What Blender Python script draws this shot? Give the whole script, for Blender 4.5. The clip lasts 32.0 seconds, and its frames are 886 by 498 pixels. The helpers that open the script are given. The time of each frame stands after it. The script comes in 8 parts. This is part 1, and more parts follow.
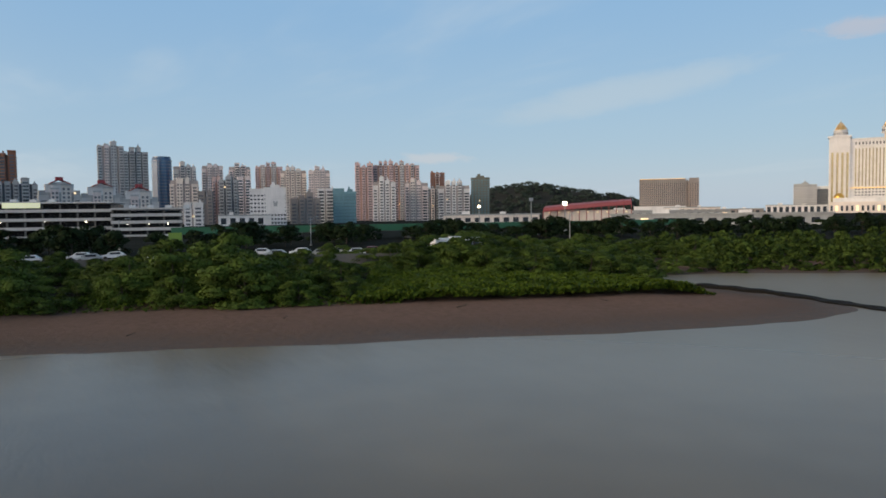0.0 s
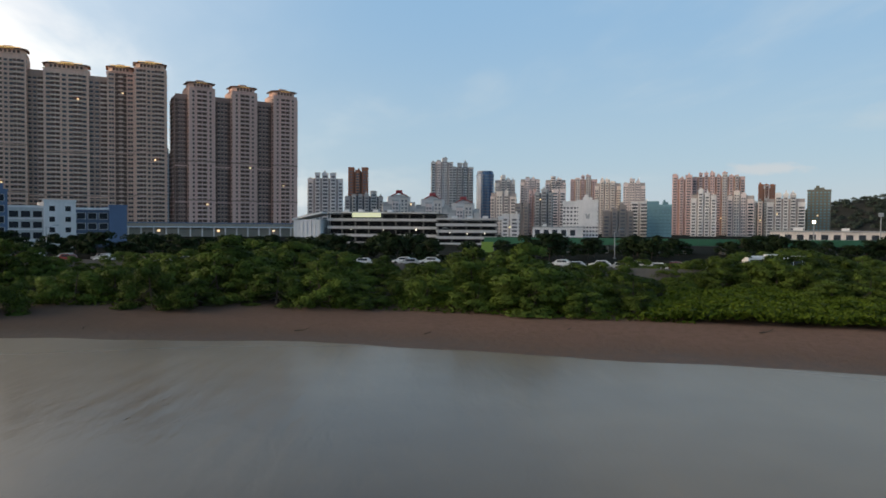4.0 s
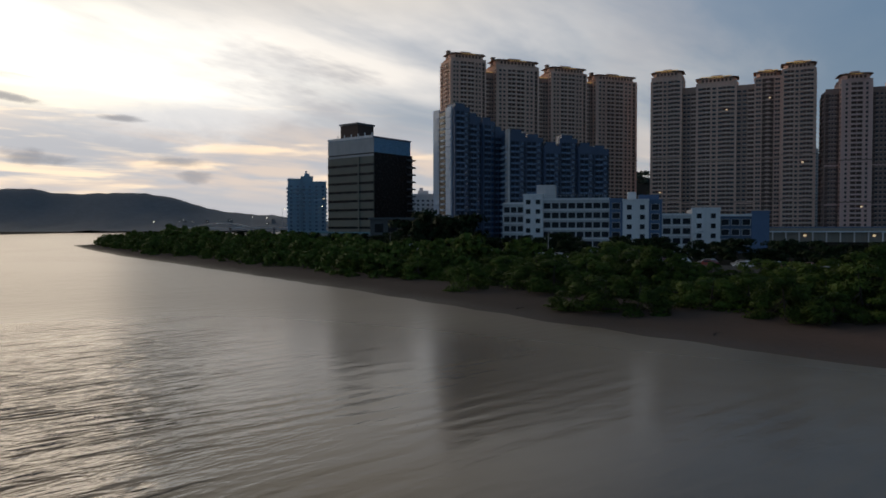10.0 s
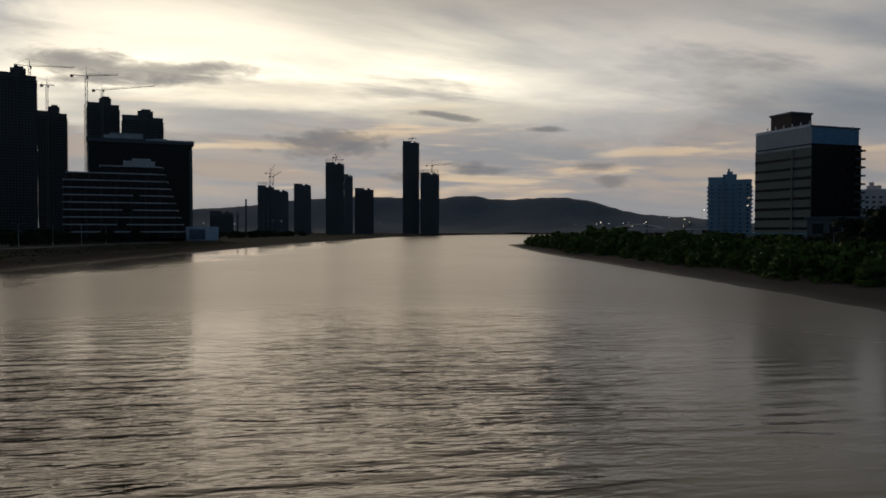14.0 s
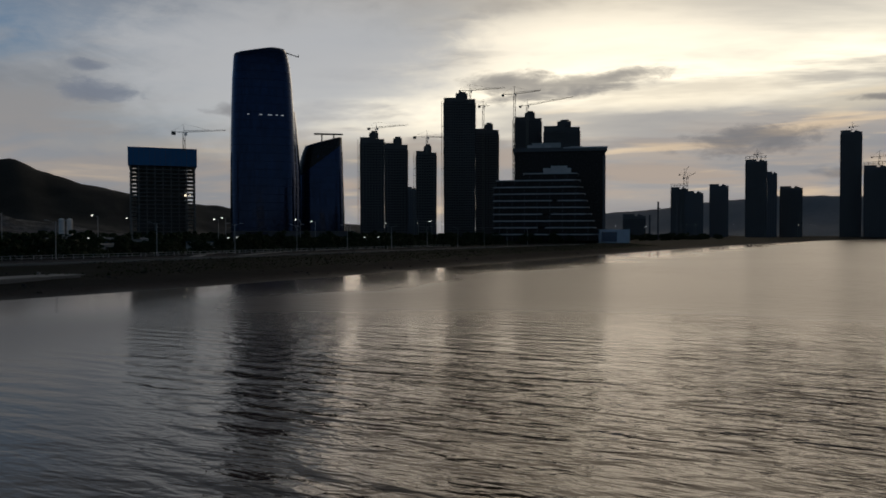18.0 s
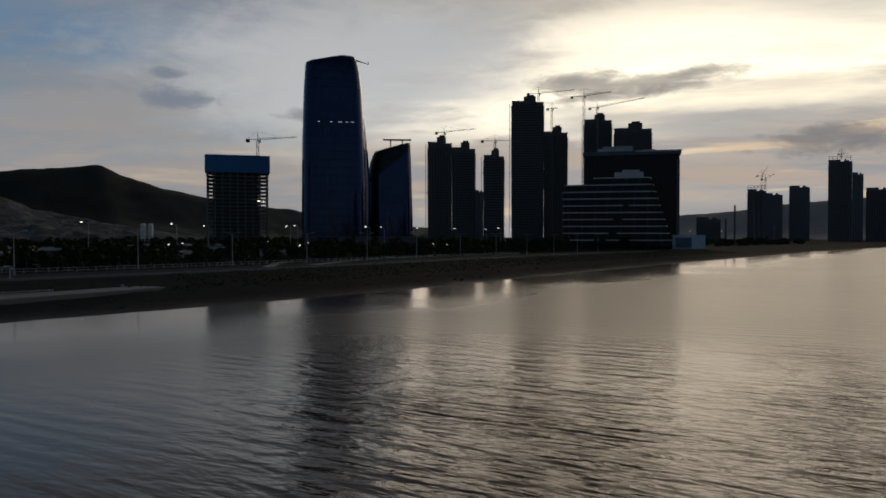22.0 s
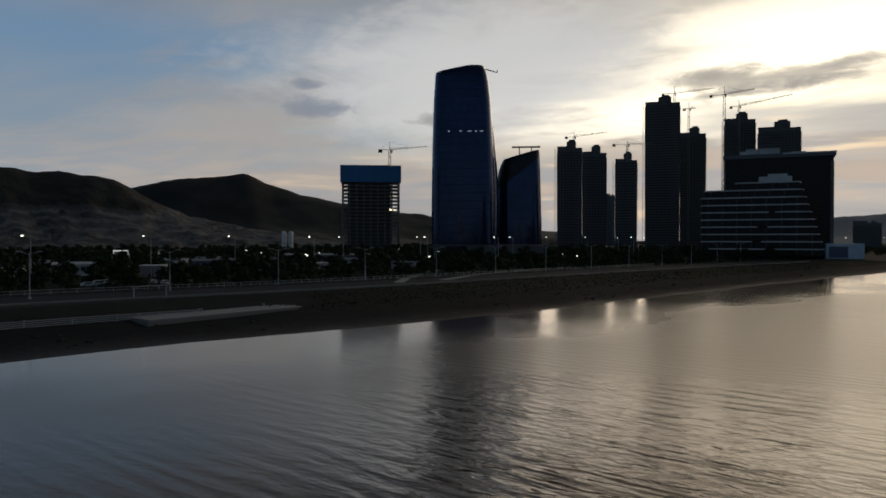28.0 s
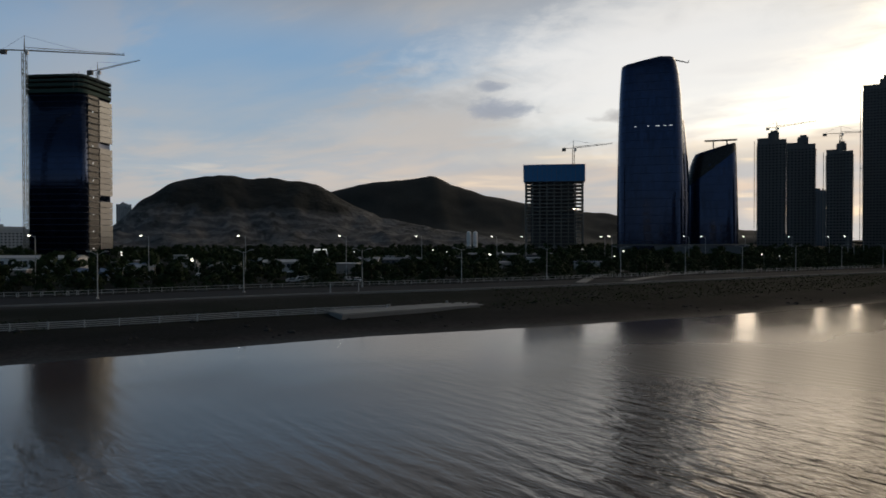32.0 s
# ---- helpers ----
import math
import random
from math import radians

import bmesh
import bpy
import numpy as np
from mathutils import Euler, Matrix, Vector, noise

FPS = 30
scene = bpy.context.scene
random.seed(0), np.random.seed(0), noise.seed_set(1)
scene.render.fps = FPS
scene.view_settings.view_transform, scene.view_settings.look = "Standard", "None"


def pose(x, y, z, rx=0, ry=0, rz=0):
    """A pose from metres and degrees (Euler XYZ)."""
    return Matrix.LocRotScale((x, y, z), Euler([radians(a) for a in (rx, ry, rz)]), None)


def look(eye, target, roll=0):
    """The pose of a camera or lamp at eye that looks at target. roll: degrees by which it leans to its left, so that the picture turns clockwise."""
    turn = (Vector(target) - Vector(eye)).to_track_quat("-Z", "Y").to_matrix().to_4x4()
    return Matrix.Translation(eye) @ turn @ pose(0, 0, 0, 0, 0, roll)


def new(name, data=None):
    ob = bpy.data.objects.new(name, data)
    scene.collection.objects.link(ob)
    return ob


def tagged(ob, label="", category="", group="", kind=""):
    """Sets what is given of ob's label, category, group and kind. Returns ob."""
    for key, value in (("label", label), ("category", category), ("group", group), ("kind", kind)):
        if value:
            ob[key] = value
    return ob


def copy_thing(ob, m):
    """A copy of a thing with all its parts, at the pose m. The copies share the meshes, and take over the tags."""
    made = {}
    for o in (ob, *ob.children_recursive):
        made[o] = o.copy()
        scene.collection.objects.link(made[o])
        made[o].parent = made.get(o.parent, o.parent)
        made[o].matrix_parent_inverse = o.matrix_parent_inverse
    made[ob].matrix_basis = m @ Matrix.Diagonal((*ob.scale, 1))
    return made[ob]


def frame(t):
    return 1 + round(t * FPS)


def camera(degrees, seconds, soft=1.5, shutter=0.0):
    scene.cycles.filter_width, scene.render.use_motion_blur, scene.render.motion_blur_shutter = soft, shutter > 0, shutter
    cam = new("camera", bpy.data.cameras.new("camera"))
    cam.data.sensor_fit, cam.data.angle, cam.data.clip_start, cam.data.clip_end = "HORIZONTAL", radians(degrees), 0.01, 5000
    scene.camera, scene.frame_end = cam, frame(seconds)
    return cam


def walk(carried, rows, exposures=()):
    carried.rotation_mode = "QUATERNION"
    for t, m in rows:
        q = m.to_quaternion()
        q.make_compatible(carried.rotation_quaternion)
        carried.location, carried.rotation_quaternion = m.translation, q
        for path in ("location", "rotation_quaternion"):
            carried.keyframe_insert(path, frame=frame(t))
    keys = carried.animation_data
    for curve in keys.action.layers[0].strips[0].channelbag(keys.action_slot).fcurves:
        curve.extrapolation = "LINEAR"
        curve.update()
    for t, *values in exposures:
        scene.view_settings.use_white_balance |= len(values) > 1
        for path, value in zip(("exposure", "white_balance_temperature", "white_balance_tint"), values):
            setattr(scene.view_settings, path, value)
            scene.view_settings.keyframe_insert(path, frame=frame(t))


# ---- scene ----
cam = camera(63.82, 32.0, soft=1.7)
PATH = [
    (0.0, pose(4.78, 2.66, 11.70, 87.102, 0.670, -0.029)),
    (0.5, pose(4.81, 2.83, 11.74, 87.593, 0.172, 2.180)),
    (1.0, pose(4.88, 2.99, 11.81, 88.004, -0.240, 5.065)),
    (1.5, pose(4.96, 3.10, 11.81, 88.019, -0.364, 7.128)),
    (2.0, pose(4.97, 3.24, 11.78, 88.032, -0.338, 9.394)),
    (2.5, pose(5.01, 3.46, 11.78, 88.034, -0.261, 12.504)),
    (4.5, pose(8.97, 3.78, 11.59, 88.189, -0.502, 29.522)),
    (5.0, pose(10.48, 3.74, 11.74, 88.178, -0.461, 34.097)),
    (5.5, pose(10.80, 3.72, 11.86, 88.180, -0.299, 38.707)),
    (6.0, pose(10.69, 3.93, 11.92, 88.191, -0.231, 43.166)),
    (6.5, pose(10.42, 4.20, 11.95, 88.217, -0.268, 46.807)),
    (7.0, pose(10.07, 4.68, 11.99, 88.234, -0.219, 50.414)),
    (7.5, pose(9.70, 5.16, 12.05, 88.223, -0.178, 54.179)),
    (8.0, pose(9.21, 5.42, 12.13, 88.229, -0.166, 58.074)),
    (8.5, pose(8.77, 5.62, 12.24, 88.234, -0.079, 61.949)),
    (9.0, pose(8.34, 5.71, 12.29, 88.255, -0.042, 65.872)),
    (9.5, pose(7.91, 5.67, 12.28, 88.277, 0.004, 69.856)),
    (10.0, pose(7.60, 5.55, 12.21, 88.327, 0.051, 73.820)),
    (10.5, pose(7.41, 5.35, 12.16, 88.327, 0.008, 77.828)),
    (11.0, pose(7.29, 5.10, 12.14, 88.335, -0.024, 81.839)),
    (11.5, pose(7.04, 4.65, 12.14, 88.354, -0.012, 85.866)),
    (12.0, pose(6.81, 4.31, 12.07, 88.368, -0.010, 89.940)),
    (12.5, pose(6.50, 3.97, 11.88, 88.392, 0.016, 94.023)),
    (13.0, pose(6.19, 3.78, 11.62, 88.429, -0.061, 98.119)),
    (13.5, pose(5.71, 3.59, 11.39, 88.495, -0.052, 102.204)),
    (14.0, pose(5.14, 3.43, 11.29, 88.527, -0.044, 106.285)),
    (14.5, pose(4.62, 3.31, 11.28, 88.564, -0.084, 110.341)),
    (16.5, pose(3.05, 3.06, 11.68, 88.589, -0.056, 126.645)),
    (17.0, pose(2.19, 2.95, 11.48, 88.639, -0.015, 130.715)),
    (17.5, pose(1.23, 2.67, 11.14, 88.701, 0.002, 134.796)),
    (18.0, pose(0.51, 2.20, 10.78, 88.787, 0.057, 138.653)),
    (18.5, pose(0.13, 1.59, 10.50, 88.867, 0.054, 141.121)),
    (19.0, pose(0.02, 0.97, 10.42, 88.890, 0.056, 141.950)),
    (19.5, pose(-0.01, 0.43, 10.64, 88.897, 0.061, 142.250)),
    (20.0, pose(-0.00, 0.01, 11.06, 88.910, 0.058, 142.571)),
    (20.5, pose(-0.00, -0.29, 11.57, 88.907, 0.042, 142.915)),
    (21.0, pose(-0.04, -0.49, 12.15, 88.930, 0.028, 143.265)),
    (21.5, pose(-0.08, -0.62, 12.80, 88.930, 0.014, 143.615)),
    (22.0, pose(-0.10, -0.71, 13.49, 88.952, -0.021, 143.985)),
    (22.5, pose(-0.12, -0.80, 14.25, 88.964, -0.032, 144.358)),
    (23.0, pose(-0.16, -0.93, 15.07, 88.957, -0.052, 144.756)),
    (23.5, pose(-0.23, -1.14, 15.93, 88.994, -0.019, 145.172)),
    (24.0, pose(-0.38, -1.38, 16.69, 88.982, -0.006, 145.585)),
    (24.5, pose(-0.60, -1.63, 17.26, 88.957, 0.021, 145.984)),
    (25.0, pose(-0.77, -1.83, 17.57, 88.957, 0.022, 146.598)),
    (25.5, pose(-0.89, -2.01, 17.72, 88.992, 0.007, 147.427)),
    (26.0, pose(-0.92, -2.15, 17.83, 89.020, 0.019, 148.608)),
    (26.5, pose(-0.92, -2.19, 17.85, 89.057, 0.032, 151.261)),
    (28.5, pose(-1.15, -2.66, 17.79, 89.161, -0.020, 154.494)),
    (29.0, pose(-1.26, -2.76, 17.74, 89.152, -0.022, 154.912)),
    (29.5, pose(-1.35, -2.83, 17.68, 89.165, -0.017, 155.706)),
    (30.0, pose(-1.28, -2.84, 17.66, 89.143, 0.068, 157.526)),
    (30.5, pose(-1.31, -2.81, 17.63, 89.163, 0.106, 161.663)),
    (31.0, pose(-1.41, -2.75, 17.63, 89.144, 0.121, 164.567)),
    (31.5, pose(-1.53, -2.60, 17.61, 89.146, 0.102, 167.245)),
    (32.0, pose(-1.78, -2.32, 17.62, 89.168, 0.066, 169.021)),
]
EXPOSURE = [(0.0, 0.1, 7150, 10), (4.0, 0.2, 7500, 10), (5.0, 0.2, 7600, 10), (6.0, 0.17, 7500, 10), (7.0, 0.0, 7350, 10), (9.0, -0.82, 6800, 10), (11.0, -1.4, 6600, 10), (13.0, -1.95, 6800, 10), (17.0, -2.04, 6750, 10), (20.0, -1.95, 6800, 10), (27.0, -1.75, 7000, 10), (32.0, -1.12, 7200, 10)]
walk(cam, PATH, EXPOSURE)

# ---- sky and sun: dusk, a bright veiled glow in the west ----
GLOW_AZ, GLOW_EL = 127.0, 13.0
glow_dir = Vector((-math.sin(radians(GLOW_AZ)) * math.cos(radians(GLOW_EL)), math.cos(radians(GLOW_AZ)) * math.cos(radians(GLOW_EL)), math.sin(radians(GLOW_EL))))
world = bpy.data.worlds.new("dusk_sky")
scene.world = world
world.use_nodes = True


class Nodes:
    """Short hand for building node trees."""

    def __init__(self, tree):
        self.tree = tree
        tree.nodes.clear()

    def add(self, kind):
        return self.tree.nodes.new(kind)

    def put(self, socket, value):
        if isinstance(value, bpy.types.NodeSocket):
            self.tree.links.new(value, socket)
        else:
            socket.default_value = value

    def math(self, op, a, b=0.0, c=0.0, clamp=False):
        n = self.add("ShaderNodeMath")
        n.operation, n.use_clamp = op, clamp
        for i, v in enumerate((a, b, c)):
            self.put(n.inputs[i], v)
        return n.outputs[0]

    def vec(self, op, a, b=(0, 0, 0)):
        n = self.add("ShaderNodeVectorMath")
        n.operation = op
        self.put(n.inputs[0], a)
        self.put(n.inputs[1], b)
        return n.outputs["Value"] if op in ("DOT_PRODUCT", "LENGTH") else n.outputs[0]

    def mix(self, fac, a, b, kind="MIX"):
        n = self.add("ShaderNodeMix")
        n.data_type, n.blend_type = "RGBA", kind
        self.put(n.inputs[0], fac)
        for i, v in ((6, a), (7, b)):
            if not isinstance(v, bpy.types.NodeSocket) and len(v) == 3:
                v = (*v, 1)
            self.put(n.inputs[i], v)
        return n.outputs[2]

    def smooth(self, v, lo, hi, a=0.0, b=1.0):
        n = self.add("ShaderNodeMapRange")
        n.interpolation_type = "SMOOTHSTEP"
        for i, s in enumerate((v, lo, hi, a, b)):
            self.put(n.inputs[i], s)
        return n.outputs[0]

    def noise(self, vector, scale, detail=4.0, rough=0.55, distortion=0.0):
        n = self.add("ShaderNodeTexNoise")
        self.put(n.inputs["Vector"], vector)
        self.put(n.inputs["Scale"], scale)
        self.put(n.inputs["Detail"], detail)
        self.put(n.inputs["Roughness"], rough)
        self.put(n.inputs["Distortion"], distortion)
        return n.outputs["Fac"]

    def xyz(self, x=0.0, y=0.0, z=0.0):
        n = self.add("ShaderNodeCombineXYZ")
        for i, v in enumerate((x, y, z)):
            self.put(n.inputs[i], v)
        return n.outputs[0]


CLOUD_GREY, CLOUD_BLUE, CLOUD_PALE = (0.62, 0.63, 0.70), (0.47, 0.60, 0.88), (1.75, 1.62, 1.42)
CLOUDS = [
    (154, 14.5, 15, 4.2, 0.10, 0.75, (1.35, 1.45, 1.60)), (170, 8.5, 10, 1.6, 0.0, 0.45, (1.30, 1.24, 1.22)), (150, 6.5, 14, 0.9, 0.0, 0.5, CLOUD_PALE),
    (151, 12.8, 12, 5.5, 0.05, 0.7, (1.95, 2.02, 2.14)), (120, 10.4, 8, 1.0, 0.0, 0.7, (3.6, 3.3, 2.7)), (104, 9.3, 9, 0.9, 0.0, 0.5, (3.0, 2.7, 2.1)), (128, 15, 8, 2.6, 0.0, 0.6, (4.2, 3.9, 3.3)), (94, 11, 9, 4.0, 0.0, 0.4, (2.5, 2.45, 2.38)),
    (164.6, 10.2, 2.2, 0.7, 0.0, 0.6, CLOUD_BLUE), (165.2, 11.9, 1.1, 0.4, 0.0, 0.6, CLOUD_BLUE), (155.2, 9.6, 1.6, 0.5, 0.0, 0.6, CLOUD_GREY), (133.5, 11.6, 3.2, 1.1, 0.0, 0.8, CLOUD_GREY), (127, 11.7, 4.9, 0.75, 0.13, 0.75, CLOUD_GREY),
    (115.4, 6.9, 4.2, 0.9, 0.04, 0.75, CLOUD_GREY), (109, 4.3, 2.0, 0.5, 0.0, 0.65, CLOUD_GREY), (103.8, 4.9, 1.8, 0.6, 0.0, 0.7, CLOUD_GREY), (94.3, 5.0, 1.6, 0.35, 0.0, 0.6, CLOUD_GREY), (92.9, 3.9, 1.3, 0.4, 0.0, 0.6, CLOUD_GREY),
    (98.0, 8.0, 1.6, 0.22, 0.0, 0.75, CLOUD_GREY), (106, 9.1, 2.6, 0.25, -0.12, 0.75, CLOUD_GREY), (-30.5, 12.3, 2.6, 0.7, 0.0, 0.55, (0.50, 0.50, 0.58)), (-14, 9.0, 9, 1.1, 0.16, 0.5, (0.46, 0.57, 0.68)), (0.5, 4.4, 2.4, 0.4, 0.0, 0.5, (0.56, 0.58, 0.64)),
]


def build_sky():
    k = Nodes(world.node_tree)
    ray = k.vec("NORMALIZE", k.add("ShaderNodeTexCoord").outputs["Generated"])
    sep = k.add("ShaderNodeSeparateXYZ")
    k.put(sep.inputs[0], ray)
    x, y, z = sep.outputs
    up = k.math("MAXIMUM", z, 0.0)
    level = k.vec("NORMALIZE", k.xyz(x, y, 0.0))
    side = k.vec("DOT_PRODUCT", level, (-math.sin(radians(GLOW_AZ)), math.cos(radians(GLOW_AZ)), 0))
    pale = k.vec("DOT_PRODUCT", level, (-math.sin(radians(108)), math.cos(radians(108)), 0))
    near = k.math("MAXIMUM", k.vec("DOT_PRODUCT", ray, tuple(glow_dir)), 0.0)
    west = k.math("MULTIPLY", k.smooth(pale, 0.1, 0.95), k.smooth(k.vec("DOT_PRODUCT", level, (0.05, -0.998, 0)), 0.72, 0.97, 1.0, 0.35))
    clear = k.mix(k.smooth(up, 0.0, 0.32), (0.322, 0.482, 0.655), (0.205, 0.395, 0.665))
    clear = k.mix(k.math("MULTIPLY", k.smooth(up, 0.10, 0.0), 0.2), clear, (0.60, 0.56, 0.58))
    nish = k.add("ShaderNodeTexSky")
    nish.sky_type, nish.sun_disc, nish.sun_elevation, nish.sun_rotation = "NISHITA", False, radians(4), radians(-GLOW_AZ)
    clear = k.mix(1.0, clear, k.mix(1.0, nish.outputs[0], (0.02, 0.02, 0.02), "MULTIPLY"), "ADD")
    south = k.smooth(k.vec("DOT_PRODUCT", level, (0.15, -0.99, 0)), 0.2, 0.95)
    far_south = k.smooth(k.vec("DOT_PRODUCT", level, (0.15, -0.99, 0)), 0.72, 0.98)
    clear = k.mix(1.0, clear, k.mix(south, (1, 1, 1), (1.42, 1.68, 1.86)), "MULTIPLY")
    # cloud sheets, laid out on a level plane so that they flatten towards the horizon
    q = k.math("ADD", up, 0.10)
    sheet = k.xyz(k.math("DIVIDE", x, q), k.math("DIVIDE", y, q), 0.0)
    turn = k.add("ShaderNodeVectorRotate")
    turn.rotation_type = "Z_AXIS"
    k.put(turn.inputs["Vector"], sheet)
    k.put(turn.inputs["Angle"], radians(-GLOW_AZ))
    streak = k.vec("MULTIPLY", turn.outputs[0], (0.45, 0.9, 1.0))
    big = k.noise(streak, 0.5, 5.0, 0.5, 0.5)
    fine = k.noise(streak, 1.6, 6.0, 0.57, 0.3)
    both = k.math("ADD", k.math("MULTIPLY", big, 0.6), k.math("MULTIPLY", fine, 0.4))
    cover = k.smooth(both, 0.36, 0.60)
    # thin cirrus in the clear east, a full veil in the west
    veil = k.math("MULTIPLY", k.math("ADD", k.math("MULTIPLY", west, 0.9), k.math("MULTIPLY", k.smooth(both, 0.50, 0.68), 0.35), clamp=True), k.smooth(cover, 0.0, 1.0, 0.5, 1.0))
    veil_col = k.mix(west, (0.52, 0.62, 0.72), k.mix(cover, (1.45, 1.47, 1.55), (2.05, 1.96, 1.86)))
    sky = k.mix(veil, clear, veil_col)
    # the veiled sun: a wide soft glow, strongest where the cloud is thin
    thin = k.smooth(both, 0.36, 0.60, 0.35, 1.0)
    wide = k.math("MULTIPLY", k.math("POWER", near, 16.0), 1.2)
    core = k.math("MULTIPLY", k.math("POWER", near, 110.0), 2.4)
    rise = k.math("DIVIDE", k.math("SUBTRACT", up, 0.165), 0.05)
    band = k.math("MULTIPLY", k.math("EXPONENT", k.math("MULTIPLY", k.math("MULTIPLY", rise, rise), -1.0)), k.math("MULTIPLY", k.smooth(side, 0.62, 0.99), 2.4))
    lobe = k.math("DIVIDE", k.math("SUBTRACT", k.vec("DOT_PRODUCT", level, (-math.sin(radians(107)), math.cos(radians(107)), 0)), 1.0), 0.024)
    hot_rise = k.math("DIVIDE", k.math("SUBTRACT", up, 0.215), 0.06)
    hot = k.math("MULTIPLY", k.math("EXPONENT", k.math("SUBTRACT", lobe, k.math("MULTIPLY", hot_rise, hot_rise))), 2.8)
    core = k.math("ADD", core, hot)
    glow = k.math("MULTIPLY", k.math("ADD", wide, k.math("ADD", core, band)), thin)
    sky = k.mix(1.0, sky, k.mix(1.0, k.xyz(glow, glow, glow), (1.0, 0.90, 0.66), "MULTIPLY"), "ADD")
    # dark loose clouds in front of it
    loose = k.math("ADD", k.math("MULTIPLY", k.noise(streak, 0.95, 6.0, 0.59, 0.25), 0.62), k.math("MULTIPLY", fine, 0.38))
    dark = k.math("MULTIPLY", k.smooth(loose, 0.485, 0.565), k.smooth(side, 0.1, 0.6))
    sky = k.mix(k.math("MULTIPLY", dark, 0.68), sky, (0.84, 0.86, 0.96))
    # a grey ceiling higher up
    roof = k.math("MULTIPLY", k.smooth(up, 0.235, 0.33), k.smooth(side, 0.2, 0.7))
    sky = k.mix(k.math("MULTIPLY", roof, k.smooth(near, 0.80, 0.98, 0.75, 0.25)), sky, k.mix(cover, (0.95, 1.0, 1.12), (1.47, 1.45, 1.46)))
    # grey bank low in the west with warm slits
    bank = k.math("MULTIPLY", k.smooth(up, 0.150, 0.105), k.smooth(side, 0.25, 0.75))
    tall_bank = k.math("MULTIPLY", k.smooth(k.math("ADD", up, k.math("MULTIPLY_ADD", fine, 0.05, -0.025)), 0.185, 0.15), k.smooth(pale, 0.84, 0.975))
    bank = k.math("MAXIMUM", bank, tall_bank)
    slit = k.smooth(k.noise(k.vec("MULTIPLY", ray, (3.0, 3.0, 30.0)), 1.5, 5.0, 0.55, 0.3), 0.53, 0.68)
    bank_col = k.mix(slit, (1.16, 1.18, 1.27), (2.7, 2.15, 1.55))
    sky = k.mix(k.math("MULTIPLY", bank, 0.85), sky, bank_col)
    # salmon light under the clouds to the south-west
    warm = k.math("MULTIPLY", k.math("MULTIPLY", k.smooth(up, 0.02, 0.07), k.smooth(up, 0.17, 0.09)), k.math("MULTIPLY", k.smooth(side, 0.1, 0.6), k.smooth(fine, 0.42, 0.62)))
    sky = k.mix(k.math("MULTIPLY", warm, 0.5), sky, (2.1, 1.62, 1.22))
    # a thin grey veil over the southern sky, open at the top
    low_south = k.smooth(k.vec("DOT_PRODUCT", level, (-math.sin(radians(178)), math.cos(radians(178)), 0)), 0.86, 0.99)
    thin_veil = k.math("MULTIPLY", k.math("MULTIPLY", low_south, k.smooth(up, 0.31, 0.16)), k.smooth(both, 0.36, 0.56, 0.2, 0.65))
    sky = k.mix(thin_veil, sky, (0.92, 0.99, 1.10))
    # single clouds: azimuth, height, half width, half height (degrees), slope, density, colour
    az = k.math("MULTIPLY_ADD", k.math("ARCTAN2", k.math("MULTIPLY", y, -1.0), k.math("MULTIPLY", x, -1.0)), 57.2958, 90.0)
    el = k.math("MULTIPLY", k.math("ARCSINE", z), 57.2958)
    place = k.xyz(k.math("MULTIPLY", az, 0.30), k.math("MULTIPLY", el, 0.75), 0.0)
    warp = k.math("MULTIPLY_ADD", k.noise(place, 1.0, 5.0, 0.62, 0.4), 2.6, -1.3)
    lift = k.math("MULTIPLY_ADD", k.noise(k.vec("ADD", place, (7.3, 2.1, 4.0)), 0.8, 5.0, 0.62, 0.4), 3.2, -1.6)
    for a0, e0, wa, we, slope, dense, tone in CLOUDS:
        across = k.math("SUBTRACT", az, a0)
        ragged = 1.0 if wa < 5 else 0.35
        u = k.math("MULTIPLY_ADD", warp, ragged, k.math("DIVIDE", across, wa))
        v = k.math("MULTIPLY_ADD", lift, ragged, k.math("DIVIDE", k.math("SUBTRACT", k.math("MULTIPLY_ADD", across, slope, el), e0), we))
        near_it = k.math("ADD", k.math("MULTIPLY", u, u), k.math("MULTIPLY", v, v))
        sky = k.mix(k.smooth(near_it, 1.9, 0.0, 0.0, dense), sky, tone)
    # the zenith and the side away from the sunset are already dim
    east = k.smooth(x, 0.42, 0.95)
    dim = k.math("MULTIPLY", k.smooth(up, 0.33, 0.72, 1.0, 0.32), k.math("MULTIPLY_ADD", east, -0.12, 1.0))
    sky = k.mix(1.0, sky, k.xyz(dim, dim, dim), "MULTIPLY")
    # added brightness, mostly above the view, for the western water to mirror
    high_west = k.math("MULTIPLY", k.math("MULTIPLY", k.smooth(up, 0.25, 0.36), k.smooth(up, 0.62, 0.38)), k.smooth(pale, 0.60, 0.97, 0.0, 0.6))
    sky = k.mix(high_west, sky, (2.25, 1.95, 1.50))
    # added dimming of the unseen high southern sky, darkens the water's reflections
    high_south = k.math("MULTIPLY", far_south, k.smooth(up, 0.24, 0.40, 0.0, 0.82))
    sky = k.mix(high_south, sky, (0.16, 0.24, 0.36))
    out = k.add("ShaderNodeOutputWorld")
    bg = k.add("ShaderNodeBackground")
    k.put(bg.inputs["Color"], sky)
    bg.inputs["Strength"].default_value = 1.0
    k.tree.links.new(bg.outputs[0], out.inputs[0])


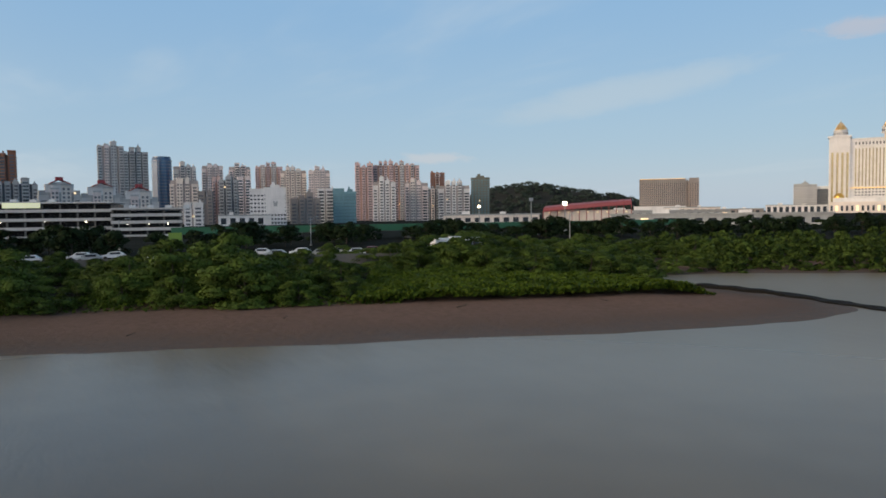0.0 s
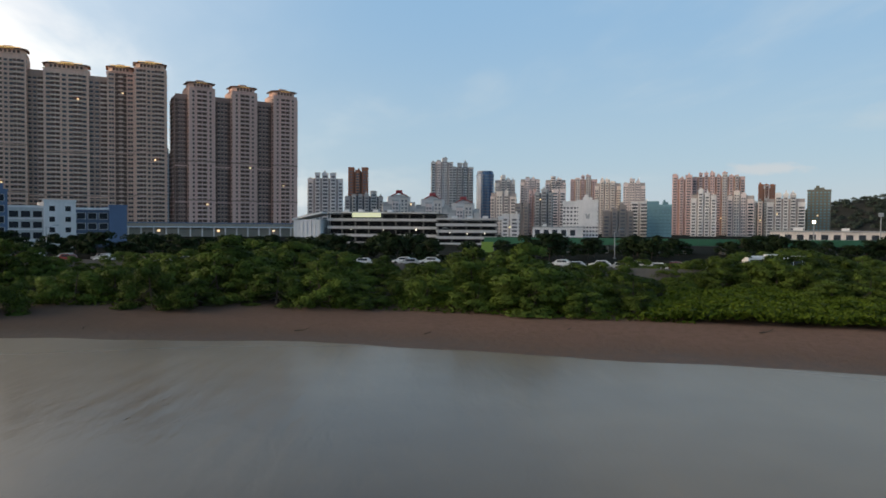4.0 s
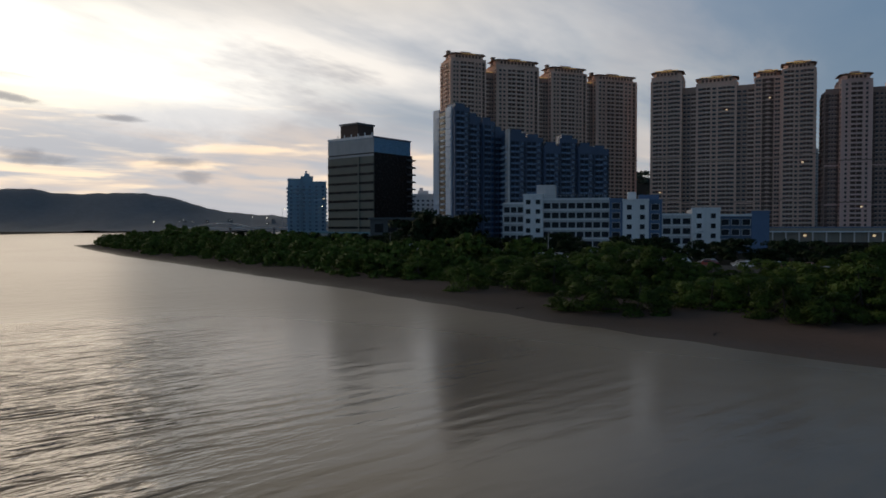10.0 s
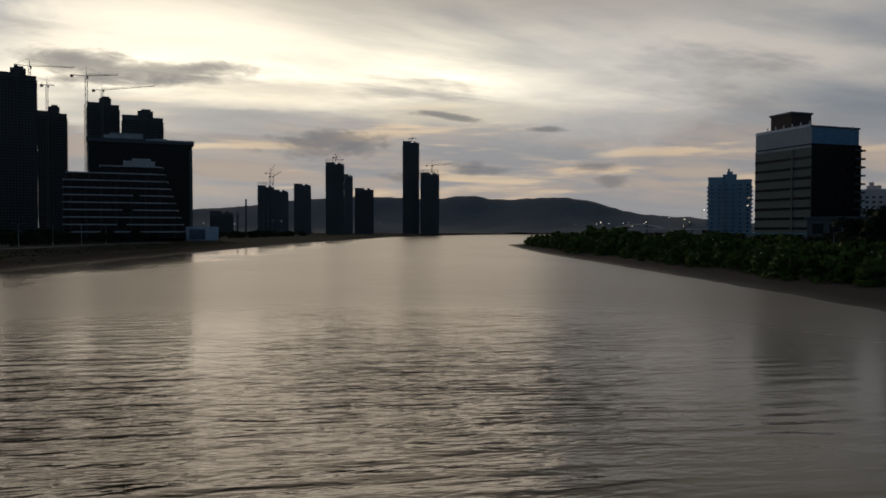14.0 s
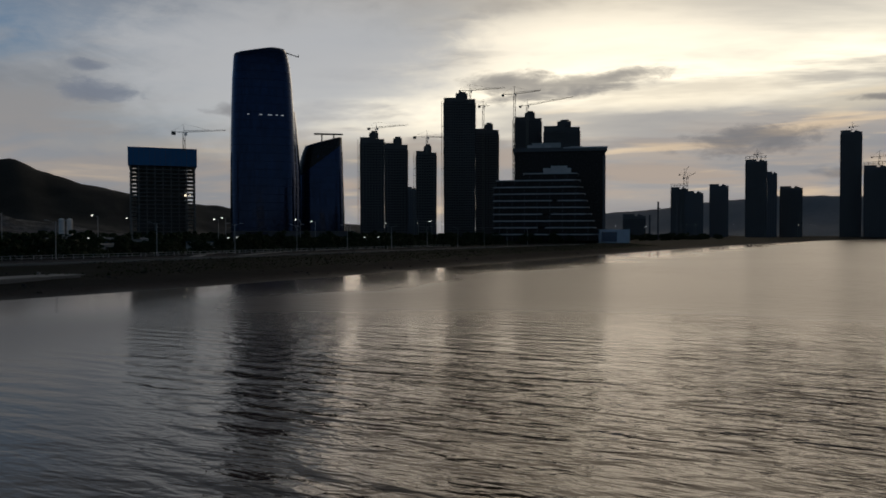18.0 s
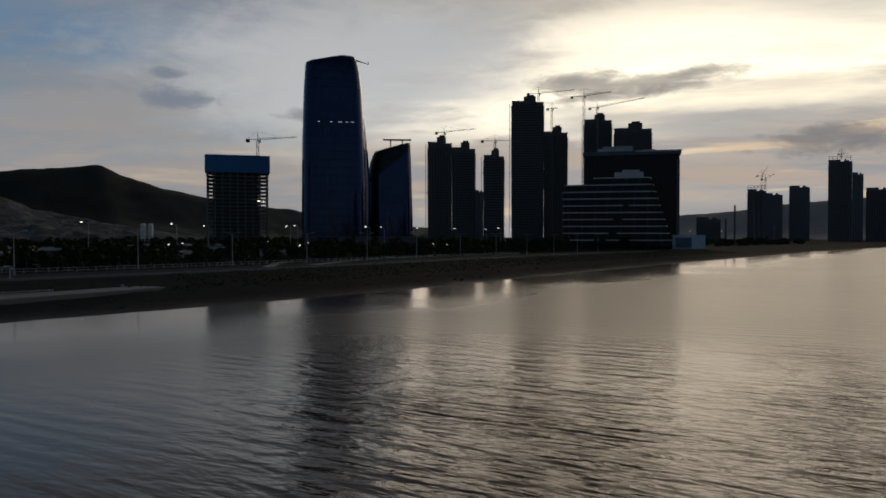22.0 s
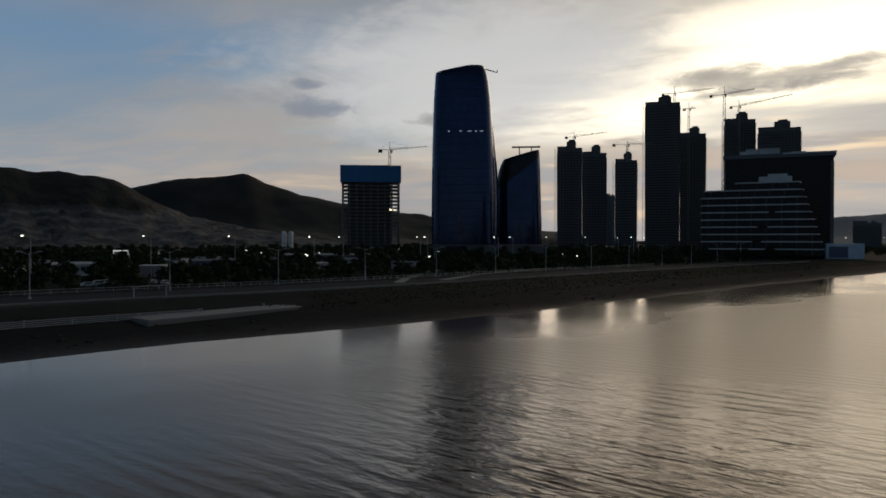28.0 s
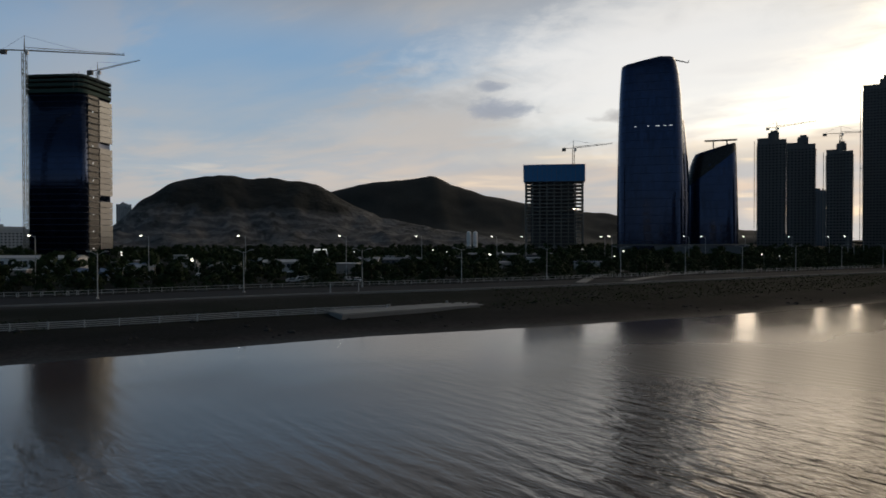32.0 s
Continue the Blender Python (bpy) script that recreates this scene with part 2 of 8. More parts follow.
build_sky()
sun = new("sun", bpy.data.lights.new("sun", "SUN"))
sun.data.energy, sun.data.angle, sun.data.color = 1.45, radians(50), (1.0, 0.80, 0.60)
sun.matrix_world = look((-math.sin(radians(123)) * 100, math.cos(radians(123)) * 100, 22), (0, 0, 0))


# ---- materials ----
def surface(name, color, rough=0.8, metal=0.0, vary=0.12, scale=0.15, bump=0.0, spec=0.5, glow=0.0, tint=None, rnd=0.0, streaks=0.0):
    """A painted, mineral or metal surface with stains at two sizes, fine relief and optional vertical streaks: rain
    marks, and on the deep blue glass painted reflections.
    """
    m = bpy.data.materials.new(name)
    m.use_nodes = True
    k = Nodes(m.node_tree)
    where = k.add("ShaderNodeTexCoord").outputs["Object"]
    wide = k.noise(where, scale, 5.0, 0.6, 0.3)
    fine = k.noise(where, scale * 14, 4.0, 0.6)
    light = k.math("ADD", k.math("MULTIPLY", wide, 0.65), k.math("MULTIPLY", fine, 0.35))
    if streaks:
        run = k.noise(k.vec("MULTIPLY", where, (1.0, 1.0, 0.06)), 1.2, 4.0, 0.6)
        light = k.math("ADD", k.math("MULTIPLY", light, 1 - streaks), k.math("MULTIPLY", run, streaks))
    amount = k.smooth(light, 0.3, 0.7, 1.0 - vary, 1.0 + vary)
    if rnd:
        chance = k.add("ShaderNodeObjectInfo").outputs["Random"]
        amount = k.math("MULTIPLY", amount, k.math("MULTIPLY_ADD", chance, 2 * rnd, 1 - rnd))
    other = tint or tuple(c * 0.8 for c in color)
    col = k.mix(k.smooth(wide, 0.42, 0.68), color, other)
    col = k.mix(1.0, col, k.xyz(amount, amount, amount), "MULTIPLY")
    b = k.add("ShaderNodeBsdfPrincipled")
    k.put(b.inputs["Base Color"], col)
    k.put(b.inputs["Roughness"], k.smooth(fine, 0.2, 0.8, max(0.02, rough - 0.1), min(1.0, rough + 0.1)))
    b.inputs["Metallic"].default_value = metal
    b.inputs["Specular IOR Level"].default_value = spec
    if glow:
        b.inputs["Emission Color"].default_value = (*color, 1)
        b.inputs["Emission Strength"].default_value = glow
    if bump:
        n = k.add("ShaderNodeBump")
        n.inputs["Strength"].default_value = 0.6
        n.inputs["Distance"].default_value = bump
        k.put(n.inputs["Height"], fine)
        k.tree.links.new(n.outputs[0], b.inputs["Normal"])
    o = k.add("ShaderNodeOutputMaterial")
    k.tree.links.new(b.outputs[0], o.inputs[0])
    return m


def leaves(name, dark, bright):
    """Foliage: every leaf has its own green, with light passing through."""
    m = bpy.data.materials.new(name)
    m.use_nodes = True
    k = Nodes(m.node_tree)
    chance = k.add("ShaderNodeNewGeometry").outputs["Random Per Island"]
    tree = k.add("ShaderNodeObjectInfo").outputs["Random"]
    where = k.add("ShaderNodeTexCoord").outputs["Object"]
    patch = k.smooth(k.noise(where, 0.5, 2.0), 0.35, 0.65)
    f = k.math("ADD", k.math("MULTIPLY", chance, 0.30), k.math("ADD", k.math("MULTIPLY", tree, 0.35), k.math("MULTIPLY", patch, 0.35)))
    col = k.mix(f, dark, bright)
    d = k.add("ShaderNodeBsdfPrincipled")
    k.put(d.inputs["Base Color"], col)
    d.inputs["Roughness"].default_value = 0.55
    d.inputs["Specular IOR Level"].default_value = 0.08
    t = k.add("ShaderNodeBsdfTranslucent")
    k.put(t.inputs[0], col)
    s = k.add("ShaderNodeMixShader")
    s.inputs[0].default_value = 0.1
    k.tree.links.new(d.outputs[0], s.inputs[1])
    k.tree.links.new(t.outputs[0], s.inputs[2])
    o = k.add("ShaderNodeOutputMaterial")
    k.tree.links.new(s.outputs[0], o.inputs[0])
    return m


def river():
    """Silty river water: a brown body under a rippled, half-mirroring surface."""
    m = bpy.data.materials.new("river_water")
    m.use_nodes = True
    k = Nodes(m.node_tree)
    where = k.add("ShaderNodeTexCoord").outputs["Object"]
    turn = k.add("ShaderNodeVectorRotate")
    turn.rotation_type = "Z_AXIS"
    k.put(turn.inputs["Vector"], where)
    k.put(turn.inputs["Angle"], radians(-25))
    p = turn.outputs[0]
    crest = k.add("ShaderNodeTexWave")
    crest.wave_type, crest.bands_direction, crest.wave_profile = "BANDS", "X", "SIN"
    k.put(crest.inputs["Vector"], k.vec("MULTIPLY", p, (1.0, 0.30, 1)))
    for key, v in (("Scale", 0.125), ("Distortion", 11.0), ("Detail", 4.0), ("Detail Scale", 0.6), ("Detail Roughness", 0.55)):
        crest.inputs[key].default_value = v
    patchy = k.smooth(k.noise(k.vec("MULTIPLY", p, (0.10, 0.05, 1)), 1.0, 3.0, 0.5, 0.4), 0.36, 0.60)
    swell = k.math("ADD", k.math("MULTIPLY", k.noise(k.vec("MULTIPLY", p, (0.42, 0.12, 1)), 1.0, 3.0, 0.55, 0.5), 0.85), k.math("MULTIPLY", k.math("MULTIPLY", crest.outputs["Fac"], patchy), 0.36))
    ripple = k.noise(k.vec("MULTIPLY", p, (1.25, 0.42, 1)), 1.0, 2.0, 0.5, 0.5)
    small = k.noise(k.vec("MULTIPLY", p, (5.6, 4.0, 1)), 1.0, 3.0, 0.6)
    gust = k.smooth(k.noise(k.vec("MULTIPLY", p, (0.011, 0.017, 1)), 1.0, 3.0, 0.5, 0.4), 0.38, 0.62)
    chop = k.noise(k.vec("MULTIPLY", p, (0.85, 0.26, 1)), 1.0, 2.0, 0.5, 0.6)
    swell = k.math("ADD", swell, k.math("MULTIPLY", chop, 0.44))
    height = k.math("ADD", k.math("MULTIPLY", swell, 0.60), k.math("ADD", k.math("MULTIPLY", ripple, 0.275), k.math("MULTIPLY", small, 0.035)))
    silt = k.smooth(k.noise(where, 0.02, 4.0), 0.35, 0.65)
    # the body colour turns from dark to paler brown towards the north
    parts = k.add("ShaderNodeSeparateXYZ")
    k.put(parts.inputs[0], where)
    north_side = k.smooth(k.math("ADD", k.math("MULTIPLY_ADD", parts.outputs[0], 0.25, parts.outputs[1]), k.math("MULTIPLY", silt, 30.0)), -8.0, 84.0)
    bump = k.add("ShaderNodeBump")
    strength = k.math("MULTIPLY_ADD", gust, WAVE_HIGH - WAVE_LOW, WAVE_LOW)
    off_bank = k.math("ADD", k.math("MULTIPLY_ADD", parts.outputs[0], -0.30, parts.outputs[1]), k.math("MULTIPLY_ADD", silt, 16.0, 112.0))
    open_water = k.smooth(off_bank, 4.0, 44.0, 0.28, 1.0)
    strength = k.math("MULTIPLY", strength, open_water)
    lee = k.smooth(k.math("MULTIPLY_ADD", parts.outputs[0], 0.25, parts.outputs[1]), -32.0, 38.0)
    # the water lies smoother down the long reaches
    reach = k.smooth(k.vec("LENGTH", where), 30.0, 125.0)
    strength = k.math("MULTIPLY", strength, k.math("MULTIPLY_ADD", reach, -0.62, 1.0))
    still = k.smooth(parts.outputs[1], -14.0, 18.0, 1.0, 0.32)
    # the eastern side lies in the lee of the bank
    sheltered = k.smooth(k.math("MULTIPLY_ADD", parts.outputs[1], -0.3, parts.outputs[0]), -26.0, 6.0, 1.0, 0.27)
    k.put(bump.inputs["Strength"], k.math("MULTIPLY", k.math("MULTIPLY", strength, sheltered), k.math("MULTIPLY", still, k.math("MULTIPLY_ADD", lee, -0.5, 1.0))))
    bump.inputs["Distance"].default_value = WAVE_SIZE
    k.put(bump.inputs["Height"], height)
    b = k.add("ShaderNodeBsdfPrincipled")
    k.put(b.inputs["Base Color"], k.mix(north_side, (0.064, 0.045, 0.028), k.mix(silt, (0.204, 0.168, 0.118), (0.230, 0.189, 0.133))))
    k.put(b.inputs["Roughness"], k.math("MULTIPLY_ADD", k.math("ADD", k.math("MULTIPLY_ADD", lee, 0.12, 0.0), k.math("MULTIPLY", reach, 0.27)), open_water, 0.055))
    k.put(b.inputs["IOR"], k.math("MULTIPLY_ADD", north_side, -0.12, 1.34))
    b.inputs["Specular IOR Level"].default_value = 0.5
    k.tree.links.new(bump.outputs[0], b.inputs["Normal"])
    o = k.add("ShaderNodeOutputMaterial")
    k.tree.links.new(b.outputs[0], o.inputs[0])
    return m


WAVE_LOW, WAVE_HIGH, WAVE_SIZE = 0.3, 1.0, 0.74
WATER = river()


def glass(name, color, rough=0.08):
    return surface(name, color, rough, 0.0, 0.2, 0.05, spec=0.8, rnd=0.15)


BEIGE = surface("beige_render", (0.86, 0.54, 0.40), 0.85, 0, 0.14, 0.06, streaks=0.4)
# Darker copy of the beige: shade of recess walls, reused for trim.
BEIGE_D = surface("shade_and_trim_brown_render", (0.56, 0.345, 0.26), 0.85, 0, 0.14, 0.06, streaks=0.4)
PINKW = surface("pale_pink_tile", (0.86, 0.73, 0.69), 0.75, 0, 0.14, 0.06, streaks=0.4)
ROSE = surface("rose_tile", (0.70, 0.49, 0.46), 0.75, 0, 0.14, 0.06, streaks=0.4)
PINKRAIL = surface("pink_balcony_edge", (0.82, 0.55, 0.45), 0.8, 0, 0.14, 0.06, streaks=0.4)
TANRAIL = surface("tan_balcony_edge", (0.90, 0.64, 0.50), 0.8, 0, 0.14, 0.06, streaks=0.4)
# Distant window glass, paled so that haze sits in the colour itself.
CITYGLASS = surface("haze_paled_window_glass", (0.13, 0.13, 0.145), 0.3, 0, 0.2, 0.05, spec=0.5)
HOTELRIB = surface("taupe_rib", (0.43, 0.385, 0.36), 0.8, 0, 0.14, 0.06)
FARDARK = surface("grey_raw_facade", (0.15, 0.148, 0.152), 0.85, 0, 0.2, 0.06)
# Dark brown painted where openings and slots would lie in shade.
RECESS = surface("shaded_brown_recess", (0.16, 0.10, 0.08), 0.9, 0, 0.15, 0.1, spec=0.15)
# Grey with the shade of the slots between bays mixed in.
SHADE = surface("shaded_grey_recess", (0.44, 0.38, 0.36), 0.9, 0, 0.15, 0.1, spec=0.2)
# Darker copy of the pink: shade of set-back walls, also belts.
PINK_D = surface("shade_and_trim_pink_tile", (0.38, 0.235, 0.185), 0.75, 0, 0.14, 0.06, streaks=0.4)
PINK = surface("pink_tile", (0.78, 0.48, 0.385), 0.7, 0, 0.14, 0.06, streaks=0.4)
CREAM = surface("cream_render", (0.84, 0.74, 0.67), 0.8, 0, 0.14, 0.06, streaks=0.4)
WHITE = surface("white_render", (0.84, 0.80, 0.78), 0.75, 0, 0.12, 0.06, streaks=0.4)
PALEGREY = surface("pale_grey_render", (0.58, 0.56, 0.55), 0.8, 0, 0.14, 0.06, streaks=0.4)
GREY = surface("grey_render", (0.43, 0.43, 0.43), 0.8, 0, 0.14, 0.06, streaks=0.4)
DARKGREY = surface("dark_grey_panel", (0.10, 0.105, 0.115), 0.5, 0, 0.15, 0.1)
TAUPE = surface("taupe_panel", (0.31, 0.265, 0.245), 0.7, 0, 0.14, 0.06, streaks=0.4)
BRICK = surface("red_brown_tile", (0.30, 0.12, 0.07), 0.75, 0, 0.15, 0.06)
REDROOF = surface("red_roof", (0.34, 0.04, 0.05), 0.6, 0, 0.15, 0.3)
GOLD = surface("gilded_metal", (0.72, 0.42, 0.10), 0.35, 0.8, 0.1, 0.2)
GOLDGLASS = surface("gold_glass", (0.44, 0.36, 0.21), 0.25, 0.3, 0.15, 0.05)
TEAL = glass("teal_glass", (0.17, 0.33, 0.38), 0.12)
BLUEGLASS = glass("blue_glass", (0.035, 0.085, 0.17), 0.10)
# Streaks in this glass colour stand in for reflected surroundings.
DEEPGLASS = surface("deep_blue_curtain_wall", (0.018, 0.033, 0.076), 0.10, 0.75, 0.5, 0.03, streaks=0.6)
BLACKGLASS = surface("black_curtain_wall", (0.010, 0.010, 0.012), 0.25, 0, 0.2, 0.05, spec=0.22)
WINDOW = glass("window_glass", (0.045, 0.055, 0.07), 0.12)
BLUEWALL = surface("slate_blue_panel", (0.080, 0.112, 0.180), 0.55, 0, 0.12, 0.06)
PALEBLUE = surface("pale_blue_panel", (0.52, 0.60, 0.70), 0.5, 0, 0.1, 0.1, streaks=0.3)
BLUEPAINT = surface("blue_paint", (0.12, 0.18, 0.29), 0.7, 0, 0.12, 0.15)
CONCRETE = surface("raw_concrete", (0.27, 0.26, 0.245), 0.9, 0, 0.2, 0.12, 0.02, streaks=0.4)
DARKCON = surface("weathered_concrete", (0.13, 0.125, 0.12), 0.9, 0, 0.2, 0.12, 0.02)
# Dark render raised a little: haze over the far towers is in its colour.
DARKTOWER = surface("haze_lifted_dark_render", (0.13, 0.128, 0.13), 0.9, 0, 0.2, 0.08)
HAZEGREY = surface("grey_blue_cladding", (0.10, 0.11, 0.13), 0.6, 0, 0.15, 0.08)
NET = surface("blue_safety_net", (0.045, 0.20, 0.44), 0.85, 0, 0.2, 0.2)
GREENNET = surface("green_safety_net", (0.020, 0.052, 0.044), 0.85, 0, 0.25, 0.3)
STEEL = surface("galvanised_steel", (0.42, 0.43, 0.44), 0.5, 0.5, 0.12, 0.8)
CRANE = surface("crane_steel", (0.20, 0.19, 0.17), 0.6, 0.3, 0.15, 0.8)
PAINTWHITE = surface("white_paint", (0.75, 0.76, 0.77), 0.5, 0, 0.08, 0.4)
GREENPAINT = surface("green_paint", (0.035, 0.15, 0.075), 0.6, 0, 0.15, 0.2)
LIMEPAINT = surface("lime_paint", (0.20, 0.33, 0.06), 0.7, 0, 0.15, 0.2)
REDSTEEL = surface("red_roof_steel", (0.36, 0.085, 0.085), 0.55, 0, 0.15, 0.2)
ASPHALT = surface("asphalt", (0.028, 0.028, 0.030), 0.9, 0, 0.2, 0.3, 0.01, spec=0.05)
PAVING = surface("grey_paving", (0.20, 0.195, 0.185), 0.85, 0, 0.18, 0.25, 0.01)
DARKPAVE = surface("weathered_grey_paving", (0.042, 0.040, 0.039), 0.9, 0, 0.2, 0.2, 0.01, streaks=0.3, spec=0.05)
BARK = surface("dark_bark", (0.07, 0.055, 0.042), 0.9, 0, 0.3, 1.5, 0.03)
RUBBER = surface("black_rubber", (0.02, 0.02, 0.02), 0.8, 0, 0.1, 2.0)
WHITELAMP = surface("white_lit_lamp", (1.0, 0.97, 0.90), 0.4, glow=11.0, vary=0.02)
GREYB = surface("grey_beige_render", (0.36, 0.30, 0.24), 0.85, 0, 0.14, 0.06, streaks=0.4)
OFFICEBLUE = surface("pale_blue_glazing", (0.15, 0.34, 0.52), 0.3, 0, 0.15, 0.08)
SKYBLUE = surface("light_blue_cladding", (0.27, 0.41, 0.51), 0.6, 0, 0.14, 0.06)
COOLGLOW = surface("cool_work_light", (0.9, 0.95, 1.0), 0.4, glow=1.6, vary=0.02)
LAMPGLOW = surface("lit_lamp", (1.0, 0.86, 0.62), 0.4, glow=14.0, vary=0.02)
WARMGLOW = surface("warm_lit_window", (1.0, 0.74, 0.45), 0.4, glow=1.1, vary=0.05)
LEAF_MANGROVE = leaves("mangrove_leaves", (0.006, 0.015, 0.004), (0.138, 0.205, 0.040))
LEAF_SHRUB = leaves("low_mangrove_leaves", (0.018, 0.040, 0.004), (0.115, 0.160, 0.016))
LEAF_DARK = leaves("street_tree_leaves", (0.010, 0.020, 0.008), (0.026, 0.045, 0.016))
# Greens lifted and greyed: the haze of distance is in the leaf colour.
LEAF_HILL = leaves("haze_lifted_hill_leaves", (0.040, 0.056, 0.046), (0.072, 0.094, 0.072))


# ---- mesh helpers ----
def part(name, bm, material, parent=None, label=""):
    """Links a bmesh (or a ready mesh) as one object, under a thing where one is given."""
    if isinstance(bm, bmesh.types.BMesh):
        me = bpy.data.meshes.new(name)
        bm.to_mesh(me)
        bm.free()
        for m in material if isinstance(material, (list, tuple)) else [material]:
            me.materials.append(m)
    else:
        me = bm
    ob = new(name, me)
    if parent is not None:
        ob.parent = parent
    if label:
        ob["label"] = label
    return ob


def box(bm, x0, x1, y0, y1, z0, z1, mi=0):
    v = [bm.verts.new(p) for p in ((x0, y0, z0), (x1, y0, z0), (x1, y1, z0), (x0, y1, z0), (x0, y0, z1), (x1, y0, z1), (x1, y1, z1), (x0, y1, z1))]
    for f in ((0, 3, 2, 1), (4, 5, 6, 7), (0, 1, 5, 4), (1, 2, 6, 5), (2, 3, 7, 6), (3, 0, 4, 7)):
        bm.faces.new([v[i] for i in f]).material_index = mi


def boxes(*rows):
    bm = bmesh.new()
    for r in rows:
        box(bm, *r)
    return bm


def loft(bm, rings, mi=0, cap=True, closed=True):
    """Skins a list of rings, each a list of points."""
    rows = [[bm.verts.new(p) for p in r] for r in rings]
    n = len(rows[0])
    for a, b in zip(rows, rows[1:]):
        for i in range(n if closed else n - 1):
            j = (i + 1) % n
            bm.faces.new((a[i], a[j], b[j], b[i])).material_index = mi
    if cap:
        bm.faces.new(rows[0][::-1]).material_index = mi
        bm.faces.new(rows[-1]).material_index = mi


def ring(r, z, n=8, x=0.0, y=0.0, sq=1.0):
    return [(x + r * math.cos(2 * math.pi * i / n), y + sq * r * math.sin(2 * math.pi * i / n), z) for i in range(n)]


def tube(bm, a, b, r0, r1=None, n=6, mi=0):
    """A tapered bar from a to b."""
    a, b = Vector(a), Vector(b)
    q = (b - a).to_track_quat("Z", "Y")
    r1 = r0 if r1 is None else r1
    loft(bm, [[tuple(p + q @ Vector((r * math.cos(2 * math.pi * i / n), r * math.sin(2 * math.pi * i / n), 0))) for i in range(n)] for p, r in ((a, r0), (b, r1))], mi)


def rim(x0, x1, y0, y1, z0, z1, t):
    """A closed low wall round a roof, as one ring."""
    bm = bmesh.new()

    def rect(g, z):
        return [(x0 + g, y0 + g, z), (x1 - g, y0 + g, z), (x1 - g, y1 - g, z), (x0 + g, y1 - g, z)]

    loft(bm, [rect(0, z0), rect(0, z1), rect(t, z1), rect(t, z0)], cap=False)
    return bm


def stack(me, count, step):
    """One mesh of a storey repeated upwards."""
    n, f = len(me.vertices), len(me.polygons)
    co, mi = np.empty(n * 3), np.empty(f, int)
    me.vertices.foreach_get("co", co)
    me.polygons.foreach_get("material_index", mi)
    faces = np.array([tuple(p.vertices) for p in me.polygons])
    V = np.concatenate([co.reshape(-1, 3) + (0, 0, step * i) for i in range(count)])
    F = np.concatenate([faces + n * i for i in range(count)])
    out = bpy.data.meshes.new(me.name)
    out.from_pydata(V.tolist(), [], F.tolist())
    for m in me.materials:
        out.materials.append(m)
    out.polygons.foreach_set("material_index", np.tile(mi, count))
    return out


def thing(name, m, label, category, group="", kind=""):
    ob = new(name)
    ob.matrix_basis = m
    return tagged(ob, label, category, group, kind)


# ---- the lie of the land ----
RIGHT = [(4600, 700), (300, 160), (83, 130), (58, 133), (43, 131), (38, 121), (43, 111), (54, 92), (53, 84), (40, 75), (28, 72), (11, 69), (-5, 66.5), (-34, 62), (-51, 55), (-74, 46), (-108, 35), (-140, 25),
         (-195, 6), (-256, -15), (-333, -43), (-450, -78), (-560, -108), (-590, -96), (-640, -30), (-900, 90), (-1600, 200), (-4600, 400)]
SHRUB_LINE = [(300, 160), (83, 127), (56, 131), (48, 113), *RIGHT[7:]]
LEFT = [(4600, -500), (400, -130), (120, -100), (40, -111), (18, -119), (-10, -130), (-50, -138), (-100, -151), (-155, -170), (-230, -195), (-311, -220), (-426, -252), (-607, -305), (-1117, -420), (-1400, -455),
        (-2100, -430), (-2500, -250), (-4600, 300)]


def side_distance(px, py, line):
    """Signed distance to a bank line: positive on the right-hand side of its run."""
    best = np.full(px.shape, 1e9)
    sign = np.ones(px.shape)
    for (ax, ay), (bx, by) in zip(line, line[1:]):
        dx, dy = bx - ax, by - ay
        u = np.clip(((px - ax) * dx + (py - ay) * dy) / (dx * dx + dy * dy), 0, 1)
        ex, ey = px - ax - u * dx, py - ay - u * dy
        d = np.hypot(ex, ey)
        s = np.where(dx * ey - dy * ex > 0, -1.0, 1.0)
        closer = d < best - 1e-6
        best = np.where(closer, d, best)
        sign = np.where(closer, s, sign)
    return best * sign


R_D, R_Z = [-60, -8, 0, 18, 24, 60, 72, 90, 4000], [-2.5, -0.5, 0, 1.0, 1.3, 2.0, 3.2, 3.5, 3.5]
L_D, L_Z = [-60, -8, 0, 10, 22, 30, 38, 46, 48, 58, 62, 4000], [-2.5, -0.5, 0, 0.7, 1.1, 1.5, 2.2, 2.6, 3.1, 3.2, 3.5, 3.5]


def land_height(px, py):
    dr = side_distance(px, py, RIGHT)
    dl = -side_distance(px, py, LEFT)
    return np.maximum(np.interp(dr, R_D, R_Z), np.interp(dl, L_D, L_Z)), dr, dl


def ground_z(x, y):
    return float(land_height(np.array([float(x)]), np.array([float(y)]))[0][0])


def along(line, s, off, start):
    """The point at run s past the corner start of a bank line, set off inland."""
    pts = line[start:]
    flip = 1.0 if line is RIGHT else -1.0
    for (ax, ay), (bx, by) in zip(pts, pts[1:]):
        n = math.hypot(bx - ax, by - ay)
        if s <= n:
            ux, uy = (bx - ax) / n, (by - ay) / n
            return ax + ux * s + flip * uy * off, ay + uy * s - flip * ux * off, math.degrees(math.atan2(uy, ux))
        s -= n
    return bx + flip * uy * off, by - flip * ux * off, math.degrees(math.atan2(uy, ux))


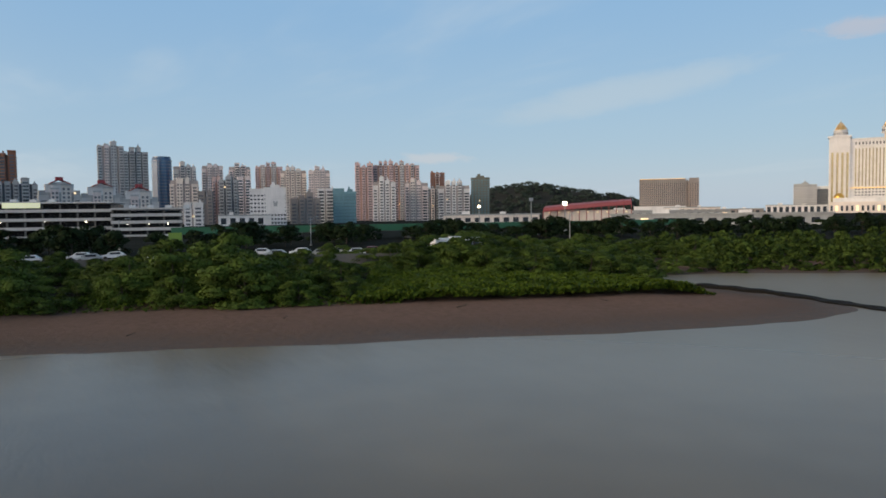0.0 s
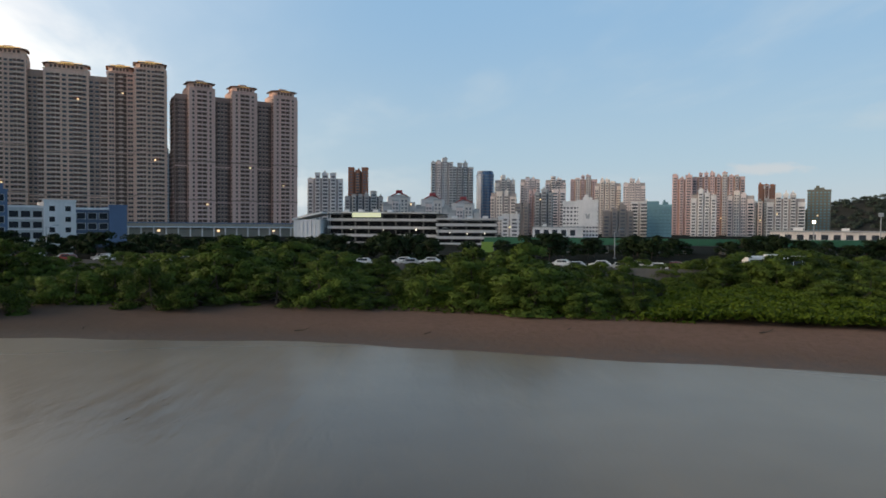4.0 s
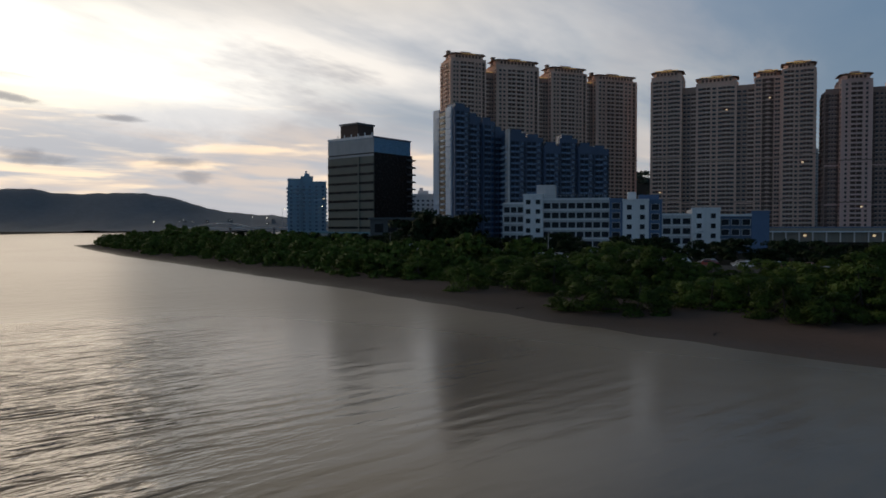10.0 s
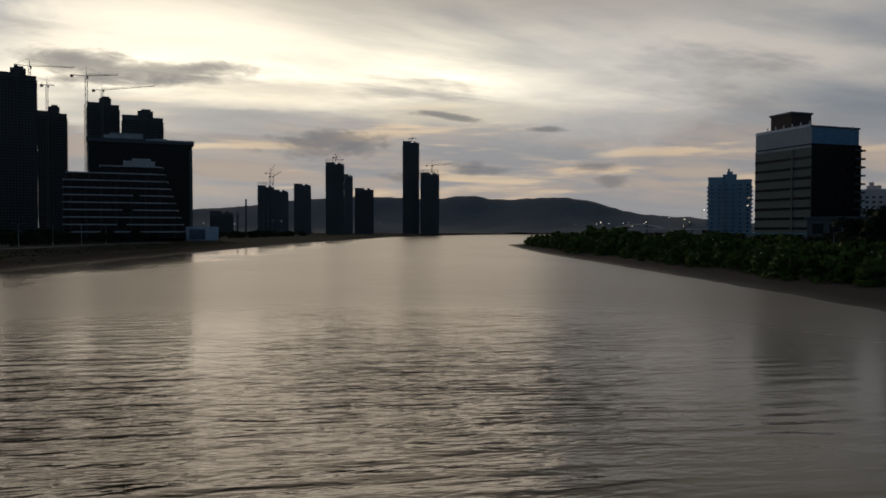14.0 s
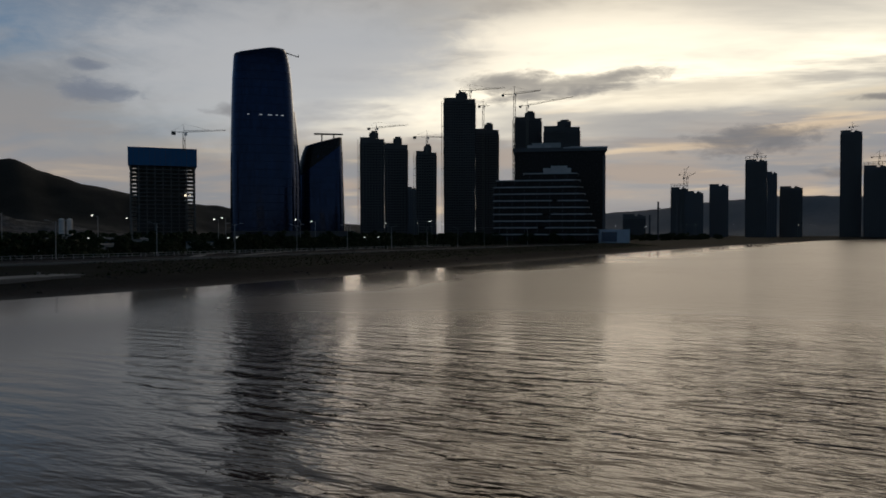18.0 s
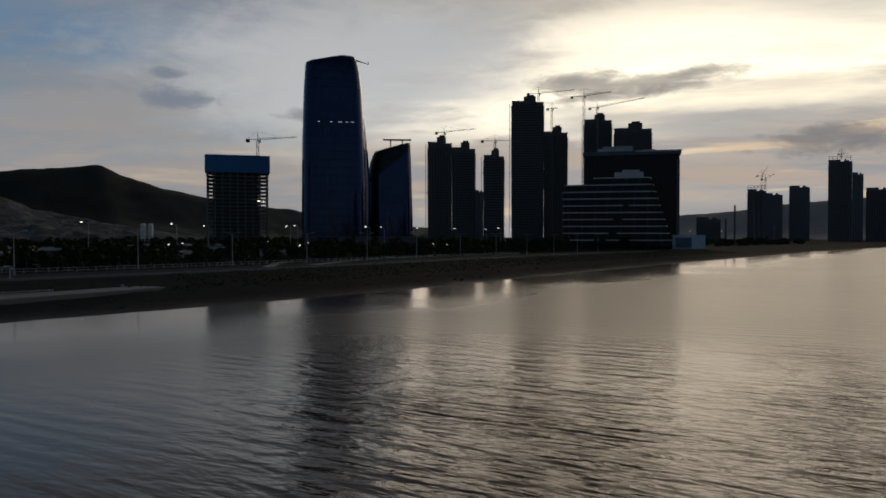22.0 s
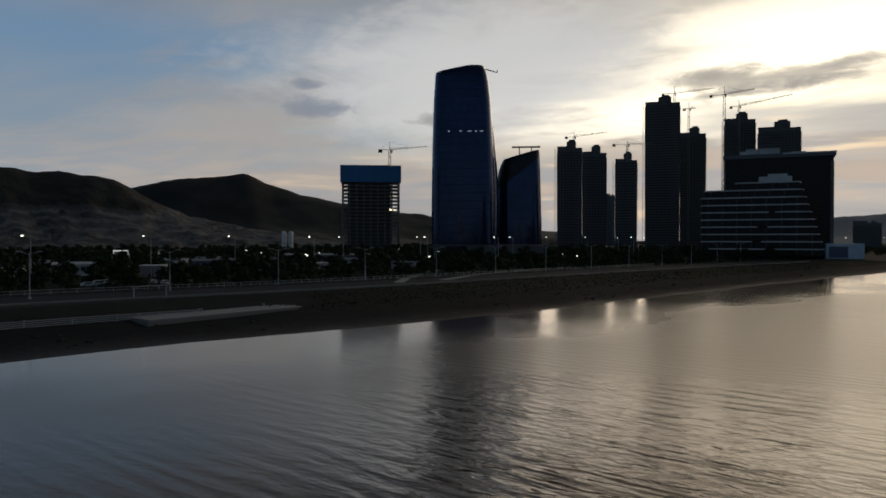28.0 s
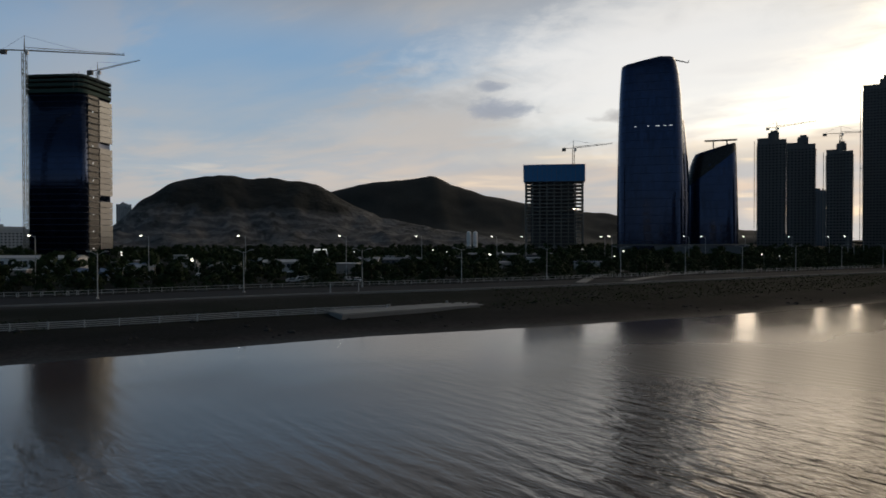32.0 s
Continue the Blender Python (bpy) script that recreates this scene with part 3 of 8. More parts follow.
def build_ground():
    n = 461
    u = np.linspace(-1, 1, n)
    g = np.sinh(u * 4.9) / math.sinh(4.9) * 4600
    X, Y = np.meshgrid(g - 40, g * 1.0)
    Z, dr, dl = land_height(X, Y)
    shore = np.clip(np.minimum(np.maximum(dr, dl), 60) / 15, 0, 1)
    rough = np.array([noise.noise((x * 0.12, y * 0.12, 0)) * 0.22 + noise.noise((x * 0.45, y * 0.45, 3)) * 0.08 for x, y in zip(X.ravel(), Y.ravel())]).reshape(X.shape)
    Z = Z + rough * np.where(np.maximum(dr, dl) < 46, 0.25 + 0.75 * shore, 0.15)
    verts = np.stack([X.ravel(), Y.ravel(), Z.ravel()], 1)
    i = np.arange(n * n).reshape(n, n)
    faces = np.stack([i[:-1, :-1].ravel(), i[:-1, 1:].ravel(), i[1:, 1:].ravel(), i[1:, :-1].ravel()], 1)
    me = bpy.data.meshes.new("ground")
    me.from_pydata(verts.tolist(), [], faces.tolist())
    me.polygons.foreach_set("use_smooth", [True] * len(me.polygons))
    m = bpy.data.materials.new("bank_soil")
    m.use_nodes = True
    k = Nodes(m.node_tree)
    where = k.add("ShaderNodeTexCoord").outputs["Object"]
    sep = k.add("ShaderNodeSeparateXYZ")
    k.put(sep.inputs[0], where)
    wide, fine = k.noise(where, 0.06, 5.0, 0.6, 0.5), k.noise(where, 1.1, 5.0, 0.65)
    h = k.math("ADD", sep.outputs[2], k.math("MULTIPLY_ADD", wide, 0.5, -0.25))
    mud = k.mix(k.smooth(h, 0.05, 0.7), (0.118, 0.090, 0.076), (0.190, 0.120, 0.096))
    mud = k.mix(k.smooth(fine, 0.4, 0.7), mud, (0.150, 0.100, 0.076))
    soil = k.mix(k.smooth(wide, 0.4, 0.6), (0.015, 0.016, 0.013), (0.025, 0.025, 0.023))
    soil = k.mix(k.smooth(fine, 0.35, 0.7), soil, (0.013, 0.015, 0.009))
    # a darker mud tone for the southern bank, darkest higher up
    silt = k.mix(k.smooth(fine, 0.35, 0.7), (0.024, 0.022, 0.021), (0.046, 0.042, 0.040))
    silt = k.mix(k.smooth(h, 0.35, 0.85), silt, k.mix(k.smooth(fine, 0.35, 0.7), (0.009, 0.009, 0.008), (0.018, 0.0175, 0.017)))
    # mud turns greyer westward and takes the darker tone southward
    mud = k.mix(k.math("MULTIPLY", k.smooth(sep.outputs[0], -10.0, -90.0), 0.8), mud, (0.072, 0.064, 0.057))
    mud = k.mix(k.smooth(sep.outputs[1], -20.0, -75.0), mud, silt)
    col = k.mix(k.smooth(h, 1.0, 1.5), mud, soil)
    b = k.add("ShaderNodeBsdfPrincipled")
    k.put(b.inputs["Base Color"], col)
    k.put(b.inputs["Roughness"], k.smooth(h, -0.05, 0.5, 0.5, 0.9))
    b.inputs["Specular IOR Level"].default_value = 0.03
    bump = k.add("ShaderNodeBump")
    bump.inputs["Distance"].default_value = 0.25
    bump.inputs["Strength"].default_value = 0.5
    k.put(bump.inputs["Height"], fine)
    k.tree.links.new(bump.outputs[0], b.inputs["Normal"])
    o = k.add("ShaderNodeOutputMaterial")
    k.tree.links.new(b.outputs[0], o.inputs[0])
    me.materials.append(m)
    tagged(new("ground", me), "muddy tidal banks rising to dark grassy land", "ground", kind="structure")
    bm = bmesh.new()
    vs = [bm.verts.new(p) for p in ((-4600, -4600, 0), (4600, -4600, 0), (4600, 4600, 0), (-4600, 4600, 0))]
    bm.faces.new(vs)
    tagged(part("water", bm, WATER), "calm silty tidal river with small ripples", "water", kind="structure")


build_ground()


# ---- buildings ----
def storey_mesh(name, rects, pitch, win_w, win_h, slab, mats, faces="flr", proud=0.08, sill=0.9):
    """One storey of windows and slab edges round the given blocks (x0, x1, y0, y1). Material 0 glass, 1 slab edge."""
    bm = bmesh.new()
    for x0, x1, y0, y1 in rects:
        runs = []
        if "f" in faces:
            runs.append((x0, x1, lambda a, b: (a, b, y0 - proud, y0 + 0.1)))
        if "l" in faces:
            runs.append((y0, y1, lambda a, b: (x0 - proud, x0 + 0.1, a, b)))
        if "r" in faces:
            runs.append((y0, y1, lambda a, b: (x1 - 0.1, x1 + proud, a, b)))
        for a, b, at_ in runs:
            n = max(1, int((b - a) / pitch))
            step = (b - a) / n
            for i in range(n):
                c = a + (i + 0.5) * step
                box(bm, *at_(c - win_w / 2, c + win_w / 2), sill, sill + win_h, 0)
        if slab:
            if "f" in faces:
                box(bm, x0 + 0.3, x1 - 0.3, y0 - slab, y0 + 0.05, -0.12, 0.12 if slab < 0.6 else 0.95, 1)
            if "l" in faces:
                box(bm, x0 - slab, x0 + 0.05, y0 + 0.3, y1 - 0.3, -0.12, 0.12 if slab < 0.6 else 0.95, 1)
            if "r" in faces:
                box(bm, x1 - 0.05, x1 + slab, y0 + 0.3, y1 - 0.3, -0.12, 0.12 if slab < 0.6 else 0.95, 1)
    me = bpy.data.meshes.new(name)
    bm.to_mesh(me)
    bm.free()
    for m in mats:
        me.materials.append(m)
    return me


def high_rise(label, c, az, w, d, h, wall, win=None, edge=None, storey=3.0, blocks=None, pitch=3.4, win_w=1.7, win_h=1.4, slab=0.35, faces="flr",
              crown="plain", crown_mat=None, group="", z0=3.3, lit=2, recess=None, name="apartment_tower", category="tower", every=1):
    """A tower: wall blocks, one part for each storey's windows, parapet and roof house. Local x runs along the front, y away from it."""
    rng = random.Random(str(label) + str(c))
    top = thing(name, pose(c[0], c[1], z0, 0, 0, az), label, category, group)
    blocks = blocks or [(-w / 2, w / 2, 0, d, h)]
    win, edge = win or WINDOW, edge or wall
    for i, b in enumerate(blocks):
        part("wall", boxes((b[0], b[1], b[2], b[3], 0, b[4])), recess if recess and i % 2 else wall, top)
    heights = sorted({b[4] for b in blocks})
    low = 0.0
    for hh in heights:
        rects = [b[:4] for b in blocks if b[4] >= hh - 1e-6]
        me = storey_mesh("storey", rects, pitch, win_w, win_h, slab, (win, edge), faces)
        for i in range(int(math.ceil(low / storey)), int((hh - 1.0) / storey), every):
            s = part("storey", me, None, top)
            s["kind"] = "stuff"
            s.location = (0, 0, i * storey + 0.3)
        low = hh
    for b in blocks:
        x0, x1, y0, y1, hh = b
        cw, cd = x1 - x0, y1 - y0
        cm = crown_mat or wall
        if crown == "plain":
            part("parapet", rim(x0 - 0.25, x1 + 0.25, y0 - 0.25, y1 + 0.25, hh - 0.8, hh + 1.0, 0.55), cm, top)
            if b is not blocks[len(blocks) // 2]:
                continue
            part("roof_house", boxes((x0 + cw * 0.28, x0 + cw * 0.72, y0 + cd * 0.3, y0 + cd * 0.7, hh - 0.1, hh + 3.4)), wall, top)
            part("roof_tank", boxes((x0 + cw * 0.35, x0 + cw * 0.5, y0 + cd * 0.4, y0 + cd * 0.6, hh + 3.4, hh + 5.6)), wall, top)
        elif crown == "stepped":
            rows = [(x0 - 0.2, x1 + 0.2, y0 - 0.2, y0 + 0.2, hh, hh + 1.0)]
            for k in range(3):
                a, wd = x0 + cw * rng.uniform(0.0, 0.55), cw * rng.uniform(0.18, 0.42)
                rows.append((a, min(x1, a + wd), y0 + 1 + 3 * k, y0 + 3.6 + 3 * k, hh, hh + rng.uniform(1.6, 4.6)))
            part("roof_house", boxes(*rows), cm, top)
        elif crown == "hip":
            bm = boxes((x0 + 0.8, x1 - 0.8, y0 + 0.8, y1 - 0.8, hh, hh + 2.6))
            part("roof_house", bm, wall, top)
            bm = bmesh.new()
            e = 1.3
            loft(bm, [[(x0 - e, y0 - e, hh + 2.6), (x1 + e, y0 - e, hh + 2.6), (x1 + e, y1 + e, hh + 2.6), (x0 - e, y1 + e, hh + 2.6)],
                      [(x0 - e, y0 - e, hh + 3.3), (x1 + e, y0 - e, hh + 3.3), (x1 + e, y1 + e, hh + 3.3), (x0 - e, y1 + e, hh + 3.3)],
                      [(x0 + cw * 0.25, y0 + cd * 0.3, hh + 5.0), (x1 - cw * 0.25, y0 + cd * 0.3, hh + 5.0), (x1 - cw * 0.25, y1 - cd * 0.3, hh + 5.0), (x0 + cw * 0.25, y1 - cd * 0.3, hh + 5.0)]])
            part("roof", bm, cm, top)
    b = blocks[0]
    for i in range(lit):
        b = rng.choice(blocks)
        x, z = rng.uniform(b[0] + 1, b[1] - 2.5), storey * rng.randint(2, max(3, int(b[4] / storey) - 2)) + 1.1
        part("lit_window", boxes((x, x + 1.5, b[2] - 0.2, b[2] + 0.05, z, z + 1.2)), WARMGLOW, top, "warm lit window")
    return top


# ---- city behind the mangrove bank ----
def bays(widths, depths, heights):
    """Blocks side by side along the front, with bays standing forward by their depth."""
    x, out = -sum(widths) / 2, []
    for wd, dp, hh in zip(widths, depths, heights):
        out.append((x, x + wd, -dp, 16.0, hh))
        x += wd
    return out


def cap(top, x0, x1, y0, y1, z, wall, eave, gilded):
    """The tiled cap of a residential tower: a drum with openings, a wide eave, a lantern and corner turrets."""
    cw, cd = x1 - x0, y1 - y0

    def deck(g, h):
        c = min(3.0, cw * 0.16)
        return [(x0 - g + c, y0 - g, h), (x1 + g - c, y0 - g, h), (x1 + g, y0 - g + c, h), (x1 + g, y1 + g, h), (x0 - g, y1 + g, h), (x0 - g, y0 - g + c, h)]

    bm = bmesh.new()
    loft(bm, [deck(-0.9, z), deck(-0.9, z + 3.2)])
    drum = part("cap_drum", bm, wall, top)
    n = max(3, int(cw / 3.2))
    for i in range(n):
        cx = x0 + 3.2 + (cw - 6.4) * (i + 0.5) / n
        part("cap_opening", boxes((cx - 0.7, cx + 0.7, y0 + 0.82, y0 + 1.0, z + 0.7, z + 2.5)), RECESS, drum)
    bm = bmesh.new()
    loft(bm, [deck(-0.3, z - 0.5), deck(0.5, z - 0.2), deck(0.5, z + 0.15), deck(-0.5, z + 0.3)])
    part("cornice", bm, wall, top)
    bm = bmesh.new()
    loft(bm, [deck(0.7, z + 3.2), deck(0.9, z + 3.6), deck(-cw * 0.2, z + 4.8), deck(-cw * 0.27, z + 4.9)])
    part("roof", bm, eave, top, "brown tiled hip roof with wide eaves")
    part("lantern", boxes((x0 + cw * 0.36, x1 - cw * 0.36, y0 + cd * 0.35, y1 - cd * 0.35, z + 4.7, z + 5.9)), wall, top)
    if not gilded and cw > 20:
        tx = x0 + 0.4
        part("roof_turret", boxes((tx, tx + 2.2, y1 - 6.0, y1 - 3.4, z, z + 6.2), (tx - 0.3, tx + 2.5, y1 - 6.3, y1 - 3.1, z + 6.2, z + 6.6)), eave, top)
    part("eave_light", boxes((x0 + cw * 0.3, x1 - cw * 0.32, y0 - 1.25, y0 - 0.95, z + 2.95, z + 3.15)), EAVEGLOW, top, "warm light strip under the eave")
    if gilded:
        part("roof_light", boxes((x0 + cw * 0.12, x1 - cw * 0.14, y0 + 0.1, y0 + 0.4, z + 3.95, z + 4.35)), EAVEGLOW, top, "warm light strip along the roof")


DIMGLASS = surface("dim_window_glass", (0.085, 0.072, 0.072), 0.25, 0, 0.2, 0.05, spec=0.3)
EAVEGLOW = surface("warm_eave_light", (1.0, 0.62, 0.22), 0.4, glow=0.5, vary=0.05)


# facade strips across a bay: p pier, w window, b balcony, d slot in shade colour; each with its share of the width
FACADES = {
    "pink_bay": (("p", 2.4), ("w", 1.5), ("p", 1.7), ("b", 6.4), ("p", 1.7), ("w", 1.5), ("p", 2.4)),
    "pink_back": (("d", 2.6), ("w", 1.6), ("p", 0.7), ("w", 1.6), ("p", 0.7), ("w", 1.6), ("d", 2.2)),
    "dense_bay": (("p", 0.9), ("w", 1.7), ("b", 3.4), ("p", 0.7), ("w", 1.7), ("p", 0.7), ("w", 1.7), ("b", 3.4), ("w", 1.7), ("p", 0.9)),
    "open_bay": (("p", 0.8), ("w", 1.5), ("w", 1.5), ("p", 0.6), ("d", 1.9), ("b", 2.6), ("d", 1.9), ("p", 0.6), ("w", 1.5), ("w", 1.5), ("p", 0.8)),
    "dense_back": (("w", 1.7), ("p", 0.5), ("w", 1.7), ("p", 0.5), ("b", 2.6)),
    "slab_bay": (("p", 1.6), ("w", 1.5), ("p", 0.8), ("w", 1.5), ("p", 1.2), ("b", 4.4), ("p", 0.9), ("b", 4.4), ("p", 1.2), ("w", 1.5), ("p", 0.8), ("w", 1.5), ("p", 1.0), ("d", 1.7), ("p", 1.0)),
    "blue_bay": (("p", 0.7), ("b", 3.6), ("p", 0.5), ("w", 1.5), ("d", 0.9)),
    "slab_back": (("d", 1.6), ("b", 3.0), ("p", 0.6), ("w", 1.6), ("p", 0.6), ("w", 1.6)),
}


def facade_storey(strips, w, put, bm, g):
    """One storey of a facade: put(a, b, out) gives the footprint of a strip that stands out from the wall. Materials 0
    glass, 1 pale edge, 2 shade colour of slots and balcony openings, 3 wall.
    """
    k = w / sum(v for _, v in strips)
    a = 0.0
    for kind, v in strips:
        b = a + v * k
        if kind == "p":
            box(bm, *put(a, b, 0.55), -0.02, 2.98, 3)
        elif kind == "w":
            box(bm, *put(a + 0.12, b - 0.12, 0.06), 0.95, 2.45, 0)
            box(bm, *put(a, b, 0.32), -0.05, 0.88, 3)
            box(bm, *put(a + 0.05, b - 0.05, 0.75), 0.62, 0.90, 1)
        elif kind == "b":
            box(bm, *put(a, b, 0.04), 0.75, 2.75, 2)
            box(bm, *put(a - 0.1, b + 0.1, 1.25), -0.15, 0.12, 1)
            box(bm, *put(a, b, 1.2), 0.12, 0.85, 1)
            m = (a + b) / 2
            box(bm, *put(m - 0.12, m + 0.12, 0.9), 0.85, 2.85, 3)
        else:
            box(bm, *put(a, b, 0.04), 0.3, 2.8, 2)
            box(bm, *put(a, b, 0.2), -0.1, 0.3, 3)
        a = b


def beige_tower(label, c, az, widths, depths, heights, wall, wall2, rail, capped, lit, styles, gilded=False, z0=3.3, group="tall beige towers"):
    """A long residential slab: recesses between projecting bays, each storey of piers, windows and balconies, a cap on every tall bay."""
    rng = random.Random(label)
    top = thing("apartment_tower", pose(c[0], c[1], z0, 0, 0, az), label, "tower", group)
    blocks = bays(widths, depths, heights)
    for i, (x0, x1, y0, y1, h) in enumerate(blocks):
        bay = i in capped
        # set-back walls get the darker copy, their shade being painted
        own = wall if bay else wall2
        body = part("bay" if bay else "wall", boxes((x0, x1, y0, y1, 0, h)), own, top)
        bm = bmesh.new()
        style = styles[0] if bay else styles[1]
        facade_storey(FACADES["open_bay"] if styles[0] == "dense_bay" and i == 4 else FACADES[style], x1 - x0, lambda a, b, q: (x0 + a, x0 + b, y0 - q, y0 + 0.1), bm, rng)
        flank = (("p", 1.2), ("w", 1.6), ("p", 0.8), ("b", 3.2), ("p", 0.8), ("w", 1.6), ("p", 0.8), ("b", 3.2), ("p", 1.2))
        if i == 0:
            facade_storey(flank, y1 - y0, lambda a, b, q: (x0 - q, x0 + 0.1, y0 + a, y0 + b), bm, rng)
        if i == len(blocks) - 1:
            facade_storey(flank, y1 - y0, lambda a, b, q: (x1 - 0.1, x1 + q, y0 + a, y0 + b), bm, rng)
        if bay and 0 < i and depths[i] > depths[i - 1]:
            box(bm, x0 - 0.06, x0 + 0.1, y0 + 1.0, y0 + 2.6, 0.9, 2.4, 0)
        if bay and i + 1 < len(blocks) and depths[i] > depths[i + 1]:
            box(bm, x1 - 0.1, x1 + 0.06, y0 + 1.0, y0 + 2.6, 0.9, 2.4, 0)
        me = bpy.data.meshes.new("storey")
        bm.to_mesh(me)
        bm.free()
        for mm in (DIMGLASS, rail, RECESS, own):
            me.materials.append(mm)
        for k in range(1, int((h - 1.0) / 3.0)):
            s = part("storey", me, None, body)
            s["kind"] = "stuff"
            s.location = (0, 0, k * 3.0)
        if bay:
            cap(top, x0, x1, y0, min(y1, y0 + 14), h, wall, ROOFTILE, gilded)
        else:
            part("parapet", boxes((x0, x1, y0, y0 + 0.4, h, h + 1.2)), wall2, top)
            if styles[1] == "slab_back":
                part("roof_light", boxes((x0 + 0.6, x1 - 0.6, y0 - 0.25, y0 - 0.05, h + 0.7, h + 1.1)), EAVEGLOW, top, "warm light strip on the roof edge")
        for z in (h * 0.24, h * 0.5):
            part("belt_course", boxes((x0 - 0.3, x1 + 0.3, y0 - 0.85, y0 + 0.1, z, z + 0.8)), wall2 if bay else wall, top)
        for k in range(lit if bay else 0):
            x, z = rng.uniform(x0 + 1, x1 - 2.5), 3.0 * rng.randint(2, int(h / 3.0) - 3) + 1.1
            part("lit_window", boxes((x, x + 1.2, y0 - 0.9, y0 + 0.05, z, z + 0.8)), WARMGLOW, top, "warm lit window")
    return top


ROOFTILE = surface("brown_roof_tile", (0.24, 0.15, 0.11), 0.8, 0, 0.2, 0.3)
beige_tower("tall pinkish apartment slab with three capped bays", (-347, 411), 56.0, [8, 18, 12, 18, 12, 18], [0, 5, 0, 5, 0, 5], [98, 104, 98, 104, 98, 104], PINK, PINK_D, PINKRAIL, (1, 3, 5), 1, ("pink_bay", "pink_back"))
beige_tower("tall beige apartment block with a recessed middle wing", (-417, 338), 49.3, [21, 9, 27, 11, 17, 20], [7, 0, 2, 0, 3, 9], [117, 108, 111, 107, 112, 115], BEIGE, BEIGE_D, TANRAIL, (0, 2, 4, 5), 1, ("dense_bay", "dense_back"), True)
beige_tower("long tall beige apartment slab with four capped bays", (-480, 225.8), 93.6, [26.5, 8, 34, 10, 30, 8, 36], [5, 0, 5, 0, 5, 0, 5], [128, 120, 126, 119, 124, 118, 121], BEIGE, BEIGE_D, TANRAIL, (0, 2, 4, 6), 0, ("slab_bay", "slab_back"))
# podium under the pink and beige slabs
pod = thing("podium", pose(-330, 400, 3.3, 0, 0, 54), "low retail podium with a lit canopy", "building")
part("wall", boxes((-110, 70, -14, 10, 0, 9)), GREYB, pod)
part("canopy", boxes((-112, 72, -17, -13.8, 6.2, 6.9)), PAINTWHITE, pod)
part("roof", boxes((-110.5, 70.5, -14.5, 10, 9.0, 9.6)), BLUEPAINT, pod)
for i in range(24):
    part("column", boxes((-108 + i * 7.5, -107.2 + i * 7.5, -16.6, -15.8, 0, 6.2)), CREAM, pod)
    if i % 5 == 1:
        part("lit_window", boxes((-105 + i * 7.5, -103.4 + i * 7.5, -14.3, -14.0, 3.6, 4.8)), WARMGLOW, pod, "warm lit shop front")


BLUERAIL = surface("blue_grey_balcony_glass", (0.13, 0.20, 0.31), 0.3, 0, 0.15, 0.1)
# Near-black blue painted for the shade inside balconies and slots.
BLUESLOT = surface("shaded_blue_recess", (0.034, 0.045, 0.066), 0.8, 0, 0.15, 0.1)


def blue_tower(label, c, az, widths, depths, heights, fins):
    rng = random.Random(label)
    top = thing("apartment_tower", pose(c[0], c[1], 3.3, 0, 0, az), label, "tower", "blue towers")
    for i, (x0, x1, y0, y1, h) in enumerate(bays(widths, depths, heights)):
        body = part("bay", boxes((x0, x1, y0, y1 + 2, 0, h)), BLUEWALL, top)
        bm = bmesh.new()
        w = x1 - x0
        facade_storey(FACADES["blue_bay"], w, lambda a, b, q: (x0 + a, x0 + b, y0 - q, y0 + 0.1), bm, rng)
        if i == 0:
            for j in range(3):
                box(bm, x0 - 1.3, x0 + 0.05, y0 + 2 + 6 * j, y0 + 5.4 + 6 * j, -0.15, 0.9, 4)
        me = bpy.data.meshes.new("storey")
        bm.to_mesh(me)
        bm.free()
        for m in (BLUEGLASS, BLUERAIL, BLUESLOT, BLUEWALL, PALEBLUE):
            me.materials.append(m)
        for k in range(1, int((h - 1) / 3.0)):
            s = part("storey", me, None, body)
            s["kind"] = "stuff"
            s.location = (0, 0, k * 3.0)
        part("roof_house", boxes((x0 + w * 0.2, x1 - w * 0.2, y0 + 2, y0 + 10, h, h + 3.2)), BLUEWALL, top)
        part("parapet", boxes((x0, x1, y0, y0 + 0.3, h, h + 1.1)), BLUEWALL, top)
    for x, y0, y1, h, m in fins:
        part("fin_wall", boxes((x - 0.35, x + 0.35, y0, y1, 0, h)), m, top, "pale end wall" if m is PALEBLUE else "dark glazed end wall")
    return top


blue_tower("slate blue apartment tower with pale end fins", (-346, 128.2), 105.0, [9.6, 8, 8, 8], [1.5, 0, 1.5, 0], [70, 66, 64, 60], [(-17.3, 0, 5.5, 71, PALEBLUE), (-17.2, 5.6, 12, 69, BLACKGLASS), (-17.3, 12.1, 18, 71, PALEBLUE)])
blue_tower("slate blue apartment slab with stepped roof houses", (-336, 169), 85.6, [9, 10, 9, 10, 9, 9], [1.5, 0, 1.5, 0, 1.5, 0], [57, 55, 51, 55, 51, 50], [(-28.4, -3, 3, 60, CREAM)])


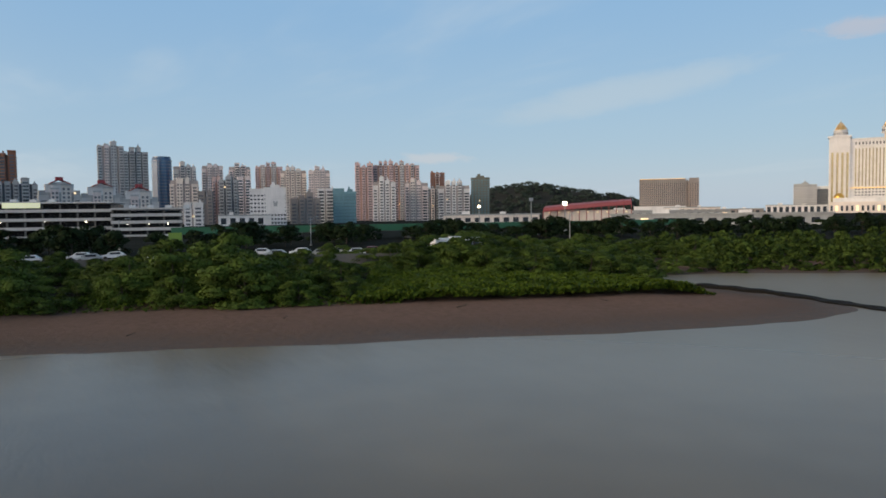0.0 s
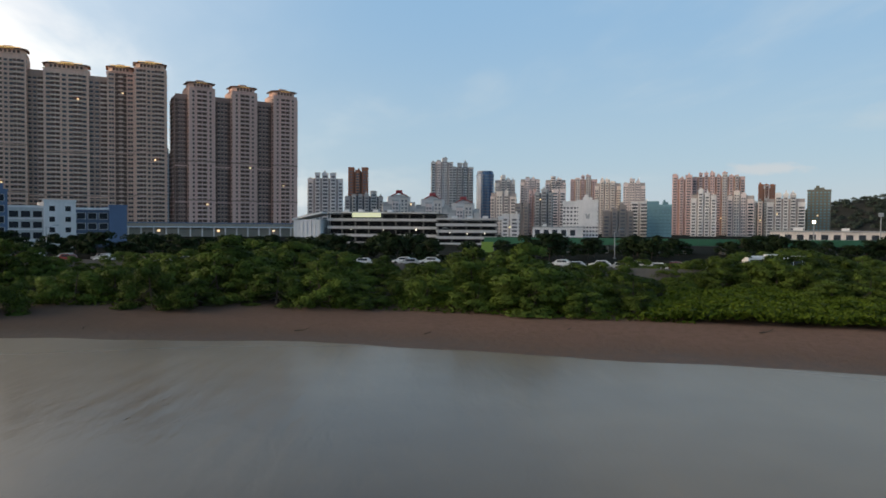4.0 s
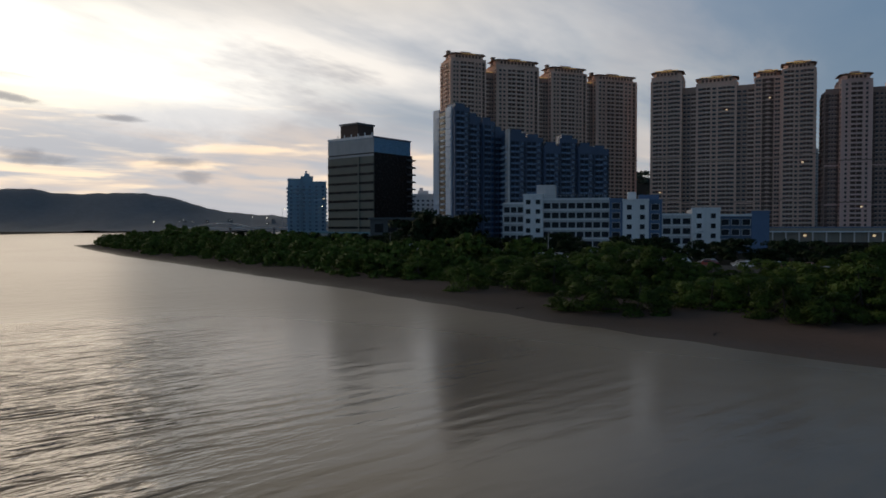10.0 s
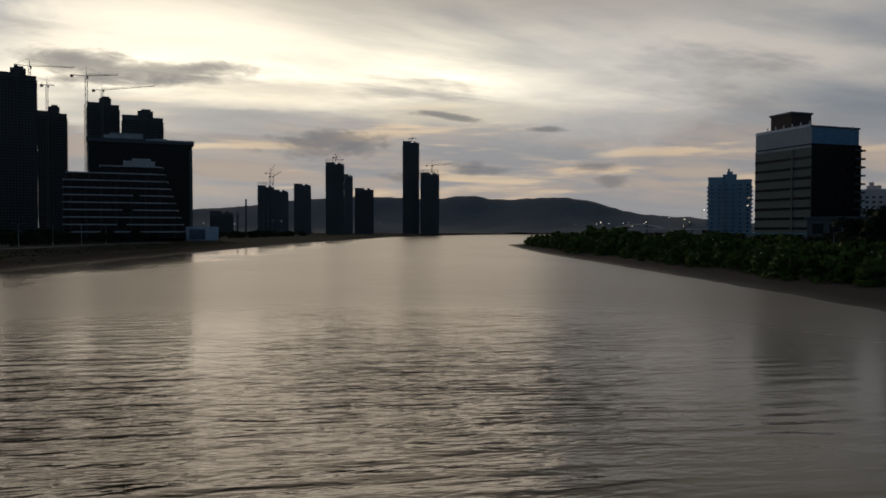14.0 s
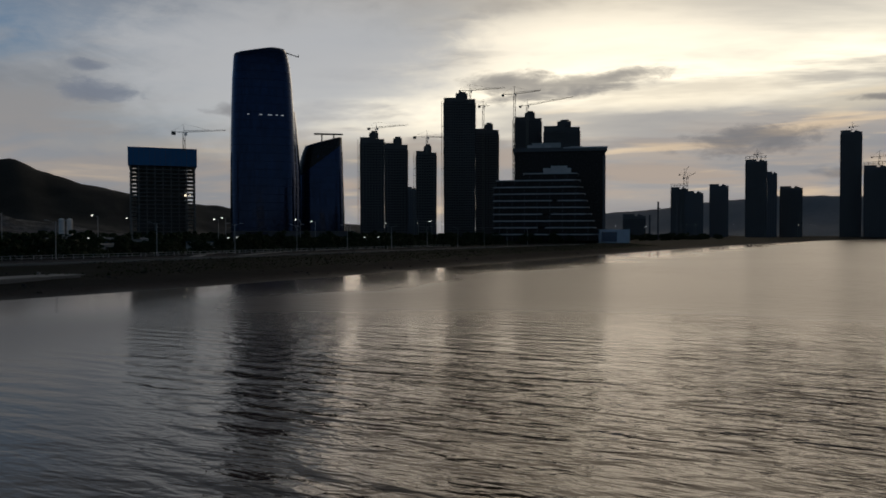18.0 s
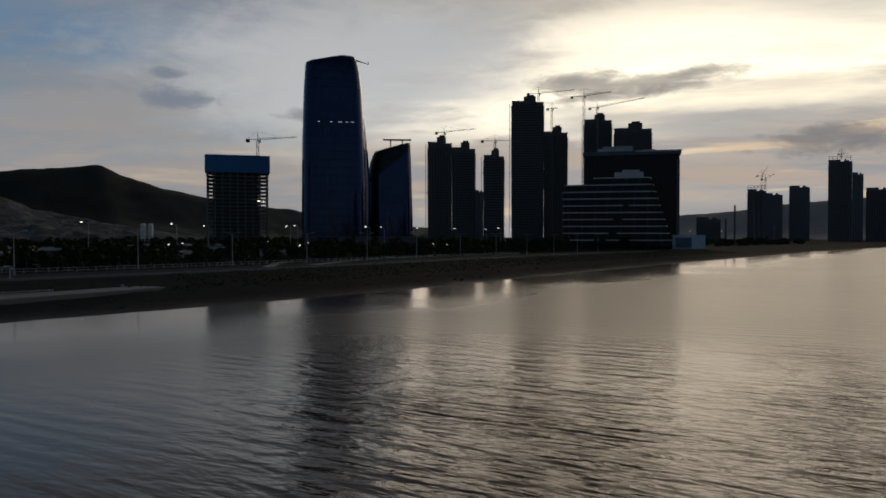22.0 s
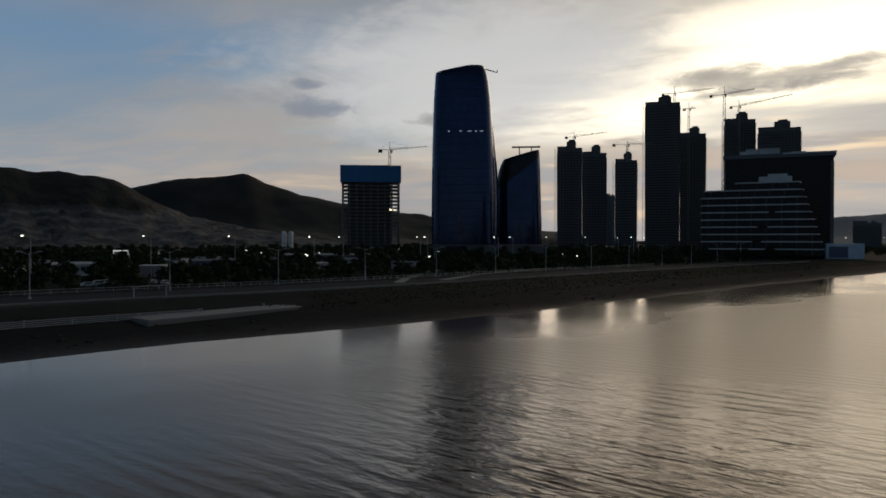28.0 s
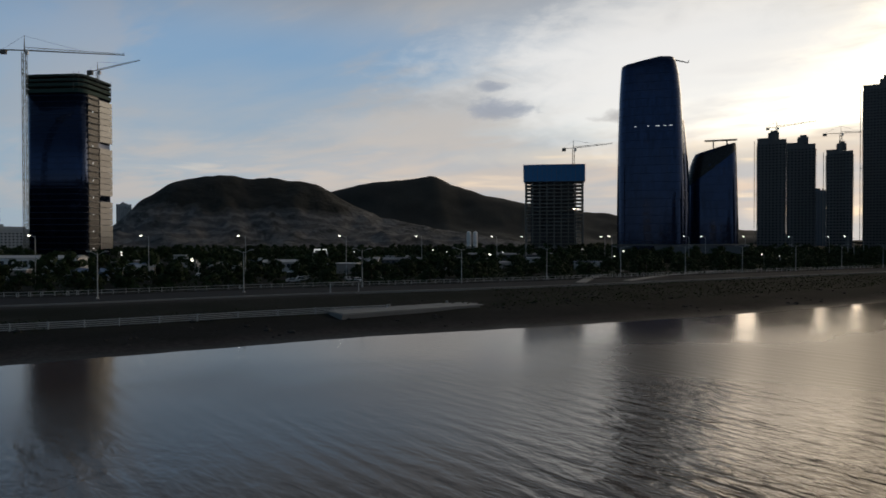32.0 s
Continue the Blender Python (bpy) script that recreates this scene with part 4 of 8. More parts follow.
def dark_office():
    top = thing("office_block", pose(-381, 78.8, 3.3, 0, 0, 125), "dark office block with black glass and ribbed olive side", "office")
    W, D, H = 32, 37, 60
    part("body", boxes((0, W, 0, D, 0, H - 9)), BLACKGLASS, top, "black glass front")
    part("upper_floor", boxes((0, W - 1.5, 0.2, D, H - 9, H - 1)), OFFICEBLUE, top, "pale blue glazed upper storeys")
    part("side_glazing", boxes((-0.4, 0, 0, D, H - 9, H - 1.2)), GREY, top, "grey panelled upper side")
    part("parapet", boxes((-0.6, 0.6, 0.6, D, H - 1, H + 0.4)), WHITE, top)
    part("coping", boxes((-0.6, W - 1.2, -0.3, 0.6, H - 1, H - 0.2)), BLUEWALL, top)
    part("side_wall", boxes((-0.5, 0, 0, D, 6, H - 11)), OLIVE, top, "olive ribbed side wall")
    for i in range(8):
        part("side_rib", boxes((-0.75, -0.5, 0, D, 8.6 + i * 5.0, 9.9 + i * 5.0)), BLACKGLASS, top)
    part("side_rib", boxes((-0.9, -0.5, 11, 12.0, 6, H - 11)), OLIVE, top)
    part("band", boxes((-0.7, 0, 0, D, H - 11, H - 9.8)), GREY, top)
    for i in range(11):
        part("balcony", boxes((W - 5, W + 1.6, -1.2, 6, 6 + i * 4.2, 6.9 + i * 4.2)), DARKGREY, top)
    part("penthouse", boxes((3, 16, 16, 30, H - 1, H + 8)), REDBROWN, top, "brown roof house")
    part("roof_frame", boxes((2.4, 16.6, 15.4, 30.6, H + 8, H + 9)), DARKGREY, top)
    for i in range(6):
        part("roof_post", boxes((0.5, 0.9, 2 + i * 5.5, 2.4 + i * 5.5, H, H + 2.2)), WHITE, top)
    part("podium", boxes((-10, W + 22, -8, D, 0, 6)), GREY, top)
    part("podium_roof", boxes((-11, W + 23, -9, D, 6, 7.0)), TEAL, top)
    for i in range(9):
        part("podium_window", boxes((-8 + i * 7.4, -3 + i * 7.4, -8.1, -7.9, 1.2, 4.8)), WINDOW, top)


REDBROWN = surface("dull_brown_tile", (0.10, 0.055, 0.040), 0.8, 0, 0.15, 0.1)
OLIVE = surface("olive_cladding", (0.15, 0.152, 0.125), 0.7, 0, 0.15, 0.1)
dark_office()
high_rise("blue glass apartment tower by the river point", (-549, 58), 84.7, 29, 20, 46, SKYBLUE, BLUEGLASS, SKYBLUE, blocks=bays([10, 9, 10], [2, 0, 2], [46, 48, 44]), slab=0.9, lit=1)
high_rise("pale apartment block behind the dark office", (-520, 120), 74, 26, 16, 26, WHITE, slab=0.6, lit=0)


high_rise("pale apartment block seen past the dark office", (-494, 136), 75, 18, 14, 33, WHITE, slab=0.6, lit=0, group="city towers")
lb = thing("low_block", pose(-311, 84, 3.3, 0, 0, 75), "low dark workshop under trees", "building")
part("wall", boxes((-20, 20, 0, 16, 0, 13)), DARKCON, lb)
part("roof", boxes((-21, 21, -1, 17, 13, 13.8)), DARKGREY, lb)
for i in range(6):
    part("opening", boxes((-18 + i * 6.2, -14 + i * 6.2, -0.15, 0, 7, 11)), BLACKGLASS, lb)


# the long low clinic-like block: pale blocks and grey window ranges between them
def window_mesh(w, h, frame_mat, pane_mat):
    """A window frame, as one ring with depth, and its pane."""
    bm = bmesh.new()
    o = 0.14

    def rect(g, y):
        return [(-w / 2 - g, y, -g), (w / 2 + g, y, -g), (w / 2 + g, y, h + g), (-w / 2 - g, y, h + g)]

    loft(bm, [rect(0, 0.02), rect(0, -0.16), rect(o, -0.16), rect(o, 0.02)], cap=False)
    frame_me, pane_me = bpy.data.meshes.new("window"), bpy.data.meshes.new("pane")
    bm.to_mesh(frame_me)
    bm.free()
    bm = boxes((-w / 2, w / 2, -0.05, 0.02, 0, h))
    bm.to_mesh(pane_me)
    bm.free()
    frame_me.materials.append(frame_mat)
    pane_me.materials.append(pane_mat)
    return frame_me, pane_me


DARKPANE = surface("dark_window_pane", (0.022, 0.022, 0.026), 0.4, 0, 0.2, 0.2, spec=0.2, rnd=0.3)


def low_range():
    top = thing("low_block", pose(-220, 142, 3.3, 0, 0, 61.7), "long low white and blue building with rows of windows", "building")
    win, winw = window_mesh(2.6, 2.0, PALEGREY, DARKPANE), window_mesh(1.7, 1.7, WHITE, DARKPANE)
    k = 0.2096
    # run along the front: start and end, height, wall, windows per storey, forward step
    for a, b, h, wall, n, fwd in ((716, 752, 17.8, PALEGREY, 3, 0), (752, 786, 20.8, WHITE, 2, 1.5), (786, 900, 19.2, PALEGREY, 8, 0), (900, 922, 19.0, BLUEPAINT, 1, 0.4), (922, 965, 18.6, WHITE, 2, 1.8),
                                  (965, 987, 18.5, BLUEPAINT, 1, 0.5), (987, 1035, 13.4, PALEGREY, 3, 0), (1035, 1080, 15.4, WHITE, 2, 1.5), (1080, 1130, 13.0, BLUEWALL, 3, 0), (1130, 1157, 14.2, BLUEPAINT, 0, 0.8)):
        x0, x1 = (a - 716) * k - 46, (b - 716) * k - 46
        body = part("wing", boxes((x0, x1, -fwd, 14, 0, h)), wall, top, {id(WHITE): "white rendered wing", id(PALEGREY): "grey wing with window ranges"}.get(id(wall), "blue painted wing"))
        for r in range(int(h / 3.5)):
            z = h - 3.1 - r * 3.5
            for j in range(n):
                wx = x0 + (j + 0.5) * (x1 - x0) / n
                fr, pn = winw if wall is WHITE else win
                for nm, me in (("window", fr), ("pane", pn)):
                    o = part(nm, me, None, body)
                    o.location = (wx, -fwd - 0.03, z)
            if wall is PALEGREY:
                part("sill_band", boxes((x0, x1, -fwd - 0.45, -fwd + 0.05, z - 0.75, z - 0.3)), WHITE, body)
        part("parapet", boxes((x0 - 0.15, x1 + 0.15, -fwd - 0.3, 0.2, h, h + 0.7)), WHITE if wall is not BLUEPAINT else BLUEPAINT, body)
        if wall is PALEGREY:
            for j in range(n + 1):
                xx = x0 + j * (x1 - x0) / n
                part("pier", boxes((xx - 0.25, xx + 0.25, -fwd - 0.3, -fwd + 0.05, 0, h)), PALEGREY, body)
    part("stair_tower", boxes((-34, -27, 3, 10, 19, 25)), PALEGREY, top, "grey stair tower on the roof")
    part("stair_tower", boxes((3, 10, 3, 9, 18, 21)), BLUEPAINT, top)
    part("water_tank", boxes((-1, 2, 2, 5, 19, 22)), WHITE, top)
    for j in range(12):
        part("roof_rail_post", boxes((-31 + j * 2, -30.9 + j * 2, 0.2, 0.3, 19.9, 21)), STEEL, top)
    part("roof_rail", boxes((-31, -8, 0.2, 0.3, 20.9, 21.0)), STEEL, top)


low_range()


def parking(label, c, az, w, h, decks, tint):
    top = thing("parking_building", pose(c[0], c[1], 3.3, 0, 0, az), label, "building", "parking buildings")
    # A black solid takes the place of shade inside the open decks.
    part("core", boxes((-w / 2, w / 2, 3, 30, 0, h - 0.6)), BLACKGLASS, top, "black core painting the shade between the decks")
    step = h / decks
    for i in range(decks + 1):
        z = i * step
        part("deck", boxes((-w / 2 - 0.5, w / 2 + 0.5, 0, 30, z - 0.25, z)), CONCRETE, top)
        part("parapet", boxes((-w / 2 - 0.6, w / 2 + 0.6, -0.35, 0, z - 0.2, z + (1.0 if i < decks else 0.5))), tint, top, "long white deck parapet")
    n = int(w / 6)
    for j in range(n + 1):
        x = -w / 2 + j * w / n
        part("column", boxes((x - 0.3, x + 0.3, 0.2, 0.8, 0, h - 0.3)), DARKCON, top)
    for j in range(4):
        part("roof_dish", boxes((-w / 2 + 6 + j * 7, -w / 2 + 8.5 + j * 7, 4, 6, h, h + 1.6)), PAINTWHITE, top)
    for j in range(3):
        x = -w / 2 + w * (0.2 + 0.3 * j)
        part("deck_light", boxes((x, x + 0.7, 0.9, 1.1, step * 2 - 0.6, step * 2 - 0.45)), LAMPGLOW, top, "lit deck lamp")
    return top


SIGNGLOW = surface("pale_yellow_lit_panel", (0.85, 0.9, 0.62), 0.5, glow=0.35, vary=0.1)
deck_house = parking("long white grandstand-like building with open decks", (-155, 287), 15.5, 51, 14.2, 4, PALEGREY)
part("lit_panel", boxes((-14, -0.5, -0.6, -0.36, 12.2, 14.2)), SIGNGLOW, deck_house, "pale yellow lit panel")
parking("white parking wing with dark horizontal decks", (-117, 296), 19.1, 26, 11.5, 4, PALEGREY)
end = thing("low_block", pose(-186, 275, 3.3, 0, 0, 18), "white ribbed annex with a curved white roof", "building")
part("wall", boxes((-8, 5, 0, 18, 0, 11)), WHITE, end)
bm = bmesh.new()
loft(bm, [[(-8.5, y, 10.6), (-8.5, y, 11.4), (-1, y, 13.4), (5.5, y, 14.6), (5.5, y, 13.8), (-1, y, 12.4)] for y in (-0.8, 18)])
part("roof", bm, WHITE, end, "curved white roof")
for i in range(7):
    part("rib", boxes((-7.8 + i * 2, -7.4 + i * 2, -0.35, 0, 0, 10.8)), WHITE, end)

def city_tower(label, c, az, w, h, wall, back, d=16.0, crowned=True):
    """A distant apartment tower: bays of uneven width, depth and height, slots with shade-coloured backs between them,
    and a stepped roof.
    """
    g = random.Random(label)
    top = thing("apartment_tower", pose(c[0], c[1], 3.3, 0, 0, az + g.uniform(-5, 5)), label, "tower", "city towers")
    n = max(2, int(round(w / 6.5)))
    cuts = [g.uniform(0.75, 1.25) for _ in range(n)]
    slot = g.uniform(1.2, 2.0)
    k = (w - slot * (n - 1)) / sum(cuts)
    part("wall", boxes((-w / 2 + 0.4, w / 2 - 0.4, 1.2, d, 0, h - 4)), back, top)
    x = -w / 2
    kinds = [g.choice(("wide", "pairs", "balcony")) for _ in range((n + 1) // 2)]
    kinds = kinds + kinds[::-1][n % 2:]
    for i, cut in enumerate(cuts):
        x1 = x + cut * k
        inner = min(i, n - 1 - i)
        y0 = -0.9 if i % 2 else 0.0
        hh = h - (5.5 if inner == 0 and n > 3 else 0.0) - g.choice((0.0, 0.0, 3.1))
        bay = part("bay", boxes((x, x1, y0, d - 1, 0, hh)), wall if inner % 2 == 0 or g.random() < 0.55 else g.choice((PINKW, CREAM, PALEGREY)), top)
        bm = bmesh.new()
        bw = x1 - x
        if kinds[i] == "balcony":
            box(bm, x + 0.7, x1 - 0.7, y0 - 0.05, y0 + 0.05, 1.0, 2.75, 3)
            box(bm, x + 0.5, x1 - 0.5, y0 - 1.0, y0 + 0.05, -0.1, 0.95, 1)
        elif kinds[i] == "pairs":
            for f in (0.27, 0.73):
                box(bm, x + bw * f - 0.75, x + bw * f + 0.75, y0 - 0.08, y0 + 0.05, 0.85, 2.4, 0)
                box(bm, x + bw * f - 0.95, x + bw * f + 0.95, y0 - 0.5, y0 + 0.05, 0.45, 0.8, 1)
        else:
            box(bm, x + bw * 0.2, x1 - bw * 0.2, y0 - 0.08, y0 + 0.05, 0.95, 2.5, 0)
            box(bm, x + bw * 0.15, x1 - bw * 0.15, y0 - 0.6, y0 + 0.05, 0.1, 0.9, 1)
        for edge, sg in ((x, -1), (x1, 1)):
            if (i == 0 and sg < 0) or (i == n - 1 and sg > 0):
                for f in (2.5, 6.0, 9.5, 13.0):
                    lo, hi = sorted((edge - sg * 0.05, edge + sg * 0.08))
                    box(bm, lo, hi, f - 0.8, f + 0.8, 0.9, 2.4, 0)
                    lo, hi = sorted((edge - sg * 0.05, edge + sg * 0.5))
                    box(bm, lo, hi, f - 1.0, f + 1.0, 0.3, 0.75, 1)
        me = bpy.data.meshes.new("storey")
        bm.to_mesh(me)
        bm.free()
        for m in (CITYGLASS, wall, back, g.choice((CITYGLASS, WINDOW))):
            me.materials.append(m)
        part("window_facade", stack(me, int((hh - 0.6) / 3.1), 3.1), None, bay)["kind"] = "stuff"
        part("parapet", rim(x - 0.2, x1 + 0.2, y0 - 0.3, d - 0.8, hh - 0.3, hh + 1.0, 0.5), wall, bay)
        if crowned:
            e, up = bw * g.uniform(0.35, 0.8), g.uniform(0.8, 2.6)
            a = x + (bw - e) * g.random()
            part("roof_house", boxes((a, a + e, 1.5, 7.5, hh, hh + up)), g.choice((wall, wall, back)), bay)
            if i == n // 2 or g.random() < 0.25:
                part("roof_tank", boxes((a + e * 0.2, a + e * 0.65, 3, 6, hh + up, hh + up + g.uniform(1.0, 2.6))), wall, bay)
        x = x1 + slot
    for i in range(g.choice((0, 0, 0, 1))):
        x, z = g.uniform(-w / 2 + 1, w / 2 - 2), 3.1 * g.randint(2, max(3, int(h / 3.1) - 2)) + 1.2
        part("lit_window", boxes((x, x + 1.3, -1.3, -0.6, z, z + 1.2)), WARMGLOW, top, "warm lit window")
    return top


CITY = [
    ("white balconied apartment slab", -354, 533, 34, 31, 54, WHITE), ("red-brown tiled apartment tower", -425, 702, 31, 22, 74, BRICK), ("low grey apartment block", -367, 620, 31, 38, 42, GREY),
    ("grey twin apartment tower", -357, 784, 25, 26, 90, PALEGREY), ("grey-blue twin apartment tower", -334, 794, 23, 25, 84, GREY),
    ("cream apartment tower with a broken roofline", -300, 849, 19, 25, 71, CREAM), ("pale pink apartment tower with narrow window strips", -280, 888, 18, 25, 74, PINKW),
    ("pale pink apartment tower among its neighbours", -257, 926, 16, 27, 75, PINKW), ("rose apartment tower with dark window strips", -219, 926, 13, 34, 75, ROSE),
    ("cream apartment tower with a stepped roofline", -183, 903, 11, 31, 68, CREAM), ("pale pink apartment tower beside the glass office", -148, 890, 9, 26, 67, PINKW),
    ("cream balconied apartment block in the front row", -247, 698, 20, 26, 47, CREAM), ("dark taupe apartment block with open balconies", -213, 657, 18, 13, 30, TAUPE),
    ("slim rose apartment tower", -224, 727, 17, 8, 46, ROSE), ("grey apartment tower with glass bays", -202, 692, 16, 17, 45, GREY), ("slim pale pink apartment tower", -209, 773, 15, 14, 49, PINKW),
    ("taupe apartment block behind the viaduct", -116, 631, 10, 26, 27, TAUPE), ("white apartment block beside the glass office", -106, 684, 9, 16, 35, WHITE), ("rose end tower of the big slab", -92, 887, 6, 22, 70, ROSE),
    ("white apartment tower before the rose slab", -57, 760, 4, 24, 46, WHITE), ("broad rose apartment slab with dark recesses", -53, 900, 3, 58, 73, ROSE), ("pale apartment tower with grey bays", -24, 792, 2, 25, 46, PINKW),
    ("narrow grey apartment tower", -7, 863, 0, 17, 41, GREY), ("red-brown apartment tower far back", -2, 988, 0, 19, 63, BRICK), ("wide white apartment block with many balconies", 18, 805, -1, 35, 43, WHITE),
    ("grey apartment block between the beige towers", -567, 562, 46, 30, 86, GREY), ("cream low apartment block by the viaduct", -300, 640, 22, 24, 30, CREAM), ("white low block beside the red-capped ones", -190, 560, 18, 14, 18, WHITE),
]
for label, x, y, az, w, h, wall in CITY:
    # the back colour is darker than the wall, painting shade into the slots
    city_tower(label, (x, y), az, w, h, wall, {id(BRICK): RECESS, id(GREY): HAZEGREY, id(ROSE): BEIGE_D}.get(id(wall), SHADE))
high_rise("olive glass office tower", (50, 852), -3, 22, 16, 49, OLIVE, TEAL, OLIVE, slab=0.3, lit=1, group="city towers")
wo = high_rise("white office block with a blank panelled front", (-138, 586), 13.8, 29, 16, 29, WHITE, WINDOW, WHITE, slab=0.3, pitch=2.4, win_w=1.6, storey=3.2, lit=0, name="office_block", category="office", blocks=[(-14.5, -3, 0, 16, 29), (-3, 14.5, -0.6, 16, 30)])
part("blank_panel", boxes((-2, 13.8, -0.85, -0.55, 10, 29.2)), WHITE, wo, "blank white panelled front")
part("wall_emblem", boxes((4.4, 7.4, -0.95, -0.84, 15.5, 18.5), (4.0, 5.2, -0.95, -0.84, 18.5, 19.6), (6.6, 7.8, -0.95, -0.84, 18.5, 19.6)), GREY, wo, "grey square emblem")
high_rise("teal glass office block in two slabs", (-85, 657), 7.8, 21, 14, 30, TEAL, TEAL, BLUEWALL, slab=0.25, lit=0, name="office_block", category="office", blocks=bays([10, 11], [0, 2], [31, 28]))
for x, y, h, az in ((-279, 532, 31, 28), (-254, 545, 29, 25.6), (-230, 555, 26, 23)):
    rb = city_tower("grey apartment block with a red gabled cap", (x, y), az, 28, h + 1.5, PALEGREY, GREY, 16.0, False)
    rb["group"] = "red-capped blocks"
    part("attic", boxes((-9.5, 9.5, 0.5, 12, h - 4, h + 2.2), (-6, 6, -1.2, 12, h + 2.2, h + 3.6)), WHITE, rb, "white stepped attic")
    bm = bmesh.new()
    loft(bm, [[(-7.5, y, h + 2.4), (0, y, h + 6.2), (7.5, y, h + 2.4), (6, y, h + 2.4), (0, y, h + 5.3), (-6, y, h + 2.4)] for y in (-3.2, 10)])
    loft(bm, [[(-2.5, 0, h + 5.0), (2.5, 0, h + 5.0), (2.5, 7, h + 5.0), (-2.5, 7, h + 5.0)], [(-2.5, 0, h + 7.4), (2.5, 0, h + 7.4), (2.5, 7, h + 7.4), (-2.5, 7, h + 7.4)]])
    part("red_roof", bm, REDROOF, rb, "red metal cap roof")
# round blue glass tower
rt = thing("office_tower", pose(-353, 915, 3.3, 0, 0, 21), "round blue glass office tower", "tower")
bm = bmesh.new()
loft(bm, [ring(12, 0, 28), ring(12, 80, 28), ring(11, 82, 28), ring(11, 84, 28)])
part("curtain_wall", bm, BLUEGLASS, rt)
for i in range(20):
    bm = bmesh.new()
    loft(bm, [ring(12.15, 4 * i + 1.6, 28), ring(12.15, 4 * i + 2.3, 28)])
    part("spandrel", bm, BLUEWALL, rt)
part("pale_bay", boxes((-11.5, -5, -10.5, -4, 0, 78)), WHITE, rt)
# brown hotel slab
hs = high_rise("broad brown hotel slab with vertical ribs", (428, 1336), -17.6, 107, 24, 66, TAUPE, WINDOW, BEIGE_D, slab=0.3, pitch=3.6, lit=0, storey=3.3, group="", name="hotel", category="hotel", blocks=[(-53, 30, 0, 24, 66), (30, 36, 2, 24, 62), (36, 53, -4, 24, 67)])
for i in range(24):
    part("rib", boxes((-52 + i * 3.5, -51.2 + i * 3.5, -0.9, 0, 0, 66)), HOTELRIB, hs)
part("crown_light", boxes((-52, 29, -0.5, 0, 66.9, 67.6)), EAVEGLOW, hs, "warm roof-edge lighting")
part("annex", boxes((-62, 30, -30, -6, 0, 16)), WHITE, hs, "white annex in front of the hotel")
high_rise("grey curved tower beside the palace hotel", (685, 1340), -27, 39, 24, 56, GREY, WINDOW, WHITE, slab=0.8, lit=0, blocks=bays([14, 11, 14], [0, 3, 0], [54, 56, 53]))


